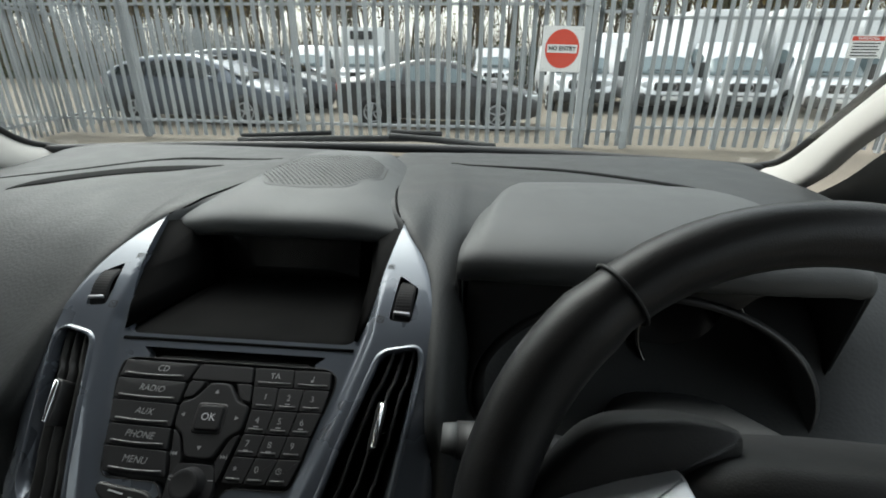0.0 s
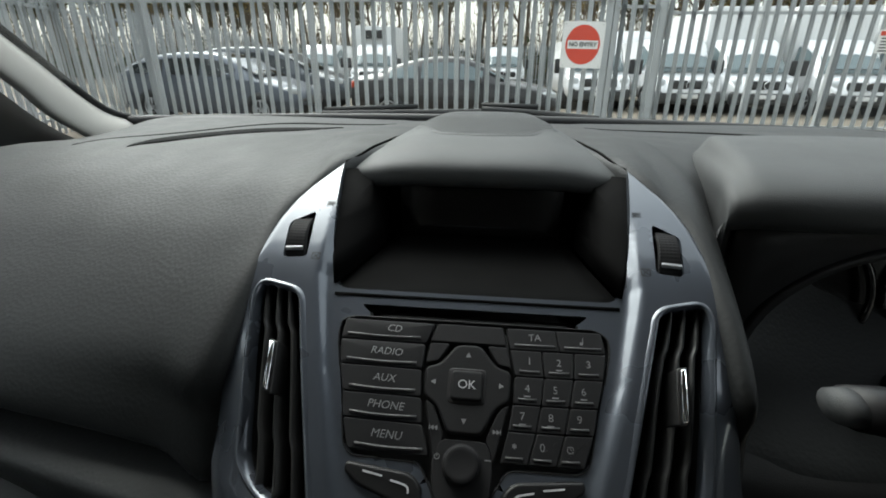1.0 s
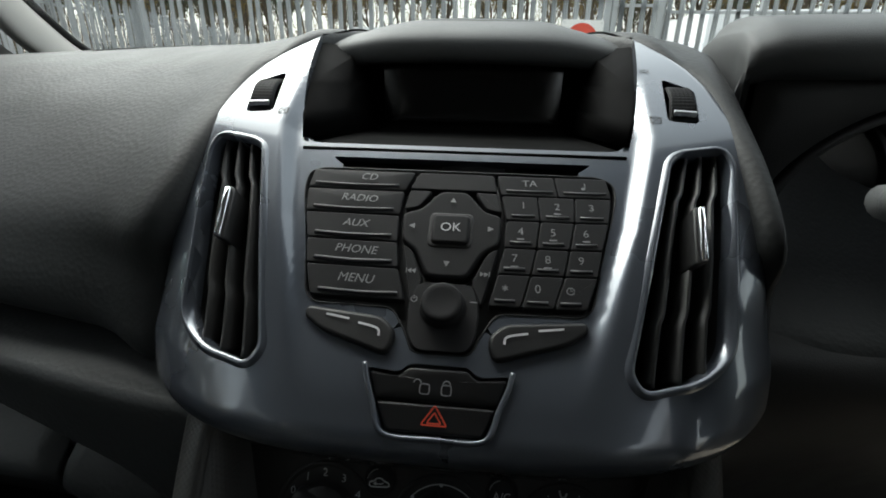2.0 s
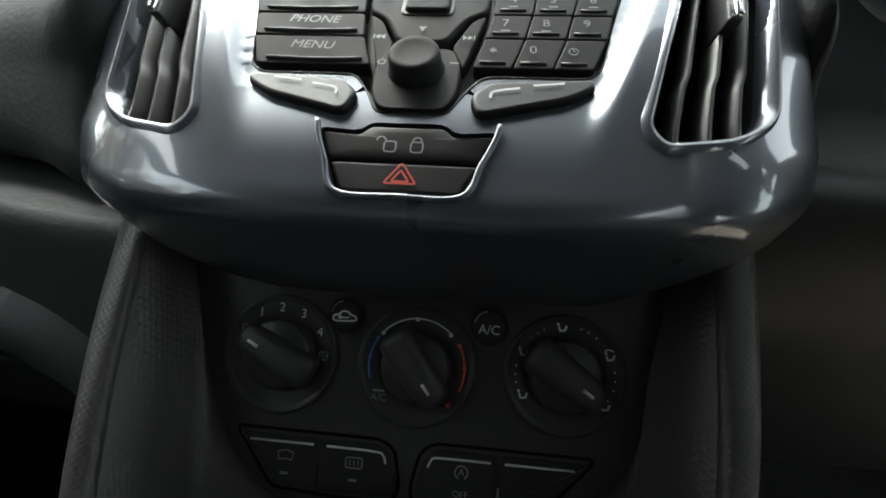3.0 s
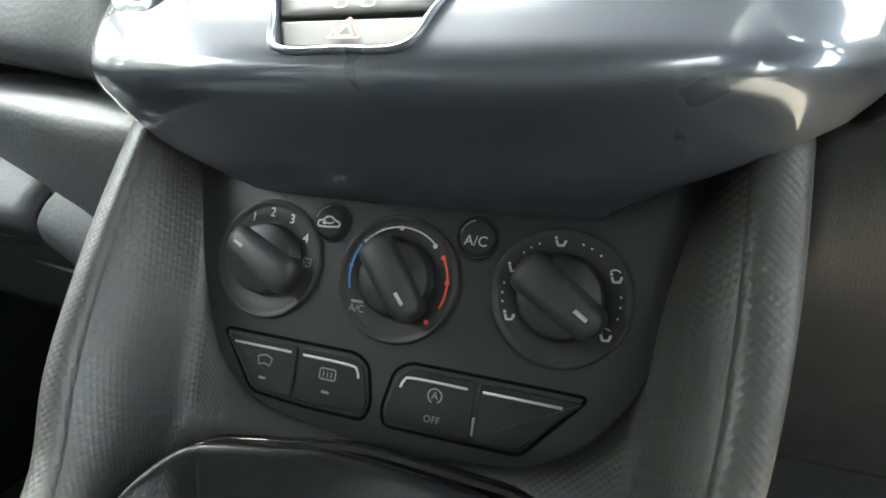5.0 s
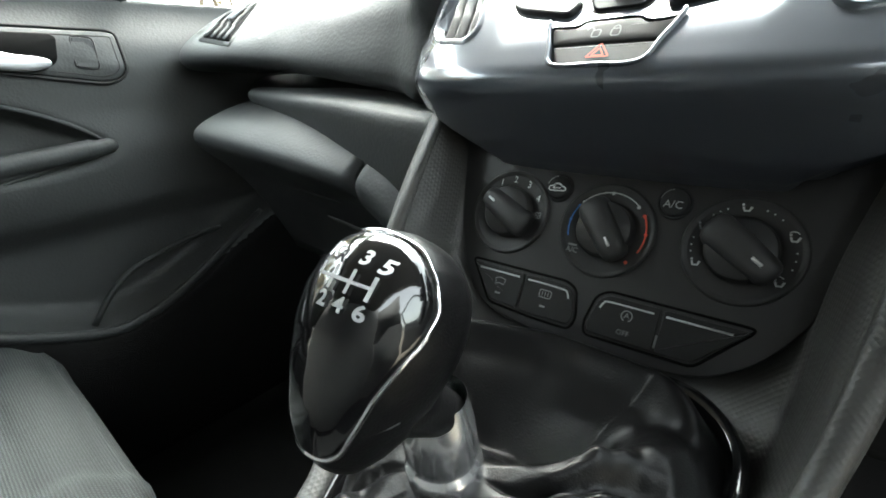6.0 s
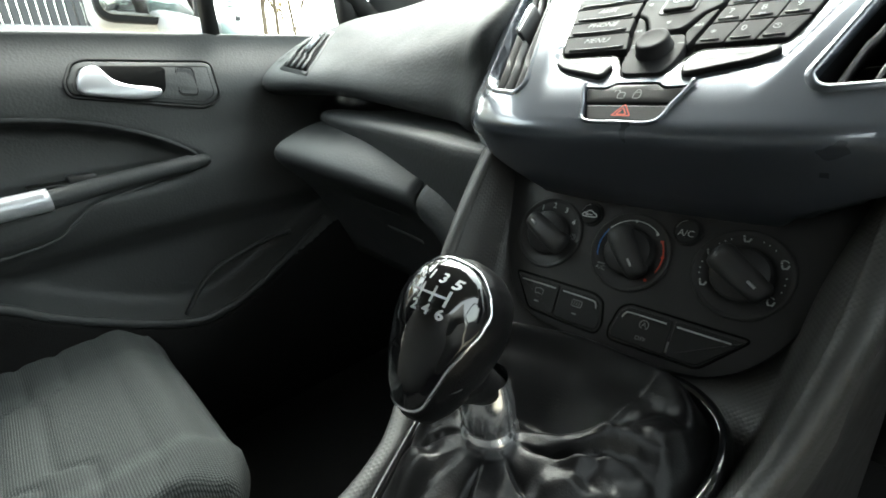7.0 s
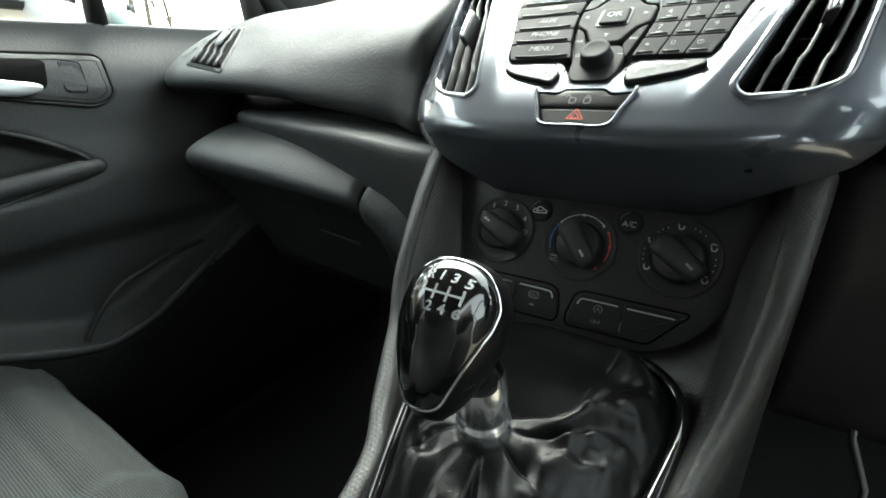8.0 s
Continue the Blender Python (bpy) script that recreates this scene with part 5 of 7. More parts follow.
# side rails of the console: stations (floor y, floor z, floor half width, ridge inner xyz, ridge outer xyz), the two sides apart
RAILS = {
    -1: (((-0.128, -0.030, 1.056), (-0.126, -0.059, 1.020), (-0.123, -0.083, 0.990), (-0.118, -0.106, 0.960), (-0.108, -0.126, 0.936), (-0.096, -0.147, 0.922), (-0.077, -0.185, 0.903), (-0.056, -0.224, 0.891), (-0.044, -0.300, 0.880), (-0.040, -0.420, 0.875)),
         ((-0.147, -0.022, 1.056), (-0.142, -0.057, 1.020), (-0.136, -0.085, 0.990), (-0.129, -0.111, 0.960), (-0.119, -0.132, 0.931), (-0.108, -0.155, 0.917), (-0.092, -0.185, 0.903), (-0.069, -0.226, 0.890), (-0.056, -0.300, 0.880), (-0.052, -0.420, 0.875))),
    1: (((0.128, -0.030, 1.056), (0.126, -0.059, 1.020), (0.123, -0.083, 0.990), (0.118, -0.106, 0.960), (0.113, -0.123, 0.937), (0.107, -0.147, 0.922), (0.099, -0.185, 0.903), (0.091, -0.224, 0.891), (0.086, -0.300, 0.880), (0.083, -0.420, 0.875)),
        ((0.147, -0.022, 1.056), (0.142, -0.057, 1.020), (0.136, -0.085, 0.990), (0.129, -0.108, 0.958), (0.122, -0.127, 0.935), (0.114, -0.152, 0.918), (0.107, -0.187, 0.902), (0.102, -0.226, 0.890), (0.097, -0.300, 0.880), (0.094, -0.420, 0.875))),
}
FLOOR_LINE = ((0.0070, 1.0555, 0.1225), (-0.0245, 1.0005, 0.108), (-0.0420, 0.9685, 0.104), (-0.0590, 0.9365, 0.103), (-0.0760, 0.9120, 0.100), (-0.125, 0.9020, 0.092), (-0.185, 0.888, 0.074), (-0.224, 0.878, 0.055), (-0.300, 0.868, 0.045), (-0.420, 0.860, 0.042))


def build_console():
    t = thing("center_console", "dark grained center console running down to the floor", "console")
    n = 5
    ridge = {side: [catmull(line, n) for line in RAILS[side]] for side in (-1, 1)}
    floor_line = catmull(FLOOR_LINE, n)
    rows = []
    for k, (fy, fz, half) in enumerate(floor_line):
        row = []
        for side in (-1, 1):
            inner, outer = ridge[side][0][k], ridge[side][1][k]
            edge = np.array([side * min(half, abs(inner[0]) - 0.004), fy, fz])
            wall = [outer + np.array([side * 0.002, 0.03, -0.06]), outer + np.array([side * 0.001, 0.002, -0.004]), outer, 0.5 * (outer + inner) + np.array([0, -0.0015, 0.0025]), inner,
                    inner * 0.62 + edge * 0.38 + np.array([-side * 0.001, 0, 0]), inner * 0.25 + edge * 0.75 + np.array([side * 0.001, 0.0, -0.001]), edge]
            row += wall if side < 0 else [np.array([0, fy, fz])] + wall[::-1]
        rows.append(row)
    part("tray", sheet(rows), MESHTEX, t)
    for side in (-1, 1):
        inner, outer = ridge[side]
        up = np.array([0, -0.0008, 0.0012])
        strip = []
        for i, o in zip(inner, outer):
            mid = 0.5 * (i + o)
            strip.append([o + np.array([side * 0.0022, 0.012, -0.022]), o + np.array([side * 0.0022, 0.003, -0.005]), o * 1.0 + up, 0.3 * i + 0.7 * o + np.array([0, -0.0022, 0.0034]), 0.7 * i + 0.3 * o + np.array([0, -0.0022, 0.0034]), i + up,
                          i + np.array([-side * 0.0004, 0.004, -0.007])])
        part("side_rail", sheet([catmull(r, 2) for r in strip]), MESHTEX, t, "raised side rail with a fine mesh grain")
        cheek = [[o + np.array([side * 0.001, 0.006, -0.010]), o + np.array([side * 0.006, 0.05, -0.06]), np.array([o[0] + side * 0.010, o[1] + 0.16, 0.5 * (o[2] + 0.5)]), np.array([o[0] + side * 0.012, o[1] + 0.24, 0.495])] for o in outer]
        solid(part("side_panel", sheet(cheek), PANEL, t, "black smooth console side"), 0.004)
    return t


build_console()


def mid_of(pts):
    return np.mean(pts, axis=0)


def build_gear():
    # gaiter: from its frame on the console up to the collar
    t = thing("gear_gaiter", "creased black leather gear gaiter in a glossy frame", "gear gaiter")
    level = lambda y: 0.925 + 0.27 * (y + 0.10)
    outline = rounded([(-0.080, -0.122), (-0.068, -0.098), (0.0, -0.084), (0.070, -0.086), (0.090, -0.102), (0.095, -0.130), (0.090, -0.170), (0.078, -0.240), (0.045, -0.310), (-0.010, -0.310), (-0.042, -0.240), (-0.058, -0.195), (-0.072, -0.150)], 0.016, 6)
    rows = [[(x, y, level(y) + d) for x, y in inset(outline, k)] for k, d in ((-0.0085, -0.006), (-0.0075, 0.001), (-0.0045, 0.0045), (-0.001, 0.0045), (0.0015, 0.001), (0.003, -0.006))]
    part("gaiter_frame", sheet(rows, close_u=True), GLOSS, t, "glossy black frame")
    base = np.array([(x, y, level(y) - 0.001) for x, y in inset(outline, 0.001)])
    base = catmull(np.vstack([base, base[:1]]), 3)[:-1]
    top_c, axis = np.array([0.0060, -0.1975, 0.9330]), np.array([0.02, -0.12, 0.99])
    axis /= np.linalg.norm(axis)
    ex = np.cross(axis, [0, 0, 1.0]); ex /= np.linalg.norm(ex)
    ex = -ex if ex[0] < 0 else ex
    ey = np.cross(axis, ex)
    ey = -ey if ey[1] < 0 else ey
    # folds: direction in degrees round the collar, height, softness on either side, waviness
    folds = ((41, 0.019, 30, 6, 9), (2, 0.013, 17, 13, 8), (-42, 0.016, 18, 10, 10), (-88, 0.014, 16, 14, 9), (-132, 0.015, 12, 20, 8), (178, 0.013, 14, 12, 9))
    creases = ((24, 3.5, 0.008), (-20, 4.0, 0.008), (-66, 4.0, 0.009), (-110, 4.5, 0.008), (-156, 4.0, 0.009), (157, 4.0, 0.008))
    turn = lambda a, b: (a - b + 180) % 360 - 180
    rows = []
    for u in np.linspace(0, 1, 72):
        row = []
        r = 1 - u
        for b in base:
            th = math.degrees(math.atan2(b[1] - top_c[1], b[0] - top_c[0]))
            tip = top_c + 0.0146 * (math.cos(radians(th)) * ex + math.sin(radians(th)) * ey)
            p = b * (1 - u) + tip * u
            back = smooth(36, 60, th) * smooth(168, 146, th)
            lift = 0.005 * math.sin(math.pi * u) ** 0.7
            lift += back * (0.017 * math.exp(-((r - 0.86) / 0.085) ** 2) - 0.036 * math.exp(-((r - 0.36) / 0.22) ** 2))
            for at_, h, before, after, wave in folds:
                d = turn(th, at_ + wave * math.sin(7.5 * r + at_))
                lift += 0.75 * h * (1 - 0.85 * back) * math.exp(-(d / (after if d > 0 else before)) ** 2) * math.sin(math.pi * r) ** 0.9 * smooth(0.03, 0.45, r)
            for at_, w, h in creases:
                d = turn(th, at_ + 8 * math.sin(6 * r + 0.7 * at_))
                lift -= h * math.exp(-(d / w) ** 2) * math.sin(math.pi * u) * (1 - back)
            q = Vector((p[0] * 42, p[1] * 42, 3.0))
            lift += (0.006 * (0.35 - abs(noise.noise(q))) + 0.003 * noise.noise(q * 2.6)) * math.sin(math.pi * u) * (1 - 0.85 * back)
            pin = min(1.0, u / 0.05) * min(1.0, r / 0.05)
            row.append(p + np.array([0, 0, 1.0]) * lift * pin + (b - mid_of(base)) * 0.06 * math.sin(math.pi * u) * (1 - back))
        rows.append(row)
    part("leather", sheet(rows, close_u=True), LEATHER, t, "creased black leather")
    # lever: collar, shaft and knob
    g = thing("gear_lever", "six-speed gear knob in black leather with a glossy insert", "gear lever")
    ring = lambda c, r: [c + r * (math.cos(a) * ex + math.sin(a) * ey) for a in np.linspace(0, 2 * math.pi, 36, endpoint=False)]
    prof = ((-0.020, 0.0130), (-0.003, 0.0138), (0.000, 0.0150), (0.003, 0.0156), (0.008, 0.0157), (0.0105, 0.0150), (0.0118, 0.0138), (0.0130, 0.0135), (0.0145, 0.0143), (0.0190, 0.0146), (0.0300, 0.0140), (0.0330, 0.0134), (0.042, 0.0122))
    part("chrome_collar", sheet([ring(top_c + axis * h, r) for h, r in prof], close_u=True), COLLAR, g, "polished chrome collar")
    kc = np.array([0.0022, -0.2210, 1.0060])
    kv, kn = np.array([0, 0.55, 0.835]), np.array([0, -0.835, 0.55])
    kv /= np.linalg.norm(kv)
    kn -= kv * (kn @ kv)
    kn /= np.linalg.norm(kn)
    ka = np.array([1.0, 0, 0])
    HV = [-0.040, -0.034, -0.026, -0.014, 0.0, 0.010, 0.019, 0.026, 0.031, 0.0340, 0.0352]

    def half(v):
        return (np.interp(v, HV, [0.0072, 0.0122, 0.0168, 0.0215, 0.0250, 0.0256, 0.0242, 0.0205, 0.0152, 0.0086, 0.0015]),
                np.interp(v, HV, [0.0080, 0.0145, 0.0192, 0.0228, 0.0250, 0.0252, 0.0235, 0.0200, 0.0148, 0.0085, 0.0015]))

    def knob_at(a, v, d=0.0):
        w, dep = half(v)
        q = max(1 - (abs(a) / w) ** 2.3, 0.0) ** 0.5
        return kc + ka * a + kv * v + kn * (dep * q + d)

    rows = []
    for v in list(np.linspace(-0.040, 0.024, 30)) + list(np.linspace(0.0252, 0.0352, 12)):
        w, dep = half(v)
        row = []
        for q in np.linspace(0, 2 * math.pi, 48, endpoint=False):
            c, s = math.cos(q), math.sin(q)
            row.append(kc + kv * v + ka * w * np.sign(c) * abs(c) ** 0.87 + kn * dep * np.sign(s) * abs(s) ** 0.87)
        rows.append(row)
    part("knob", sheet(rows, close_u=True, caps=True), LEATHER, g, "leather-covered knob")
    bm = sheet([ring(np.array([0.0067, -0.2020, 0.9670]) * (1 - k) + (kc - kv * 0.016) * k, r) for k, r in ((0.0, 0.0118), (0.3, 0.0140), (0.6, 0.0165), (1.0, 0.0200))], close_u=True, caps=True)
    part("knob_neck", bm, LEATHER, g)
    tear = np.array([0.985, 0.83]) * catmull([(0.0, 0.0385), (0.0135, 0.0355), (0.0225, 0.0235), (0.0240, 0.0080), (0.0190, -0.0120), (0.0125, -0.0330), (0.0075, -0.0410), (0.0, -0.0430), (-0.0075, -0.0410), (-0.0125, -0.0330), (-0.0190, -0.0120), (-0.0240, 0.0080), (-0.0225, 0.0235), (-0.0135, 0.0355), (0.0, 0.0385)], 5)[:-1]
    rows = [[knob_at(a * k, -0.002 + (v + 0.002) * k, 0.0030 - 0.0015 * k) for a, v in tear] for k in (1.0, 0.97, 0.9, 0.8, 0.65, 0.5, 0.35, 0.2, 0.08)]
    rows = [[knob_at(a, v, -0.0015) for a, v in tear]] + rows
    ins = part("insert", sheet(rows, close_u=True, caps=True), GLOSS, g, "glossy black insert")
    bm = bmesh.new()
    tube(bm, [knob_at(a * 1.02, v * 1.01, 0.0008) for a, v in tear], 0.0010, 8, close=True)
    part("chrome_ring", bm, CHROME, g, "chrome ring round the insert")
    put = lambda x, s, d: knob_at(1.10 * x + 0.0050, s, d + 0.0030)
    for ch, x, s in (("R", -0.0082, 0.0225), ("1", -0.0030, 0.0228), ("3", 0.0026, 0.0226), ("5", 0.0082, 0.0218), ("2", -0.0036, 0.0086), ("4", 0.0020, 0.0084), ("6", 0.0076, 0.0080)):
        part("lettering", words(ch, 0.0060, x, s, put, 0.0006, bold=0.0002), WHITE, ins)
    bm = bmesh.new()
    ribbon(bm, [(x, 0.0152) for x in np.linspace(-0.0084, 0.0079, 10)], 0.0010, put, 0.0006)
    for x, a, b in ((-0.0084, 0.0152, 0.0186), (-0.0033, 0.0118, 0.0188), (0.0023, 0.0118, 0.0188), (0.0079, 0.0116, 0.0186)):
        ribbon(bm, [(x, a), (x, b)], 0.0010, put, 0.0007)
    part("gear_pattern", bm, WHITE, ins)


build_gear()


# ---- steering wheel ----
def build_wheel():
    t = thing("steering_wheel", "black leather steering wheel with silver spoke trim", "steering wheel", at=(0.38, -0.10, 1.18))
    a = radians(30)
    up, out = Vector((0, math.sin(a), math.cos(a))), Vector((0, -math.cos(a), math.sin(a)))
    X = Vector((1, 0, 0))
    at = lambda x, s, d: np.array(X * x + up * s + out * d)
    bm = bmesh.new()
    R = 0.172
    N = 96
    tube(bm, [X * (R * math.cos(q)) + up * (R * math.sin(q)) for q in np.linspace(0, 2 * math.pi, N, endpoint=False)], [0.0172 + 0.0018 * (math.sin(q) < 0.75) for q in np.linspace(0, 2 * math.pi, N, endpoint=False)], 18, close=True)
    part("rim", bm, RIM, t, "leather-wrapped rim")
    for q in (52, 128, 232, 308):
        bm = bmesh.new()
        c = X * (R * math.cos(radians(q))) + up * (R * math.sin(radians(q)))
        rad = (X * math.cos(radians(q)) + up * math.sin(radians(q)))
        tube(bm, [c + 0.0188 * (rad * math.cos(k) + out * math.sin(k)) for k in np.linspace(0, 2 * math.pi, 24, endpoint=False)], 0.0011, 6, close=True)
        part("rim_seam", bm, RUBBER, t)
    hub = [(-0.088, 0.050), (-0.060, 0.064), (0.0, 0.066), (0.060, 0.064), (0.088, 0.050), (0.085, -0.045), (0.0, -0.085), (-0.085, -0.045)]
    domed = lambda x, s, d: at(x, s, d + 0.024 * (1 - min(1, (x / 0.09) ** 2)) * (d > 0))
    part("airbag_cover", pad(rounded(hub, 0.022, 6), domed, -0.030, 0.022, 0.010, 0.008), WHEELPAD, t, "domed black airbag cover")
    for side in (-1, 1):
        sp = [(side * 0.05, 0.074), (side * 0.078, 0.078), (side * 0.110, 0.075), (side * 0.125, 0.068), (side * 0.138, 0.054), (side * 0.152, 0.036), (side * 0.168, 0.020), (side * 0.166, -0.035), (side * 0.075, -0.040)]
        part("spoke", pad(rounded(sp if side < 0 else sp[::-1], 0.008, 4), at, -0.014, 0.012, 0.006), WHEELPAD, t)
        tr = [(side * 0.146, 0.0345), (side * 0.133, 0.0405), (side * 0.110, 0.0485), (side * 0.083, 0.0555), (side * 0.086, 0.038), (side * 0.112, 0.030), (side * 0.135, 0.023)]
        part("spoke_trim", pad(rounded(tr if side > 0 else tr[::-1], 0.003, 4), lambda x, s, d: at(x, s, d + 3.0 * max(0.0555 - 0.30 * (abs(x) - 0.083) - s, 0)), 0.000, 0.0145, 0.002), SPOKE_SILVER, t, "silver spoke trim")
    sp = [(-0.045, -0.07), (0.045, -0.07), (0.030, -0.165), (-0.030, -0.165)]
    part("spoke", pad(rounded(sp, 0.01, 4), at, -0.014, 0.006, 0.006), WHEELPAD, t)
    # column behind it, with the indicator stalk
    c = thing("steering_column", "black plastic steering column shroud with a stalk", "steering column", at=(0.38, -0.02, 1.13))
    rows = []
    for k, w, h in ((-0.01, 0.045, 0.045), (0.0, 0.058, 0.055), (0.10, 0.066, 0.062), (0.20, 0.070, 0.062)):
        p = -out * k
        rows.append([tuple(p + X * (w * np.sign(math.cos(q)) * abs(math.cos(q)) ** 0.6) + up * (h * np.sign(math.sin(q)) * abs(math.sin(q)) ** 0.6)) for q in np.linspace(0, 2 * math.pi, 32, endpoint=False)])
    part("shroud", sheet(rows, close_u=True, caps=True), HARD, c)
    bm = bmesh.new()
    tube(bm, [(-0.055, 0.005, 0.035), (-0.10, 0.0, 0.043), (-0.14, -0.003, 0.050), (-0.172, -0.005, 0.055), (-0.190, -0.006, 0.057)], [0.009, 0.012, 0.0145, 0.0155, 0.0135], 14, flat=0.7)
    st = part("stalk", bm, KEYBLACK, c, "black indicator stalk")
    bm = bmesh.new()
    tube(bm, [(-0.188, -0.006, 0.057), (-0.199, -0.0065, 0.0580)], [0.0128, 0.0105], 14, flat=0.7)
    part("stalk_end", bm, DASH_TOP, st, "grey end cap")


build_wheel()


def build_pedal():
    t = thing("clutch_pedal", "slim steel pedal arm low in the dark driver footwell", "pedal")
    bm = bmesh.new()
    tube(bm, [(0.241, 0.200, 0.800), (0.239, 0.180, 0.744), (0.258, 0.165, 0.696), (0.256, 0.150, 0.636)], 0.0035, 8)
    part("pedal_arm", bm, RIDGE, t, "dull steel pedal arm")
    bm = bmesh.new()
    box(bm, (0.055, 0.012, 0.05), (0.256, 0.143, 0.621), Matrix.Rotation(radians(-25), 4, "X"), bevel=0.004)
    part("pedal_pad", bm, RUBBER, t, "black rubber pad")


build_pedal()


# ---- passenger door ----
def build_door(side, full):
    name = "passenger door" if side < 0 else "driver door"
    t = thing("car_door", "dark grained %s standing open with its window" % name if not full else "dark grained passenger door panel with a silver handle", "car door")
    ys = np.linspace(0.42, -0.95, 120)
    zs = np.concatenate([np.linspace(0.52, 1.16, 84), np.linspace(1.166, 1.200, 9)])

    def arc_top(y):
        return np.interp(y, [-0.9, -0.45, -0.33, -0.25, -0.18, -0.13, -0.10, -0.09], [1.06, 1.088, 1.088, 1.078, 1.056, 1.030, 1.008, 0.997])

    def arm_low(y):
        return np.interp(y, [-0.9, -0.40, -0.30, -0.20, -0.10, -0.085], [0.984, 0.985, 0.990, 0.994, 0.998, 0.998])

    def pocket(y):
        return np.interp(y, [-0.9, -0.45, -0.398, -0.348, -0.255, -0.178, -0.131, -0.077, 0.008, 0.12, 0.3], [0.93, 0.886, 0.861, 0.828, 0.780, 0.751, 0.753, 0.770, 0.815, 0.870, 0.950])

    rows = []
    for z in zs:
        row = []
        for y in ys:
            x = 0.700 + 0.052 * smooth(1.10, 1.205, z) ** 1.3 - 0.012 * smooth(1.06, 0.99, z)
            if full:
                f = smooth(0, 0.012, arc_top(y) - z) * smooth(0, 0.012, z - arm_low(y)) * smooth(0.0, 0.02, -0.088 - y)
                x += 0.050 * f
                arm = smooth(0.0, 0.02, arm_low(y) - z) * smooth(0.11, 0.02, arm_low(y) - z) * smooth(-0.06, -0.25, y)
                x -= 0.022 * arm
                x += 0.030 * smooth(0.0, 0.05, arm_low(y) - 0.07 - z) * smooth(0, 0.03, z - pocket(y))
                x -= 0.030 * smooth(0.012, -0.010, z - pocket(y))
                # footwell end falls back
                x += 0.03 * smooth(0.02, 0.30, y) * smooth(1.1, 0.95, z)
            row.append((side * x, y, z))
        rows.append(row)
    last = rows[-1]
    rows += [[(side * 0.760, y, z + 0.003) for x, y, z in last], [(side * 0.79, y, z + 0.002) for x, y, z in last], [(side * 0.80, y, 0.5) for x, y, z in last]]
    part("inner_panel", sheet(rows), DOOR if full else HARD, t)
    if full:
        pl = lambda y, z, d: np.array([-(0.700 + 0.052 * smooth(1.10, 1.205, z) ** 1.3) + d, y, z])
        bez = rounded([(-0.250, 1.116), (-0.080, 1.089), (-0.056, 1.100), (-0.053, 1.152), (-0.062, 1.156), (-0.222, 1.161), (-0.236, 1.156), (-0.252, 1.130)], 0.012, 6)
        part("handle_bezel", pad(bez, pl, -0.01, 0.0055, 0.003), DOOR, t, "grained handle surround")
        bm = bmesh.new()
        tube(bm, [pl(y, z, 0.0035) for y, z in inset(bez, -0.002)], 0.0022, 6, close=True)
        part("bezel_groove", bm, CAVITY, t)
        bm = bmesh.new()
        tube(bm, [pl(y, z, 0.0050) for y, z in inset(bez, 0.007)], 0.0010, 6, close=True)
        part("bezel_line", bm, CAVITY, t)
        # flush black pad stands in for the shaded hollow behind the handle
        rec = rounded([(-0.241, 1.121), (-0.150, 1.107), (-0.132, 1.115), (-0.122, 1.148), (-0.130, 1.152), (-0.218, 1.154), (-0.236, 1.145)], 0.010, 5)
        part("handle_recess_shade", pad(rec, pl, 0.0, 0.0065, 0.001), RECESS, t)
        grip = catmull([(-0.241, 1.122), (-0.237, 1.138), (-0.226, 1.151), (-0.213, 1.154), (-0.206, 1.148), (-0.198, 1.136), (-0.180, 1.127), (-0.150, 1.122), (-0.140, 1.117), (-0.146, 1.109), (-0.172, 1.106), (-0.215, 1.112), (-0.235, 1.116), (-0.241, 1.122)], 4)[:-1]
        part("door_handle", pad([tuple(q) for q in grip], pl, 0.006, 0.020, 0.0045, 0.001), SATIN, t, "satin silver pull handle")
        part("lock_blank", pad(rounded([(-0.113, 1.110), (-0.088, 1.107), (-0.083, 1.146), (-0.106, 1.149)], 0.006, 4), pl, 0.004, 0.0062, 0.0008), DASH, t)
        bm = bmesh.new()
        tube(bm, [pl(y, z, 0.0056) for y, z in rounded([(-0.114, 1.109), (-0.087, 1.106), (-0.082, 1.147), (-0.107, 1.150)], 0.006, 4)], 0.0009, 6, close=True)
        part("blank_outline", bm, CAVITY, t)
        # armrest bar with a silver length
        bm = bmesh.new()
        line = catmull([(-0.684, -0.096, 1.008), (-0.676, -0.16, 1.003), (-0.670, -0.24, 0.996), (-0.663, -0.31, 0.988), (-0.660, -0.42, 0.980), (-0.66, -0.6, 0.972)], 8)
        tube(bm, line, [0.006] + [0.0105] * 3 + [0.013] * (len(line) - 4), 12)
        part("armrest", bm, DOOR, t, "rounded grained armrest bar")
        low = catmull([(-0.686, -0.112, 0.999), (-0.676, -0.188, 0.985), (-0.668, -0.263, 0.970), (-0.664, -0.292, 0.952), (-0.662, -0.330, 0.930), (-0.662, -0.45, 0.915)], 8)
        top_line = catmull([(-0.684, -0.100, 1.004), (-0.672, -0.188, 0.995), (-0.664, -0.263, 0.986), (-0.660, -0.292, 0.982), (-0.658, -0.330, 0.978), (-0.658, -0.45, 0.970)], 8)
        part("armrest_face", sheet([[a, 0.5 * (a + b) + np.array([0.004, 0, 0]), b, b + np.array([-0.05, 0, -0.004])] for a, b in zip(top_line, low)]), DOOR, t)
        bm = bmesh.new()
        tube(bm, low, 0.0025, 8)
        part("armrest_edge", bm, DOOR, t)
        sw = bmesh.new()
        box(sw, (0.026, 0.034, 0.012), (-0.690, -0.268, 1.006), bevel=0.003)
        part("window_switch", sw, PANEL, t, "black window switch")
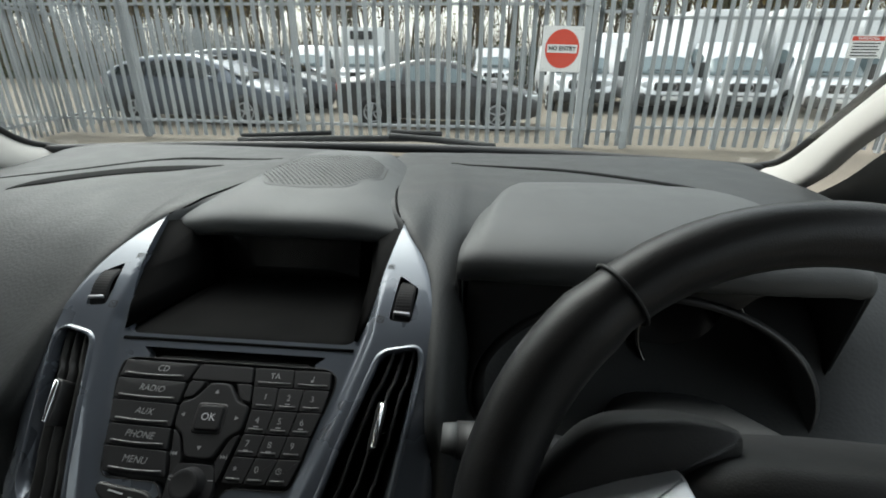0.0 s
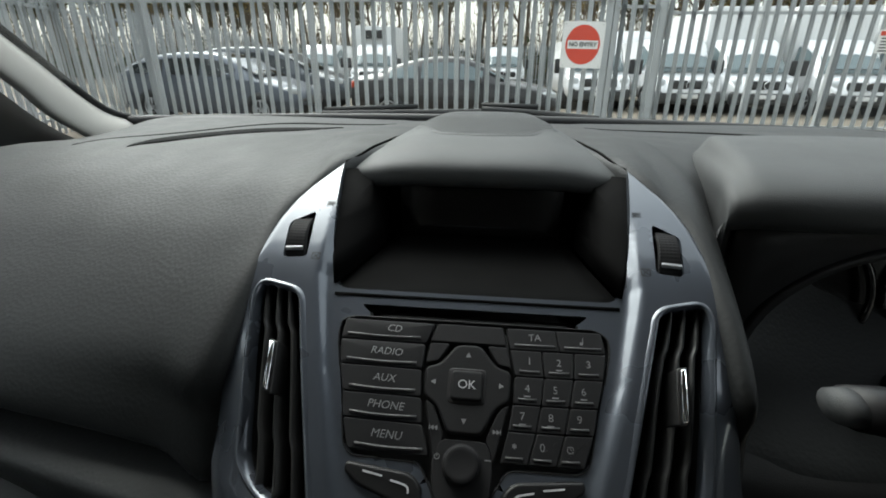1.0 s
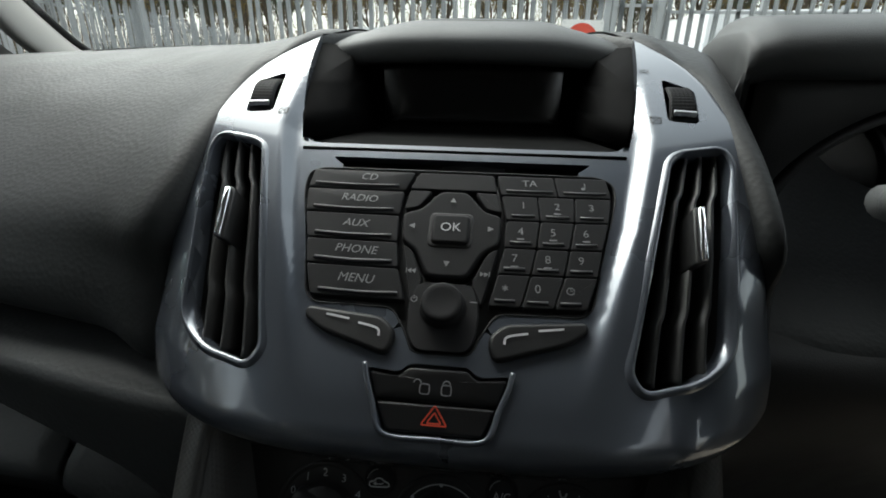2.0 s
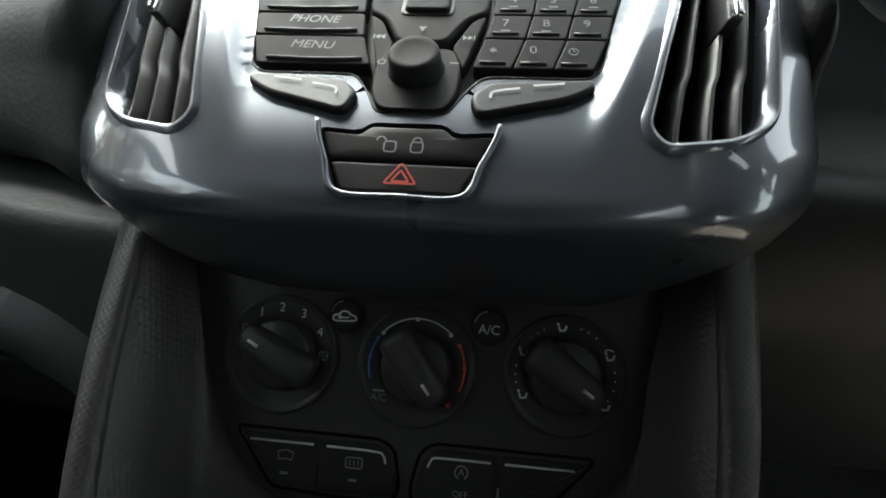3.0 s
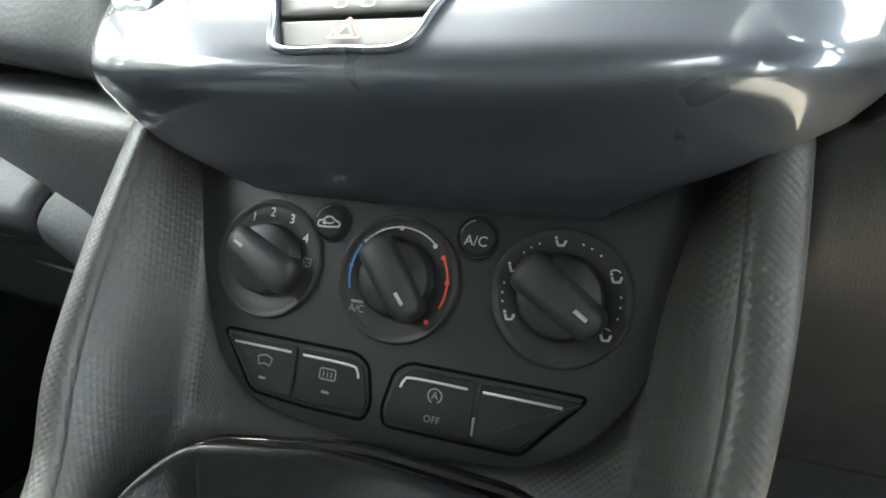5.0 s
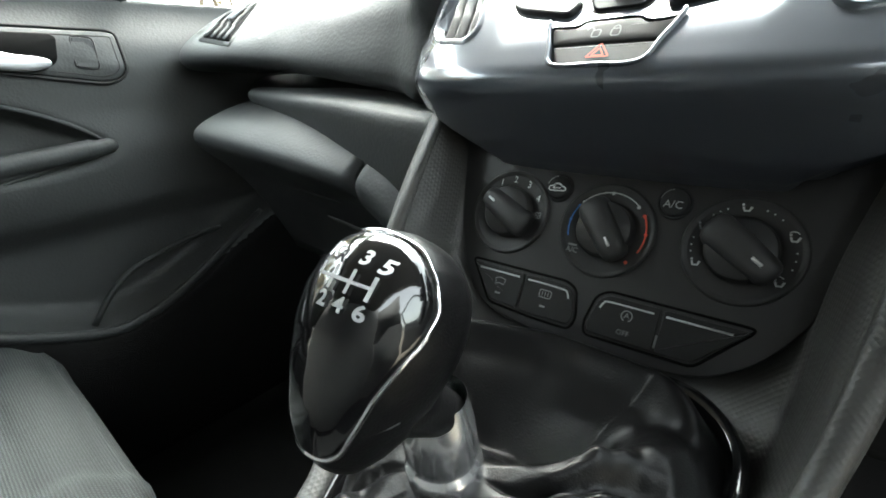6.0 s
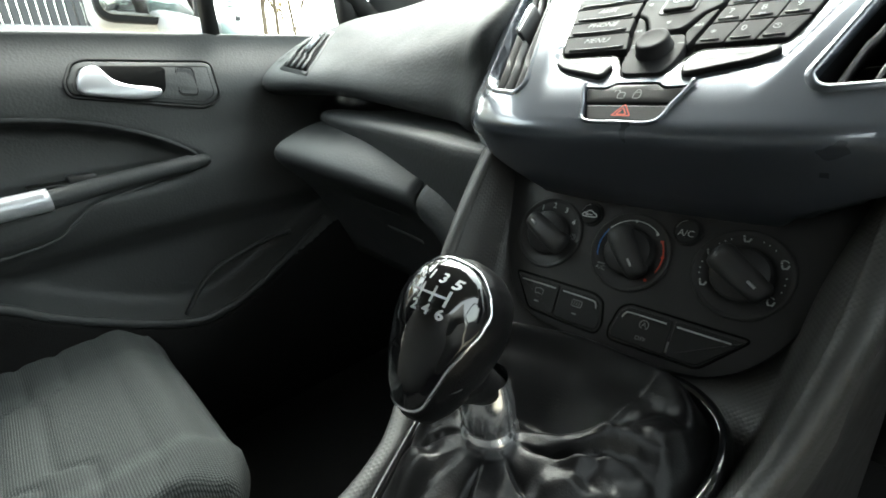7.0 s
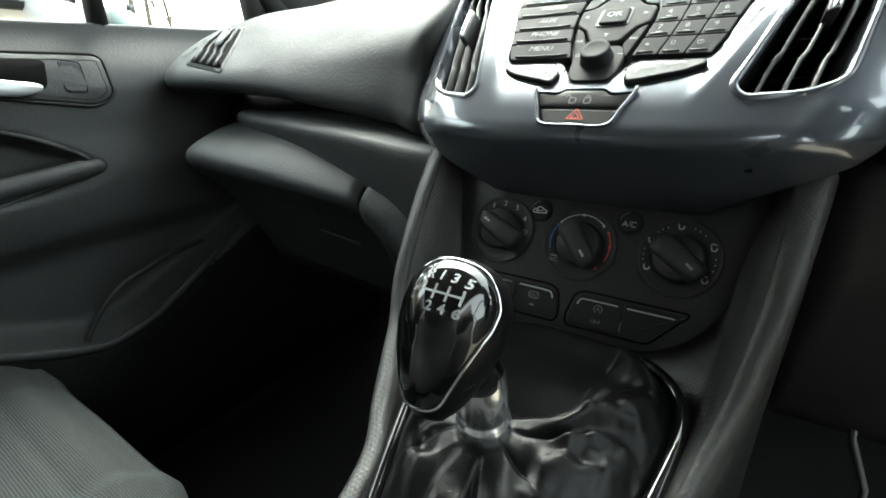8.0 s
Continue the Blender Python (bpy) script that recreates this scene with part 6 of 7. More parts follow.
        bm = bmesh.new()
        box(bm, (0.034, 0.19, 0.006), (-0.694, -0.235, 1.001), bevel=0.002)
        part("switch_plate", bm, KEYBLACK, t)
        bm = bmesh.new()
        tube(bm, catmull([(-0.655, -0.311, 0.990), (-0.652, -0.36, 0.987), (-0.652, -0.44, 0.983)], 6), 0.0150, 14)
        part("grab_trim", bm, SATIN, t, "satin silver grab trim")
        lip = catmull([(-0.662, -0.50, 0.910), (-0.660, -0.398, 0.861), (-0.657, -0.348, 0.828), (-0.656, -0.255, 0.780), (-0.657, -0.178, 0.752), (-0.659, -0.131, 0.754), (-0.663, -0.077, 0.771), (-0.672, 0.008, 0.815), (-0.69, 0.10, 0.860)], 8)
        bm = bmesh.new()
        tube(bm, lip, 0.0075, 10)
        part("pocket_lip", bm, DASH, t)
        # added black sheet: the shade on the lower door and footwell end
        below = [[(p[0] * (1 - k) - 0.648 * k, p[1], p[2] * (1 - u) + 0.53 * u - 0.004) for p in list(lip) + [np.array([-0.69, 0.22, 0.89]), np.array([-0.69, 0.41, 0.93])]] for u, k in ((0.0, 0.0), (0.03, 1.0), (0.3, 1.0), (1.0, 0.8))]
        bm = bmesh.new()
        tube(bm, catmull([(-0.668, -0.190, 0.765), (-0.670, -0.155, 0.807), (-0.672, -0.124, 0.828), (-0.674, -0.090, 0.838), (-0.678, -0.038, 0.850), (-0.684, 0.020, 0.853)], 6), 0.0045, 8)
        part("pocket_back_edge", bm, DASH, t)
        solid(part("door_shade_sheet", sheet(below), CARPET, t, "black sheet for the shade below the door pocket"), 0.004, 0)
        bm = bmesh.new()
        tube(bm, catmull([(-0.700 - 0.002, -0.60, 1.085), (-0.7, -0.45, 1.090), (-0.7, -0.33, 1.090), (-0.7, -0.25, 1.080), (-0.699, -0.18, 1.058), (-0.698, -0.13, 1.032), (-0.694, -0.095, 1.004)], 8), 0.0035, 8)
        part("recess_edge", bm, DASH, t)
    # window frame and pane
    bm = bmesh.new()
    tube(bm, [(side * 0.755, 0.36, 1.19), (side * 0.75, 0.20, 1.32), (side * 0.72, -0.05, 1.50), (side * 0.66, -0.25, 1.62), (side * 0.65, -0.93, 1.64)], 0.022, 8)
    tube(bm, [(side * 0.765, -0.92, 1.19), (side * 0.65, -0.93, 1.64)], 0.03, 8)
    part("window_frame", bm, RUBBER, t)
    bm = bmesh.new()
    tube(bm, [(side * 0.770, -0.022, 1.19), (side * 0.752, -0.026, 1.36), (side * 0.73, -0.05, 1.48)], 0.014, 8, flat=1.3)
    part("quarter_post", bm, RUBBER, t, "slim black divider post")
    ob = part("pane", sheet([[(side * 0.772, -0.02, 1.19), (side * 0.745, -0.03, 1.40), (side * 0.72, -0.06, 1.49), (side * 0.66, -0.25, 1.61)], [(side * 0.772, -0.92, 1.19), (side * 0.735, -0.92, 1.40), (side * 0.70, -0.92, 1.50), (side * 0.655, -0.92, 1.63)]]), GLASS, t)
    ob.visible_shadow = False
    ob = part("quarter_pane", sheet([[(side * 0.765, 0.36, 1.19), (side * 0.753, 0.22, 1.31), (side * 0.735, 0.05, 1.45)], [(side * 0.768, -0.02, 1.19), (side * 0.752, -0.02, 1.31), (side * 0.736, -0.03, 1.45)]]), GLASS, t)
    ob.visible_shadow = False
    bm = bmesh.new()
    tube(bm, [(side * 0.768, 0.262, 1.185), (side * 0.752, 0.235, 1.34)], 0.022, 8)
    part("frame_post", bm, RUBBER, t)
    ob = part("glass_label", sheet([[(side * 0.764, y, z) for y in (-0.004, 0.03, 0.058)] for z in (1.19, 1.25, 1.31)]), TINTGLASS, t, "pale teal etched label on the glass")
    ob.visible_shadow = False
    for k, (y0, y1, zz) in enumerate(((0.010, 0.045, 1.262), (0.012, 0.040, 1.254), (0.010, 0.044, 1.246), (0.022, 0.032, 1.228))):
        bm = bmesh.new()
        box(bm, (0.0008, y1 - y0, 0.003 if k < 3 else 0.009), (side * 0.7630, 0.5 * (y0 + y1), zz))
        part("label_bar", bm, GREYP, ob)
    return t


build_door(-1, True)
# the driver door stands half open on its front hinges
build_door(1, False).matrix_world = pose(0.80, 0.42, 0, rz=44) @ pose(-0.80, -0.42, 0)


# ---- passenger seat ----
def build_seat():
    t = thing("passenger_seat", "grey woven fabric passenger seat cushion with sewn panels", "car seat", at=(-0.50, -0.50, 0.45))

    def top(u, v):
        # u across -1..1, v 0 front .. 1 back
        x = -0.478 + u * (0.232 - 0.01 * v)
        z = 0.775 - 0.028 * (1 - smooth(0.0, 0.10, v)) ** 2 - 0.03 * v + 0.016 * smooth(0.50, 0.74, abs(u)) * (1 - 0.9 * smooth(0.90, 1.0, abs(u))) - 0.040 * smooth(0.86, 1.0, abs(u)) ** 2
        # sewn grooves: lines across the front that step back in the middle
        step = 0.06 * smooth(0.42, 0.32, abs(u))
        for at_, deep in ((0.12, 0.0025), (0.21 + step, 0.0045), (0.29 + step, 0.0045)):
            z -= deep * math.exp(-((v - at_) / 0.011) ** 2) * smooth(0.86, 0.76, abs(u))
        z -= 0.0035 * math.exp(-((abs(u) - 0.36) / 0.020) ** 2) * smooth(0.30, 0.38, v)
        y = -0.250 - 0.53 * v - 0.030 * (1 - smooth(0, 0.08, v)) * 0 - 0.030 * smooth(0.55, 1.0, abs(u)) ** 2 * (1 - v)
        z += 0.004 * noise.noise(Vector((x * 9, y * 9, 1.0)))
        return x, y, z

    us, vs = np.linspace(-1, 1, 161), np.linspace(0, 1, 110)
    rows = [[top(u, v) for u in us] for v in vs]
    f = rows[0]
    front = [[(x, y + 0.010, z - 0.020) for x, y, z in f], [(x, y + 0.012, z - 0.045) for x, y, z in f], [(x, y + 0.004, z - 0.066) for x, y, z in f], [(x, y - 0.02, z - 0.074) for x, y, z in f]]
    rows = front[::-1] + rows
    rows = [[(r[0][0] + 0.004, r[0][1], r[0][2] - 0.10)] + [tuple(p) for p in r] + [(r[-1][0] - 0.004, r[-1][1], r[-1][2] - 0.10)] for r in rows]
    rows = [[(x + 0.50, y + 0.50, z - 0.45) for x, y, z in r] for r in rows]
    part("cushion", sheet(rows), FABRIC, t, "grey woven cushion")
    bm = bmesh.new()
    tube(bm, [(p[0] + 0.50, p[1] + 0.008 + 0.50, p[2] - 0.046 - 0.45) for p in f[2:-2]], 0.004, 8)
    part("seam", bm, RUBBER, t)
    rows = []
    for dy, z in ((0.0, 0.700), (0.012, 0.685), (0.014, 0.66), (0.005, 0.63), (-0.05, 0.60)):
        rows.append([(-0.478 + u * 0.225 + 0.5, -0.262 - 0.03 * smooth(0.5, 1, abs(u)) ** 2 + dy + 0.5, z - 0.45) for u in np.linspace(-1, 1, 50)])
    part("front_valance", sheet(rows), FABRIC, t)
    bm = bmesh.new()
    box(bm, (0.43, 0.46, 0.16), (0.022, -0.03, 0.09), bevel=0.02)
    part("seat_base", bm, HARD, t)


build_seat()


# ---- body shell round the cabin ----
def build_shell():
    s = lambda n, bm, mat, lab="": tagged(mesh_ob(n, bm, mat), lab, n.replace("_", " "), kind="structure")
    bm = bmesh.new()
    box(bm, (1.62, 1.86, 0.50), (0, -0.14, 0.25))
    s("floor", bm, CARPET, "black carpeted car floor")
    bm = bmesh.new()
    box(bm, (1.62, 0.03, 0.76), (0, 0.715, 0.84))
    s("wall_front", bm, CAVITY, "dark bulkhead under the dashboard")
    # unseen closing wall, added grey to brighten the rear-facing panels
    bm = bmesh.new()
    box(bm, (1.60, 0.03, 1.3), (0, -1.05, 1.12))
    s("wall_rear", bm, BULKHEAD, "unseen grey rear wall that bounces light forward")
    bm = bmesh.new()
    box(bm, (0.03, 0.25, 0.66), (0.83, 0.55, 0.83))
    box(bm, (0.03, 0.58, 0.66), (0.83, -0.76, 0.83))
    # upper box added to block light through the rear of the driver window
    box(bm, (0.03, 0.58, 0.50), (0.83, -0.76, 1.41))
    s("wall_right", bm, BULKHEAD, "unseen grey driver side wall that blocks window light")
    bm = bmesh.new()
    # added box cuts the light from the passenger window's rear part
    box(bm, (0.03, 0.44, 0.50), (-0.785, -0.83, 1.45))
    box(bm, (0.03, 0.34, 0.70), (-0.795, 0.56, 0.84))
    s("wall_left", bm, BULKHEAD, "unseen grey passenger side wall that blocks window light")
    # out of view; front row reaches forward to keep overhead sky off the fascia
    roof = sheet([[(x, y, 1.70 - 0.05 * (x / 0.7) ** 2 - k) for x in np.linspace(-0.66, 0.66, 14)] for y, k in ((0.10, 0.145), (0.02, 0.10), (-0.08, 0.055), (-0.3, 0.02), (-0.7, 0.0), (-1.05, 0.0))])
    ob = s("ceiling", roof, HEADLINER, "beige cloth headliner")
    solid(ob, 0.03, 1)
    # windscreen
    rows = []
    for v in np.linspace(0, 1, 10):
        rows.append([(x * (0.80 - 0.12 * v), 0.80 - 0.86 * v - 0.12 * x * x + 0.02 * v, 1.215 + 0.42 * v) for x in np.linspace(-1, 1, 14)])
    ob = s("window_1", sheet(rows), GLASS, "clear windscreen")
    ob.visible_shadow = False
    # cowl seal at the glass foot
    bm = bmesh.new()
    tube(bm, [(x * 0.72, 0.735 - 0.10 * x * x, 1.236 - 0.006 * x * x) for x in np.linspace(-1, 1, 30)], 0.010, 8)
    s("trim", bm, RUBBER, "black windscreen seal")
    for side in (-1, 1):
        t = thing("windscreen_pillar", "beige windscreen pillar trim beside a black seal", "pillar", "windscreen pillars")
        upper = catmull([(side * 0.740, 0.735, 1.212), (side * 0.741, 0.65, 1.232), (side * 0.740, 0.575, 1.262), (side * 0.736, 0.46, 1.354), (side * 0.716, 0.32, 1.452), (side * 0.682, 0.15, 1.540), (side * 0.632, -0.03, 1.630)], 6)
        lower = catmull([(side * 0.704, 0.550, 1.192), (side * 0.705, 0.505, 1.222), (side * 0.705, 0.450, 1.262), (side * 0.702, 0.395, 1.316), (side * 0.686, 0.26, 1.410), (side * 0.656, 0.10, 1.495), (side * 0.612, -0.05, 1.588)], 6)
        upper, lower = [[p - np.array([side * 0.034, 0, 0]) for p in line] for line in (upper, lower)]
        rows = [[u + np.array([side * 0.03, 0.02, 0.0]), u, 0.72 * u + 0.28 * v + np.array([side * -0.012, -0.004, 0.0]), 0.35 * u + 0.65 * v + np.array([side * -0.014, -0.012, 0.0]), v, v + np.array([side * 0.03, 0.015, 0.0])] for u, v in zip(upper, lower)]
        part("trim_cover", sheet([catmull(r, 4) for r in rows], caps=False), PILLAR, t, "beige plastic trim")
        bm = bmesh.new()
        tube(bm, [u + np.array([side * -0.001, 0.006, 0.003]) for u in upper], 0.006, 8)
        part("seal", bm, RUBBER, t)
        # dark corner panel between the pillar and the door window
        foot = [(side * 0.742, 0.600, 1.150), (side * 0.744, 0.54, 1.17), (side * 0.746, 0.47, 1.18), (side * 0.748, 0.40, 1.19), (side * 0.746, 0.31, 1.25), (side * 0.738, 0.28, 1.32)]
        head = [(side * 0.740, 0.600, 1.178), (side * 0.743, 0.55, 1.208), (side * 0.744, 0.49, 1.250), (side * 0.743, 0.43, 1.306), (side * 0.738, 0.36, 1.352), (side * 0.730, 0.29, 1.398)]
        solid(part("corner_panel", sheet([catmull(head, 3), catmull([(a[0] * 1.001 - side * 0.004, (a[1] + b[1]) / 2, (a[2] + b[2]) / 2) for a, b in zip(foot, head)], 3), catmull(foot, 3)]), HARD, t, "dark grained corner panel"), 0.004, 0)


build_shell()


# ---- outside: yard, fences, vehicles, trees ----
ASPHALT = mk("worn_yard_surface", (0.175, 0.15, 0.115), 0.9, vary=0.35, big=0.5, fine=60, bump=0.4, dist=0.01)
GALV = mk("galvanised_steel", (0.40, 0.42, 0.43), 0.55, metal=0.1, vary=0.18, big=2.5, fine=200, bump=0.05)
SIGNW = mk("sign_white", (0.78, 0.78, 0.77), 0.4, vary=0.04)
SIGNR = mk("sign_red", (0.62, 0.06, 0.03), 0.4, vary=0.05)
SIGNK = mk("sign_black", (0.02, 0.02, 0.02), 0.5)
GREYBLUE = mk("grey_blue_car_paint", (0.085, 0.10, 0.125), 0.35, metal=0.3, vary=0.05, coat=0.35)
DARKBLUE = mk("dark_grey_car_paint", (0.05, 0.058, 0.068), 0.35, metal=0.3, vary=0.05, coat=0.35)
BLACKCAR = mk("black_car_paint", (0.022, 0.021, 0.022), 0.3, vary=0.08, coat=0.35)
CARGLASS = mk("dark_car_glass", (0.012, 0.016, 0.018), 0.12, vary=0.05)
PALEGLASS = mk("pale_car_glass", (0.16, 0.20, 0.21), 0.10, vary=0.05)
LAMP = mk("clear_headlamp", (0.55, 0.57, 0.58), 0.12, vary=0.1)
TAIL = mk("red_tail_lamp", (0.45, 0.05, 0.02), 0.2, vary=0.1)
ALLOY = mk("alloy_rim", (0.45, 0.46, 0.47), 0.35, metal=0.8, vary=0.05)
TYRE = mk("tyre_rubber", (0.02, 0.02, 0.02), 0.85, vary=0.2)
BARK = mk("bark", (0.15, 0.12, 0.085), 0.9, vary=0.35, big=3, fine=30, bump=0.6, dist=0.02)
LEAF = mk("autumn_leaves", (0.36, 0.26, 0.08), 0.7, vary=0.4, big=1.5)
LEAFG = mk("green_leaves", (0.06, 0.08, 0.03), 0.7, vary=0.4, big=1.5)
BOXWHITE = mk("white_box_body", (0.72, 0.73, 0.73), 0.45, vary=0.05, big=1.0)

bm = bmesh.new()
n = 40
grid = [[bm.verts.new((math.copysign(abs(u) ** 3, u) * 900, math.copysign(abs(v) ** 3, v) * 900, 0.0)) for u in np.linspace(-1, 1, n)] for v in np.linspace(-1, 1, n)]
for i in range(n - 1):
    for j in range(n - 1):
        bm.faces.new((grid[i][j], grid[i][j + 1], grid[i + 1][j + 1], grid[i + 1][j]))
tagged(mesh_ob("ground", bm, ASPHALT), "worn grey-brown yard surface", "ground", kind="structure")


def pale_mesh(h, w=0.080):
    """One palisade pale: a W-section strip with a split pointed top."""
    bm = bmesh.new()
    prof = [(-0.5, 0.006), (-0.22, -0.010), (0.0, -0.004), (0.22, -0.010), (0.5, 0.006)]
    lo = [bm.verts.new((x * w, y, 0.06)) for x, y in prof]
    hi = [bm.verts.new((x * w, y, h - 0.14)) for x, y in prof]
    tip = [bm.verts.new((x * w * s, y, h - (0.0 if abs(x) > 0.1 and abs(x) < 0.4 else 0.05))) for (x, y), s in zip(prof, (0.75, 1, 1, 1, 0.75))]
    for a, b in ((lo, hi), (hi, tip)):
        for i in range(4):
            bm.faces.new((a[i], a[i + 1], b[i + 1], b[i]))
    bmesh.ops.solidify(bm, geom=bm.faces[:], thickness=0.003)
    me = bpy.data.meshes.new("pale")
    for f in bm.faces:
        f.smooth = False
    bm.to_mesh(me)
    bm.free()
    me.materials.append(GALV)
    return me


def fence(name, label, a, b, rails, h, pitch, posts, joined=False, w=0.080, group=""):
    """A palisade fence from a to b, with rails at the given heights and posts at the given distances."""
    a, b = Vector((*a, 0)), Vector((*b, 0))
    d = b - a
    L, turn = d.length, math.atan2(d.y, d.x)
    t = thing(name, label, "fence", group)
    t.matrix_world = Matrix.Translation(a) @ Matrix.Rotation(turn, 4, "Z")
    for z in rails:
        bm = bmesh.new()
        box(bm, (L, 0.045, 0.045), (L / 2, 0.035, z))
        part("rail", bm, GALV, t, smooth=False)
    for x, pw, ph in posts:
        bm = bmesh.new()
        box(bm, (pw, 0.09, ph), (x, 0.09, ph / 2), bevel=0.006, segs=1)
        part("post", bm, GALV, t, smooth=False)
    me = pale_mesh(h, w)
    rnd = random.Random(len(name) + int(L * 10))
    if joined:
        vs, fs = [], []
        base = [v.co.copy() for v in me.vertices]
        faces = [tuple(f.vertices) for f in me.polygons]
        for k in range(int(L / pitch)):
            o = len(vs)
            vs += [(c.x + pitch * (k + 0.5), c.y, c.z) for c in base]
            fs += [tuple(o + i for i in f) for f in faces]
        m2 = bpy.data.meshes.new("pales")
        m2.from_pydata(vs, [], fs)
        m2.materials.append(GALV)
        o = new("pales", m2)
        o.parent = t
        tagged(o, kind="stuff")
    else:
        for k in range(int(L / pitch)):
            o = new("pale", me)
            o.parent = t
            o.location = (pitch * (k + 0.5) + rnd.uniform(-0.006, 0.006), 0, rnd.uniform(-0.006, 0.006))
            o.rotation_euler = (rnd.uniform(-0.01, 0.01), rnd.uniform(-0.008, 0.008), 0)
    return t


FY = 8.25
fence("palisade_fence", "grey galvanised palisade fence with upright pales", (-11.5, FY + 0.1), (1.78, FY), (0.32, 2.27), 2.75, 0.176, ((5.2, 0.10, 2.6), (8.3, 0.10, 2.6), (13.25, 0.10, 2.7)))
fence("palisade_gate", "galvanised steel palisade gate between thick posts", (1.86, FY), (2.55, FY), (0.30, 2.16), 2.75, 0.172, ((0.0, 0.09, 2.75), (0.70, 0.09, 2.75)))
fence("palisade_gate", "galvanised sliding palisade gate with a flat top rail", (2.62, FY + 0.12), (9.5, FY + 0.25), (0.36, 2.085), 2.75, 0.178, ((0.02, 0.07, 2.7), (1.55, 0.09, 2.75), (2.75, 0.06, 2.2), (4.3, 0.06, 2.2), (6.8, 0.09, 2.75)))
fence("palisade_fence", "grey galvanised palisade side fence running back", (-7.35, 6.2), (-12.7, 25.5), (0.32, 2.15), 2.45, 0.17, ((0.1, 0.1, 2.4), (6.0, 0.1, 2.4), (12.0, 0.1, 2.4)))
fence("palisade_fence", "distant palisade fence in front of the trees", (-14.0, 27.5), (26.0, 30.0), (0.4, 1.9), 2.2, 0.16, (), joined=True, w=0.075)


def build_sign():
    t = thing("no_entry_sign", "white square sign with a red no entry disc", "sign", at=(1.36, FY - 0.06, 1.60))
    put = lambda x, s, d: np.array([x, -d, s])
    part("plate", pad(rounded([(-0.328, -0.345), (0.328, -0.345), (0.328, 0.345), (-0.328, 0.345)], 0.02, 4), put, -0.006, 0.0, 0.002), SIGNW, t, smooth=False)
    bm = bmesh.new()
    blob(bm, [(0.272 * math.cos(a), 0.005 + 0.295 * math.sin(a)) for a in np.linspace(0, 2 * math.pi, 64, endpoint=False)], put, 0.004)
    part("red_disc", bm, SIGNR, t)
    bm = bmesh.new()
    blob(bm, [(-0.240, -0.055), (0.240, -0.055), (0.240, 0.070), (-0.240, 0.070)], put, 0.008)
    part("white_bar", bm, SIGNW, t)
    part("lettering", words("NO ENTRY", 0.088, 0, 0.008, put, 0.012, bold=0.0035), SIGNK, t)
    for x in (-0.29, 0.29):
        for z in (-0.305, 0.305):
            bm = bmesh.new()
            blob(bm, arc(x, z, 0.010, 0, 324, 10), put, 0.005)
            part("bolt", bm, GALV, t)
    t.rotation_euler = (0, radians(1.0), 0)
    w = thing("warning_sign", "white warning notice with a red heading", "sign", at=(6.13, FY + 0.17, 1.68))
    part("plate", pad([(-0.26, -0.17), (0.26, -0.17), (0.26, 0.17), (-0.26, 0.17)], put, -0.006, 0.0, 0.002), SIGNW, w, smooth=False)
    bm = bmesh.new()
    blob(bm, [(-0.24, 0.085), (0.24, 0.085), (0.24, 0.150), (-0.24, 0.150)], put, 0.004)
    part("red_heading", bm, SIGNR, w)
    part("lettering", words("WARNING", 0.065, 0, 0.118, put, 0.008, bold=0.001), SIGNW, w)
    for k in range(5):
        bm = bmesh.new()
        blob(bm, [(-0.21, 0.055 - 0.045 * k), (0.20 - 0.03 * (k % 2), 0.055 - 0.045 * k), (0.20 - 0.03 * (k % 2), 0.037 - 0.045 * k), (-0.21, 0.037 - 0.045 * k)], put, 0.004)
        part("text_bar", bm, SIGNK, w)


build_sign()


def wheel_of(parent, x, y, r, w=0.2):
    bm = bmesh.new()
    side = 1 if y > 0 else -1
    prof = [(r * 0.66, -w / 2), (r * 0.92, -w / 2), (r, -w / 2 + 0.03), (r, w / 2 - 0.03), (r * 0.92, w / 2), (r * 0.66, w / 2)]
    wh = part("wheel", sheet([[(x + q * math.cos(a), y + v, r + q * math.sin(a)) for a in np.linspace(0, 2 * math.pi, 28, endpoint=False)] for q, v in prof], close_u=True, close_v=True), TYRE, parent)
    bm = bmesh.new()
    yo = y + side * (w / 2 - 0.02)
    for k in range(5):
        a = 2 * math.pi * k / 5 + 0.3
        tube(bm, [(x, yo, r), (x + 0.62 * r * math.cos(a), yo, r + 0.62 * r * math.sin(a))], [0.05, 0.03], 6, flat=0.5)
    tube(bm, [(x + 0.62 * r * math.cos(a), yo, r + 0.62 * r * math.sin(a)) for a in np.linspace(0, 2 * math.pi, 24, endpoint=False)], 0.022, 6, close=True)
    part("rim", bm, ALLOY, wh)


def ring(st):
    """Cross-section of a body: sill, flank, waist, roof."""
    x, lo, waist, roof, hw, rw = st
    pts = [(hw * 0.90, lo), (hw * 0.985, lo + 0.10), (hw, lo + 0.5 * (waist - lo)), (hw * 0.975, waist - 0.04), (hw * 0.955, waist), (rw * 1.0 + 0.03, roof - 0.06), (rw * 0.93, roof - 0.012), (rw * 0.5, roof), (0.0, roof + 0.008)]
    full = pts + [(-a, b) for a, b in pts[-2::-1]]
    return [(x, a, b) for a, b in full]


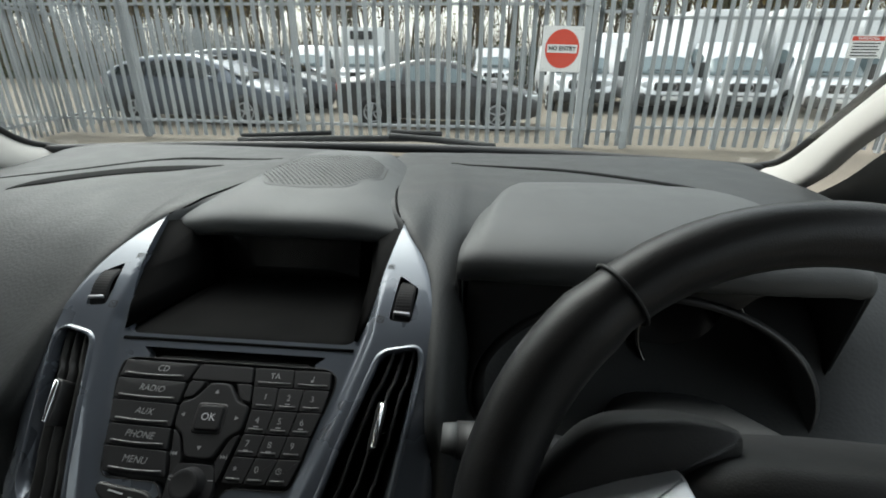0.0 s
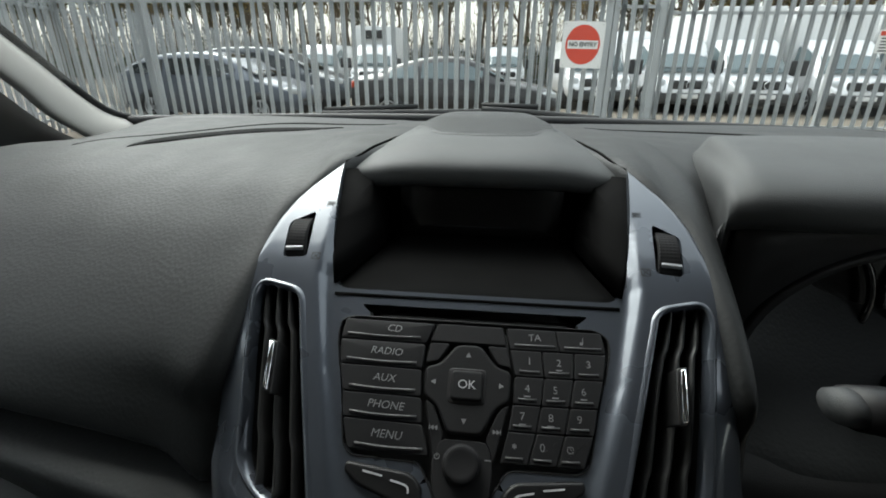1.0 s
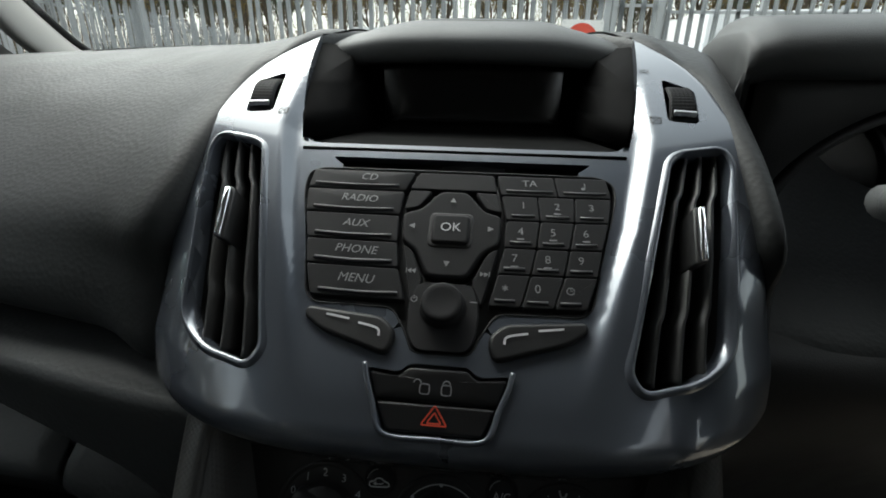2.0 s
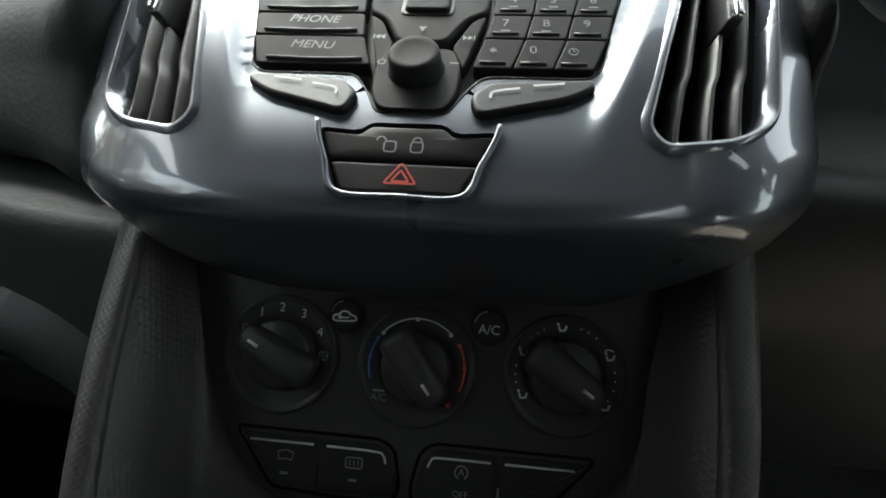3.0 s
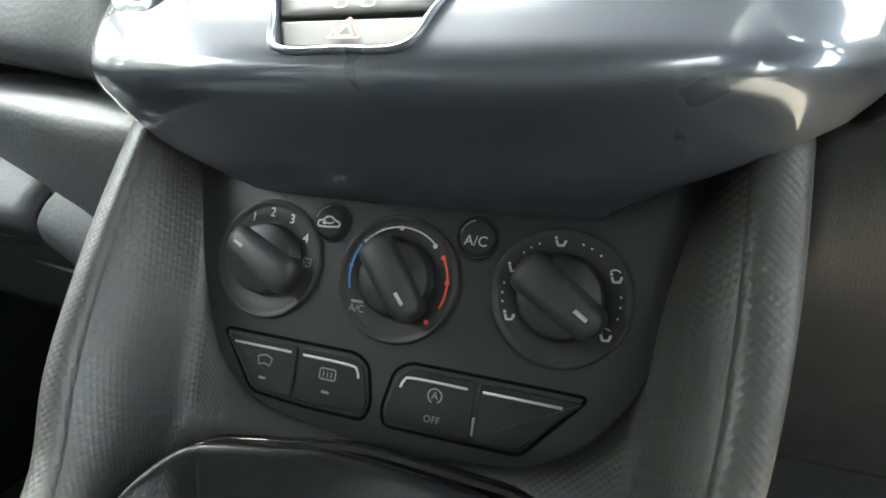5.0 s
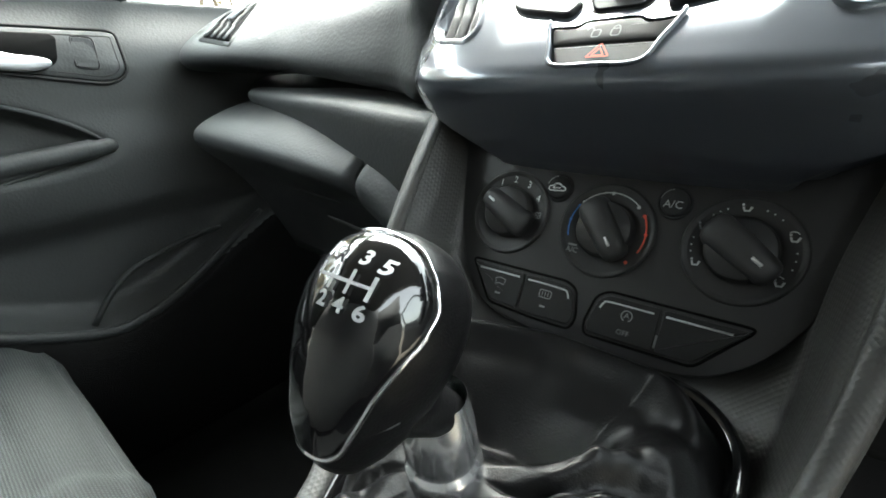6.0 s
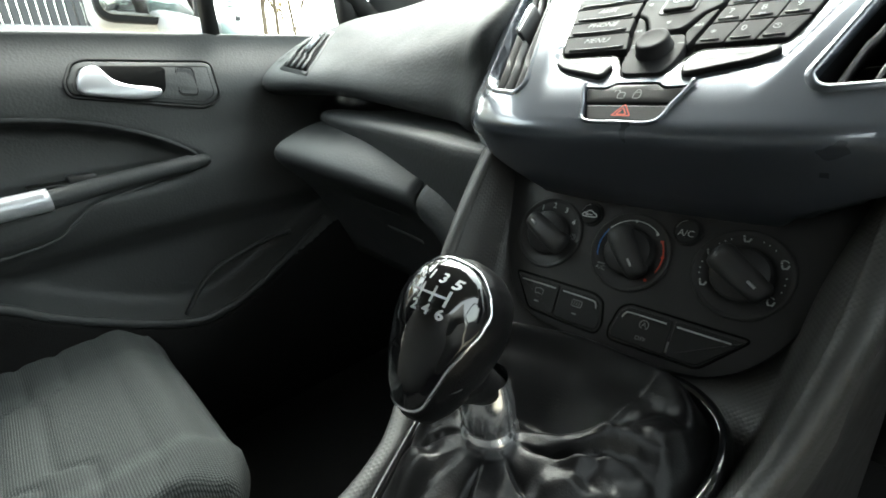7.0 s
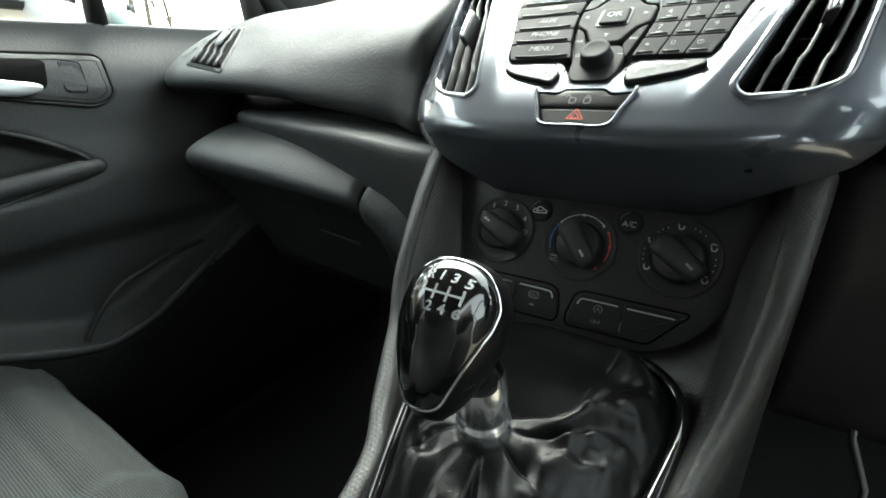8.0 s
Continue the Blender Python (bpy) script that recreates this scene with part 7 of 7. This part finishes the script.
def vehicle(name, label, paint, stations, panes, wheels, pose_m, glass, lamps, extras=None, group="", category="car"):
    """stations: (x, sill, waist, roof, half width, half roof width) from tail to nose."""
    t = thing(name, label, category, group)
    t.matrix_world = pose_m
    fine = catmull(stations, 5)
    rows = [ring(s) for s in fine]
    part("body", sheet(rows, caps=True), paint, t)
    # side panes between waist and roof, over stretches of the length; windscreen and rear pane across
    at = lambda x: [np.interp(x, fine[:, 0], fine[:, k]) for k in range(6)]
    for x0, x1 in panes:
        for side in (1, -1):
            rr = []
            for x in np.linspace(x0, x1, 8):
                _, lo, wa, ro, hw, rw = at(x)
                row = []
                for v in np.linspace(0.10, 0.84, 5):
                    yy = hw * 0.955 * (1 - v) + (rw + 0.03) * v
                    row.append((x, side * (yy + 0.030), wa * (1 - v) + (ro - 0.06) * v))
                rr.append(row)
            part("side_window", sheet(rr), glass, t)
    for what, (xa, za, wa), (xb, zb, wb) in lamps.get("screens", ()):
        rr = [[(xa * (1 - v) + xb * v, u * (wa * (1 - v) + wb * v), za * (1 - v) + zb * v - 0.03 * u * u) for u in np.linspace(-1, 1, 9)] for v in np.linspace(0, 1, 6)]
        solid(part(what, sheet(rr), glass, t), 0.01, 0)
    for what, mat, size, place, turn in lamps.get("boxes", ()):
        bm = bmesh.new()
        box(bm, size, place, Matrix.Rotation(radians(turn), 4, "Z"), bevel=min(size) * 0.3)
        part(what, bm, mat, t)
    for x, r, hw in wheels:
        for side in (1, -1):
            bm = bmesh.new()
            tube(bm, [(x, side * (hw - 0.23), r), (x, side * (hw + 0.004), r)], r * 1.16, 24)
            part("wheel_arch", bm, SIGNK, t)
            wheel_of(t, x, side * (hw - 0.085), r)
    return t


HATCH = [(-2.22, 0.42, 0.95, 1.02, 0.70, 0.55), (-2.15, 0.30, 1.00, 1.12, 0.80, 0.60), (-1.75, 0.22, 1.02, 1.30, 0.86, 0.62), (-1.1, 0.20, 1.00, 1.44, 0.87, 0.62), (-0.3, 0.20, 0.97, 1.50, 0.875, 0.63), (0.35, 0.20, 0.95, 1.45, 0.875, 0.62),
         (0.95, 0.20, 0.94, 1.20, 0.87, 0.60), (1.35, 0.21, 0.90, 0.98, 0.86, 0.60), (1.8, 0.24, 0.78, 0.86, 0.82, 0.58), (2.12, 0.30, 0.62, 0.72, 0.70, 0.5), (2.22, 0.40, 0.55, 0.62, 0.55, 0.4)]
SALOON = [(-2.28, 0.42, 0.85, 0.95, 0.68, 0.55), (-2.2, 0.30, 0.92, 1.02, 0.80, 0.60), (-1.7, 0.22, 0.96, 1.10, 0.88, 0.60), (-1.15, 0.20, 0.96, 1.30, 0.89, 0.58), (-0.5, 0.20, 0.95, 1.43, 0.89, 0.58), (0.2, 0.20, 0.94, 1.43, 0.89, 0.58),
          (0.75, 0.20, 0.92, 1.22, 0.885, 0.57), (1.15, 0.20, 0.90, 1.00, 0.88, 0.58), (1.8, 0.22, 0.78, 0.88, 0.85, 0.58), (2.2, 0.30, 0.62, 0.74, 0.75, 0.5), (2.3, 0.42, 0.55, 0.64, 0.6, 0.4)]
MPV = [(-2.3, 0.42, 1.0, 1.15, 0.72, 0.58), (-2.2, 0.30, 1.05, 1.40, 0.84, 0.64), (-1.6, 0.22, 1.06, 1.62, 0.90, 0.66), (-0.6, 0.20, 1.04, 1.68, 0.91, 0.67), (0.2, 0.20, 1.02, 1.62, 0.91, 0.66), (0.9, 0.20, 1.0, 1.32, 0.90, 0.62), (1.35, 0.21, 0.98, 1.08, 0.89, 0.62),
       (1.85, 0.24, 0.86, 0.95, 0.85, 0.6), (2.2, 0.32, 0.70, 0.80, 0.72, 0.5), (2.3, 0.42, 0.6, 0.7, 0.58, 0.4)]
VAN = [(-2.9, 0.45, 1.35, 2.60, 0.92, 0.78), (-2.8, 0.40, 1.35, 2.66, 0.96, 0.82), (0.6, 0.36, 1.32, 2.66, 0.98, 0.82), (1.25, 0.36, 1.28, 2.52, 0.98, 0.78), (1.65, 0.36, 1.24, 2.10, 0.97, 0.74), (2.15, 0.36, 1.20, 1.38, 0.95, 0.74), (2.6, 0.38, 1.04, 1.16, 0.90, 0.66), (2.82, 0.42, 0.85, 0.98, 0.80, 0.55), (2.9, 0.50, 0.72, 0.85, 0.7, 0.45)]

RZ = lambda x, y, a: Matrix.Translation((x, y, 0)) @ Matrix.Rotation(radians(a), 4, "Z")
vehicle("hatchback_car", "grey-blue hatchback parked behind the palisade fence", GREYBLUE, HATCH, ((-1.75, -0.95), (-0.85, -0.02), (0.08, 0.78)), ((1.38, 0.315, 0.87), (-1.32, 0.315, 0.87)), RZ(-6.45, 11.0, -4), CARGLASS,
        {"screens": (("windscreen", (1.36, 0.99, 0.70), (0.42, 1.455, 0.54)), ("rear_window", (-2.16, 1.06, 0.62), (-1.3, 1.42, 0.52))),
         "boxes": (("headlight", LAMP, (0.34, 0.22, 0.14), (1.98, -0.60, 0.70), 24), ("headlight", LAMP, (0.34, 0.22, 0.14), (1.98, 0.60, 0.70), -24), ("tail_light", TAIL, (0.14, 0.25, 0.22), (-2.13, -0.66, 0.88), 0), ("tail_light", TAIL, (0.14, 0.25, 0.22), (-2.13, 0.66, 0.88), 0),
                   ("door_mirror", GREYBLUE, (0.14, 0.20, 0.13), (0.72, -0.98, 1.0), 0), ("door_mirror", GREYBLUE, (0.14, 0.20, 0.13), (0.72, 0.98, 1.0), 0), ("bumper_grille", SIGNK, (0.10, 0.9, 0.12), (2.17, 0, 0.42), 0), ("door_handle", GREYBLUE, (0.2, 0.03, 0.03), (-0.15, -0.88, 0.88), 0), ("door_handle", GREYBLUE, (0.2, 0.03, 0.03), (-1.05, -0.88, 0.90), 0))})
vehicle("estate_car", "dark grey people carrier parked behind a hatchback", DARKBLUE, MPV, ((-1.9, -1.2), (-1.1, -0.2), (-0.1, 0.75)), ((1.42, 0.33, 0.90), (-1.4, 0.33, 0.90)), RZ(-6.4, 13.9, -3), CARGLASS,
        {"screens": (("windscreen", (1.36, 1.09, 0.72), (0.28, 1.625, 0.58)), ("rear_window", (-2.27, 1.20, 0.64), (-1.8, 1.58, 0.56))),
         "boxes": (("headlight", LAMP, (0.36, 0.24, 0.17), (2.02, -0.62, 0.80), 24), ("headlight", LAMP, (0.36, 0.24, 0.17), (2.02, 0.62, 0.80), -24), ("tail_light", TAIL, (0.12, 0.2, 0.3), (-2.22, -0.7, 1.0), 0), ("tail_light", TAIL, (0.12, 0.2, 0.3), (-2.22, 0.7, 1.0), 0), ("number_plate", SIGNW, (0.03, 0.5, 0.11), (2.29, 0, 0.5), 0))})
vehicle("saloon_car", "black saloon parked side-on behind the palisade fence", BLACKCAR, SALOON, ((-1.35, -0.72), (-0.64, 0.12), (0.2, 0.68)), ((1.38, 0.325, 0.89), (-1.38, 0.325, 0.89)), RZ(-0.93, 11.2, -3), PALEGLASS,
        {"screens": (("windscreen", (1.14, 1.01, 0.70), (0.30, 1.425, 0.52)), ("rear_window", (-1.6, 1.13, 0.62), (-0.75, 1.41, 0.50))),
         "boxes": (("headlight", LAMP, (0.34, 0.30, 0.13), (2.05, -0.60, 0.68), 24), ("headlight", LAMP, (0.34, 0.30, 0.13), (2.05, 0.60, 0.68), -24), ("tail_light", TAIL, (0.16, 0.35, 0.17), (-2.17, -0.62, 0.84), 0), ("tail_light", TAIL, (0.16, 0.35, 0.17), (-2.17, 0.62, 0.84), 0),
                   ("door_mirror", BLACKCAR, (0.14, 0.20, 0.13), (0.62, -0.99, 0.98), 0), ("door_mirror", BLACKCAR, (0.14, 0.20, 0.13), (0.62, 0.99, 0.98), 0), ("door_handle", BLACKCAR, (0.2, 0.03, 0.03), (-0.1, -0.895, 0.86), 0), ("door_handle", BLACKCAR, (0.2, 0.03, 0.03), (-0.95, -0.895, 0.88), 0))})


def van(x, y, turn, label, k=1.0, box_body=False, short=False):
    m = RZ(x, y, turn) @ Matrix.Scale(k, 4)
    st = VAN if not short else [(a, b, c * 0.86, d * 0.76, e, f) for a, b, c, d, e, f in VAN]
    zs = 0.76 if short else 1.0
    wz = 0.86 if short else 1.0
    v = vehicle("van", label, BODYWHITE, st, ((0.75, 1.55),), ((1.95, 0.34, 0.97), (-1.75, 0.34, 0.97)), m, PALEGLASS,
                {"screens": (("windscreen", (2.16, 1.40 * (0.80 if short else 1), 0.80), (1.52, 2.26 * zs, 0.70)),),
                 "boxes": (("headlight", LAMP, (0.30, 0.26, 0.30), (2.60, -0.72, 0.92 * wz), 20), ("headlight", LAMP, (0.30, 0.26, 0.30), (2.60, 0.72, 0.92 * wz), -20), ("grille", SIGNK, (0.16, 0.95, 0.24), (2.82, 0, 0.92 * wz), 0), ("bumper", HARD, (0.30, 1.75, 0.36), (2.76, 0, 0.46), 0),
                           ("number_plate", SIGNW, (0.03, 0.5, 0.11), (2.925, 0, 0.50), 0), ("door_mirror", SIGNK, (0.12, 0.20, 0.42), (1.75, -1.12, 1.62 * zs), 0), ("door_mirror", SIGNK, (0.12, 0.20, 0.42), (1.75, 1.12, 1.62 * zs), 0), ("wiper", SIGNK, (0.03, 1.1, 0.03), (2.20, 0, 1.42 * wz), 0))}, group="parked vans", category="van")
    bm = bmesh.new()
    tube(bm, [(2.915, 0.10 * math.cos(a), 0.92 * wz + 0.10 * math.sin(a)) for a in np.linspace(0, 2 * math.pi, 24, endpoint=False)], 0.012, 6, close=True)
    part("grille_badge", bm, CHROME, v)
    if box_body:
        bm = bmesh.new()
        box(bm, (4.2, 2.10, 2.25), (-1.35, 0, 1.80), bevel=0.04)
        part("box_body", bm, BOXWHITE, v, "tall white box body")
    return v


van(5.30, 16.8, -91, "white panel van with a black grille facing the fence", short=True)
van(7.40, 16.9, -92, "white box van with a tall load body", box_body=True, short=True)
van(9.85, 16.7, -93, "white box van with a tall load body", box_body=True, short=True)
van(12.4, 17.0, -94, "white box van with a tall load body", box_body=True, short=True)
van(5.9, 24.5, -91, "tall white panel van in the row behind")
van(3.0, 17.4, -90, "white van behind the no entry sign", short=True)
van(0.30, 26.0, -88, "small white van in the back row", short=True)
van(-5.6, 23.6, -86, "white refrigerated van with a box body", short=True, box_body=False)
bm = bmesh.new()
fr = thing("refrigerated_box", "white refrigerated load box with a dark cooling unit", "load box", at=(-5.7, 24.6, 0.9))
box(bm, (2.0, 3.4, 1.9), (0, 0, 0.95), bevel=0.04)
part("box_body", bm, BOXWHITE, fr)
bm = bmesh.new()
box(bm, (1.0, 0.3, 0.35), (0, -1.85, 1.55), bevel=0.04)
part("cooling_unit", bm, SIGNK, fr)
van(-8.3, 24.0, -86, "small white van in the back row", short=True)


# ---- trees: bare trunks with fine limbs and thin autumn leaf ----
def tree_mesh(seed, h):
    rnd = random.Random(seed)
    bm = bmesh.new()
    tips = []

    def grow(p, d, length, r, depth):
        pts, rs = [p], [r]
        q = p
        n = 4
        for k in range(n):
            d = (d + Vector((rnd.uniform(-0.16, 0.16), rnd.uniform(-0.16, 0.16), rnd.uniform(-0.04, 0.10)))).normalized()
            q = q + d * (length / n)
            pts.append(q)
            rs.append(r * (1 - 0.55 * (k + 1) / n))
            if depth > 0 and k >= 1 - (depth < 3):
                for _ in range(2 if depth > 1 else 3):
                    a = rnd.uniform(0, 6.28)
                    side = Vector((math.cos(a), math.sin(a), rnd.uniform(0.3, 1.0))).normalized()
                    grow(q, (0.55 * d + 0.7 * side).normalized(), length * rnd.uniform(0.38, 0.6), max(rs[-1] * 0.6, 0.016), depth - 1)
        tube(bm, pts, rs, 5 if depth > 1 else 3, caps=False)
        if depth <= 1:
            tips.extend(pts[1:])

    grow(Vector((0, 0, 0)), Vector((0, 0, 1)), h, 0.05 + 0.007 * h, 3)
    return bm, tips


def leaf_mesh(tips, seed, density):
    rnd = random.Random(seed)
    vs, fs = [], []
    for p in tips:
        for _ in range(density if rnd.random() < 0.8 else 0):
            c = p + Vector((rnd.gauss(0, 0.22), rnd.gauss(0, 0.22), rnd.gauss(0, 0.2)))
            u = Vector((rnd.gauss(0, 1), rnd.gauss(0, 1), rnd.gauss(0, 1))).normalized() * rnd.uniform(0.05, 0.10)
            w = u.cross(Vector((rnd.gauss(0, 1), rnd.gauss(0, 1), rnd.gauss(0, 1)))).normalized() * rnd.uniform(0.03, 0.06)
            o = len(vs)
            vs += [tuple(c - u), tuple(c + w), tuple(c + u), tuple(c - w)]
            fs.append((o, o + 1, o + 2, o + 3))
    me = bpy.data.meshes.new("leaves")
    me.from_pydata(vs, [], fs)
    return me


def plant(i, x, y, base, k, turn):
    t = thing("tree", base["label"], "tree", "trees behind the yard")
    t.matrix_world = Matrix.Translation((x, y, 0)) @ Matrix.Rotation(turn, 4, "Z") @ Matrix.Scale(k, 4)
    for nm, me in (("trunk", base["wood"]), ("crown", base["leaf"])):
        o = new(nm, me)
        o.parent = t
    return t


KINDS = []
for seed, h, dens, mat, lab in ((3, 6.5, 2, LEAF, "bare slim tree with thin autumn leaves"), (8, 7.5, 4, LEAF, "slim tree with yellowing leaves"), (15, 6.0, 4, LEAFG, "tree with dark green leaves"), (21, 7.0, 1, LEAF, "bare slim tree with thin autumn leaves")):
    wood, tips = tree_mesh(seed, h)
    me = bpy.data.meshes.new("trunk")
    for f in wood.faces:
        f.smooth = True
    wood.to_mesh(me)
    wood.free()
    me.materials.append(BARK)
    lf = leaf_mesh(tips, seed, dens)
    lf.materials.append(mat)
    KINDS.append({"wood": me, "leaf": lf, "label": lab})
rnd = random.Random(12)
for i in range(112):
    x = -36 + i * 0.66 + rnd.uniform(-0.7, 0.7)
    y = 31.5 + rnd.uniform(0, 7)
    kind = KINDS[2] if (x < -16 and i % 2) or i % 9 == 4 else KINDS[(0, 1, 3, 0, 3)[i % 5]]
    plant(i, x, y, kind, rnd.uniform(0.85, 1.35), rnd.uniform(0, 6.28))
for i in range(16):
    plant(i, -17 - rnd.uniform(0, 6), 12 - i * 1.9 + rnd.uniform(-0.6, 0.6), KINDS[i % 4], rnd.uniform(0.9, 1.3), rnd.uniform(0, 6.28))
# thicket of bare saplings behind the far fence
rnd = random.Random(31)
vs, fs = [], []
for _ in range(5200):
    q = Vector((rnd.uniform(-40, 40), rnd.uniform(30.5, 37.0), 0))
    d = Vector((rnd.gauss(0, 0.16), rnd.gauss(0, 0.16), 1)).normalized()
    r, length = rnd.uniform(0.010, 0.028), rnd.uniform(3.0, 7.5)
    if rnd.random() < 0.55:
        q.z, r, length = rnd.uniform(0.8, 5.5), 0.011, rnd.uniform(0.8, 2.2)
        d = Vector((rnd.gauss(0, 0.6), rnd.gauss(0, 0.6), 1)).normalized()
    o = len(vs)
    for k in range(4):
        for a in (0, 2.1, 4.2):
            vs.append((q.x + r * math.cos(a), q.y + r * math.sin(a), q.z))
        q = q + d * (length / 3)
        d = (d + Vector((rnd.gauss(0, 0.14), rnd.gauss(0, 0.14), 0.03))).normalized()
        r *= 0.82
    for k in range(3):
        for j in range(3):
            p0 = o + 3 * k
            fs.append((p0 + j, p0 + (j + 1) % 3, p0 + 3 + (j + 1) % 3, p0 + 3 + j))
me = bpy.data.meshes.new("thicket")
me.from_pydata(vs, [], fs)
me.materials.append(BARK)
tagged(new("thicket", me), "thicket of bare brown saplings behind the far fence", "thicket", kind="stuff")
vs, fs = [], []
for _ in range(15000):
    x = rnd.uniform(-40, 40)
    if rnd.random() > (0.9 if x < -4 else 0.45):
        continue
    c = Vector((x, rnd.uniform(30.5, 37), rnd.uniform(0.8, 7.0)))
    if noise.noise(c * 0.55) < 0.0:
        continue
    u = Vector((rnd.gauss(0, 1), rnd.gauss(0, 1), rnd.gauss(0, 1))).normalized() * rnd.uniform(0.05, 0.09)
    w = u.cross(Vector((rnd.gauss(0, 1), rnd.gauss(0, 1), rnd.gauss(0, 1)))).normalized() * rnd.uniform(0.03, 0.06)
    o = len(vs)
    vs += [tuple(c - u), tuple(c + w), tuple(c + u), tuple(c - w)]
    fs.append((o, o + 1, o + 2, o + 3))
me = bpy.data.meshes.new("hanging_leaves")
me.from_pydata(vs, [], fs)
me.materials.append(LEAF)
tagged(new("thicket_leaves", me), "thin yellow autumn leaves left on the saplings", "leaves", kind="stuff")
# low scrub along the far fence
bm = bmesh.new()
rnd = random.Random(5)
vs, fs = [], []
for _ in range(9000):
    c = Vector((rnd.uniform(-36, 36), rnd.uniform(30.5, 33.5), abs(rnd.gauss(0, 1.0)) + 0.05))
    u = Vector((rnd.gauss(0, 1), rnd.gauss(0, 1), rnd.gauss(0, 1))).normalized() * 0.16
    w = u.cross(Vector((rnd.gauss(0, 1), rnd.gauss(0, 1), rnd.gauss(0, 1)))).normalized() * 0.11
    o = len(vs)
    vs += [tuple(c - u), tuple(c + w), tuple(c + u), tuple(c - w)]
    fs.append((o, o + 1, o + 2, o + 3))
bm.free()
me = bpy.data.meshes.new("scrub")
me.from_pydata(vs, [], fs)
me.materials.append(LEAFG)
tagged(new("scrub", me), "low dark scrub along the far fence", "scrub", kind="stuff")


# ---- beside the passenger window: door mirror and a low shed wall ----
def build_mirror():
    t = thing("door_mirror", "white-capped door mirror with a black surround", "mirror", at=(-0.98, -0.04, 1.285))
    put = lambda y, z, d: np.array([0.02 + d - 0.1 * y, y, z])
    part("cap", pad(rounded([(-0.105, -0.055), (0.075, -0.06), (0.085, 0.11), (-0.10, 0.13)], 0.03, 6), lambda y, z, d: np.array([d, y, z]), -0.08, 0.0, 0.03), BODYWHITE, t)
    part("surround", pad(rounded([(-0.105, -0.045), (0.075, -0.05), (0.085, 0.11), (-0.10, 0.13)], 0.03, 6), lambda y, z, d: np.array([d, y, z]), -0.004, 0.012, 0.004), RUBBER, t)
    part("mirror_glass", pad(rounded([(-0.095, -0.033), (0.065, -0.037), (0.075, 0.10), (-0.09, 0.12)], 0.02, 6), lambda y, z, d: np.array([d, y, z]), 0.008, 0.014, 0.002), mk("mirror_silver", (0.85, 0.86, 0.86), 0.03, metal=1.0, vary=0.01, rough_vary=0.01), t)
    bm = bmesh.new()
    tube(bm, [(0.0, 0.02, -0.05), (0.10, 0.05, -0.075), (0.20, 0.06, -0.085)], [0.03, 0.028, 0.03], 10)
    part("arm", bm, BODYWHITE, t)


build_mirror()
SHED = mk("dark_profiled_sheet", (0.035, 0.037, 0.042), 0.6, vary=0.15, big=1)
HOARD = mk("pale_hoarding", (0.26, 0.27, 0.275), 0.6, vary=0.1, big=0.8)
t = thing("site_hoarding", "pale hoarding with a dark ribbed top and a white ring", "hoarding", at=(-7.5, -1.4, 0))
bm = bmesh.new()
box(bm, (0.12, 7.0, 1.90), (0, 0, 0.95))
part("lower_panel", bm, HOARD, t, smooth=False)
for k in range(78):
    bm = bmesh.new()
    box(bm, (0.10, 0.074, 0.95), (0.0, -3.43 + 0.088 * k, 2.35), bevel=0.012, segs=1)
    part("rib", bm, SHED, t, smooth=False)
bm = bmesh.new()
tube(bm, [(0.08, 1.70 + 0.11 * math.cos(a), 1.78 + 0.085 * math.sin(a)) for a in np.linspace(0.5, 4.4, 24)], 0.028, 6)
part("white_ring", bm, SIGNW, t)

# ---- windscreen wipers at the foot of the glass ----
for line in (((-0.36, 0.775, 1.236), (-0.16, 0.815, 1.239), (0.06, 0.830, 1.243)), ((-0.02, 0.815, 1.248), (0.10, 0.805, 1.243), (0.22, 0.780, 1.236))):
    t = thing("windscreen_wiper", "black wiper resting at the foot of the windscreen", "wiper", "wipers")
    bm = bmesh.new()
    tube(bm, catmull(line, 6), 0.008, 6)
    part("blade", bm, RUBBER, t)
    bm = bmesh.new()
    tube(bm, [Vector(line[0]) + Vector((0, 0.02, 0.008)), Vector(line[1]) + Vector((0, 0.015, 0.012))], 0.006, 6)
    part("arm", bm, RUBBER, t)
bm = sheet([[(x, 0.74 - 0.12 * x * x + k, 1.200 - 0.20 * k - 0.02 * x * x) for x in np.linspace(-0.78, 0.78, 20)] for k in (0.0, 0.06, 0.12, 0.20)])
t = thing("windscreen_cowl", "black plastic cowl at the foot of the windscreen", "cowl")
solid(part("cowl_panel", bm, HARD, t), 0.01, -1)
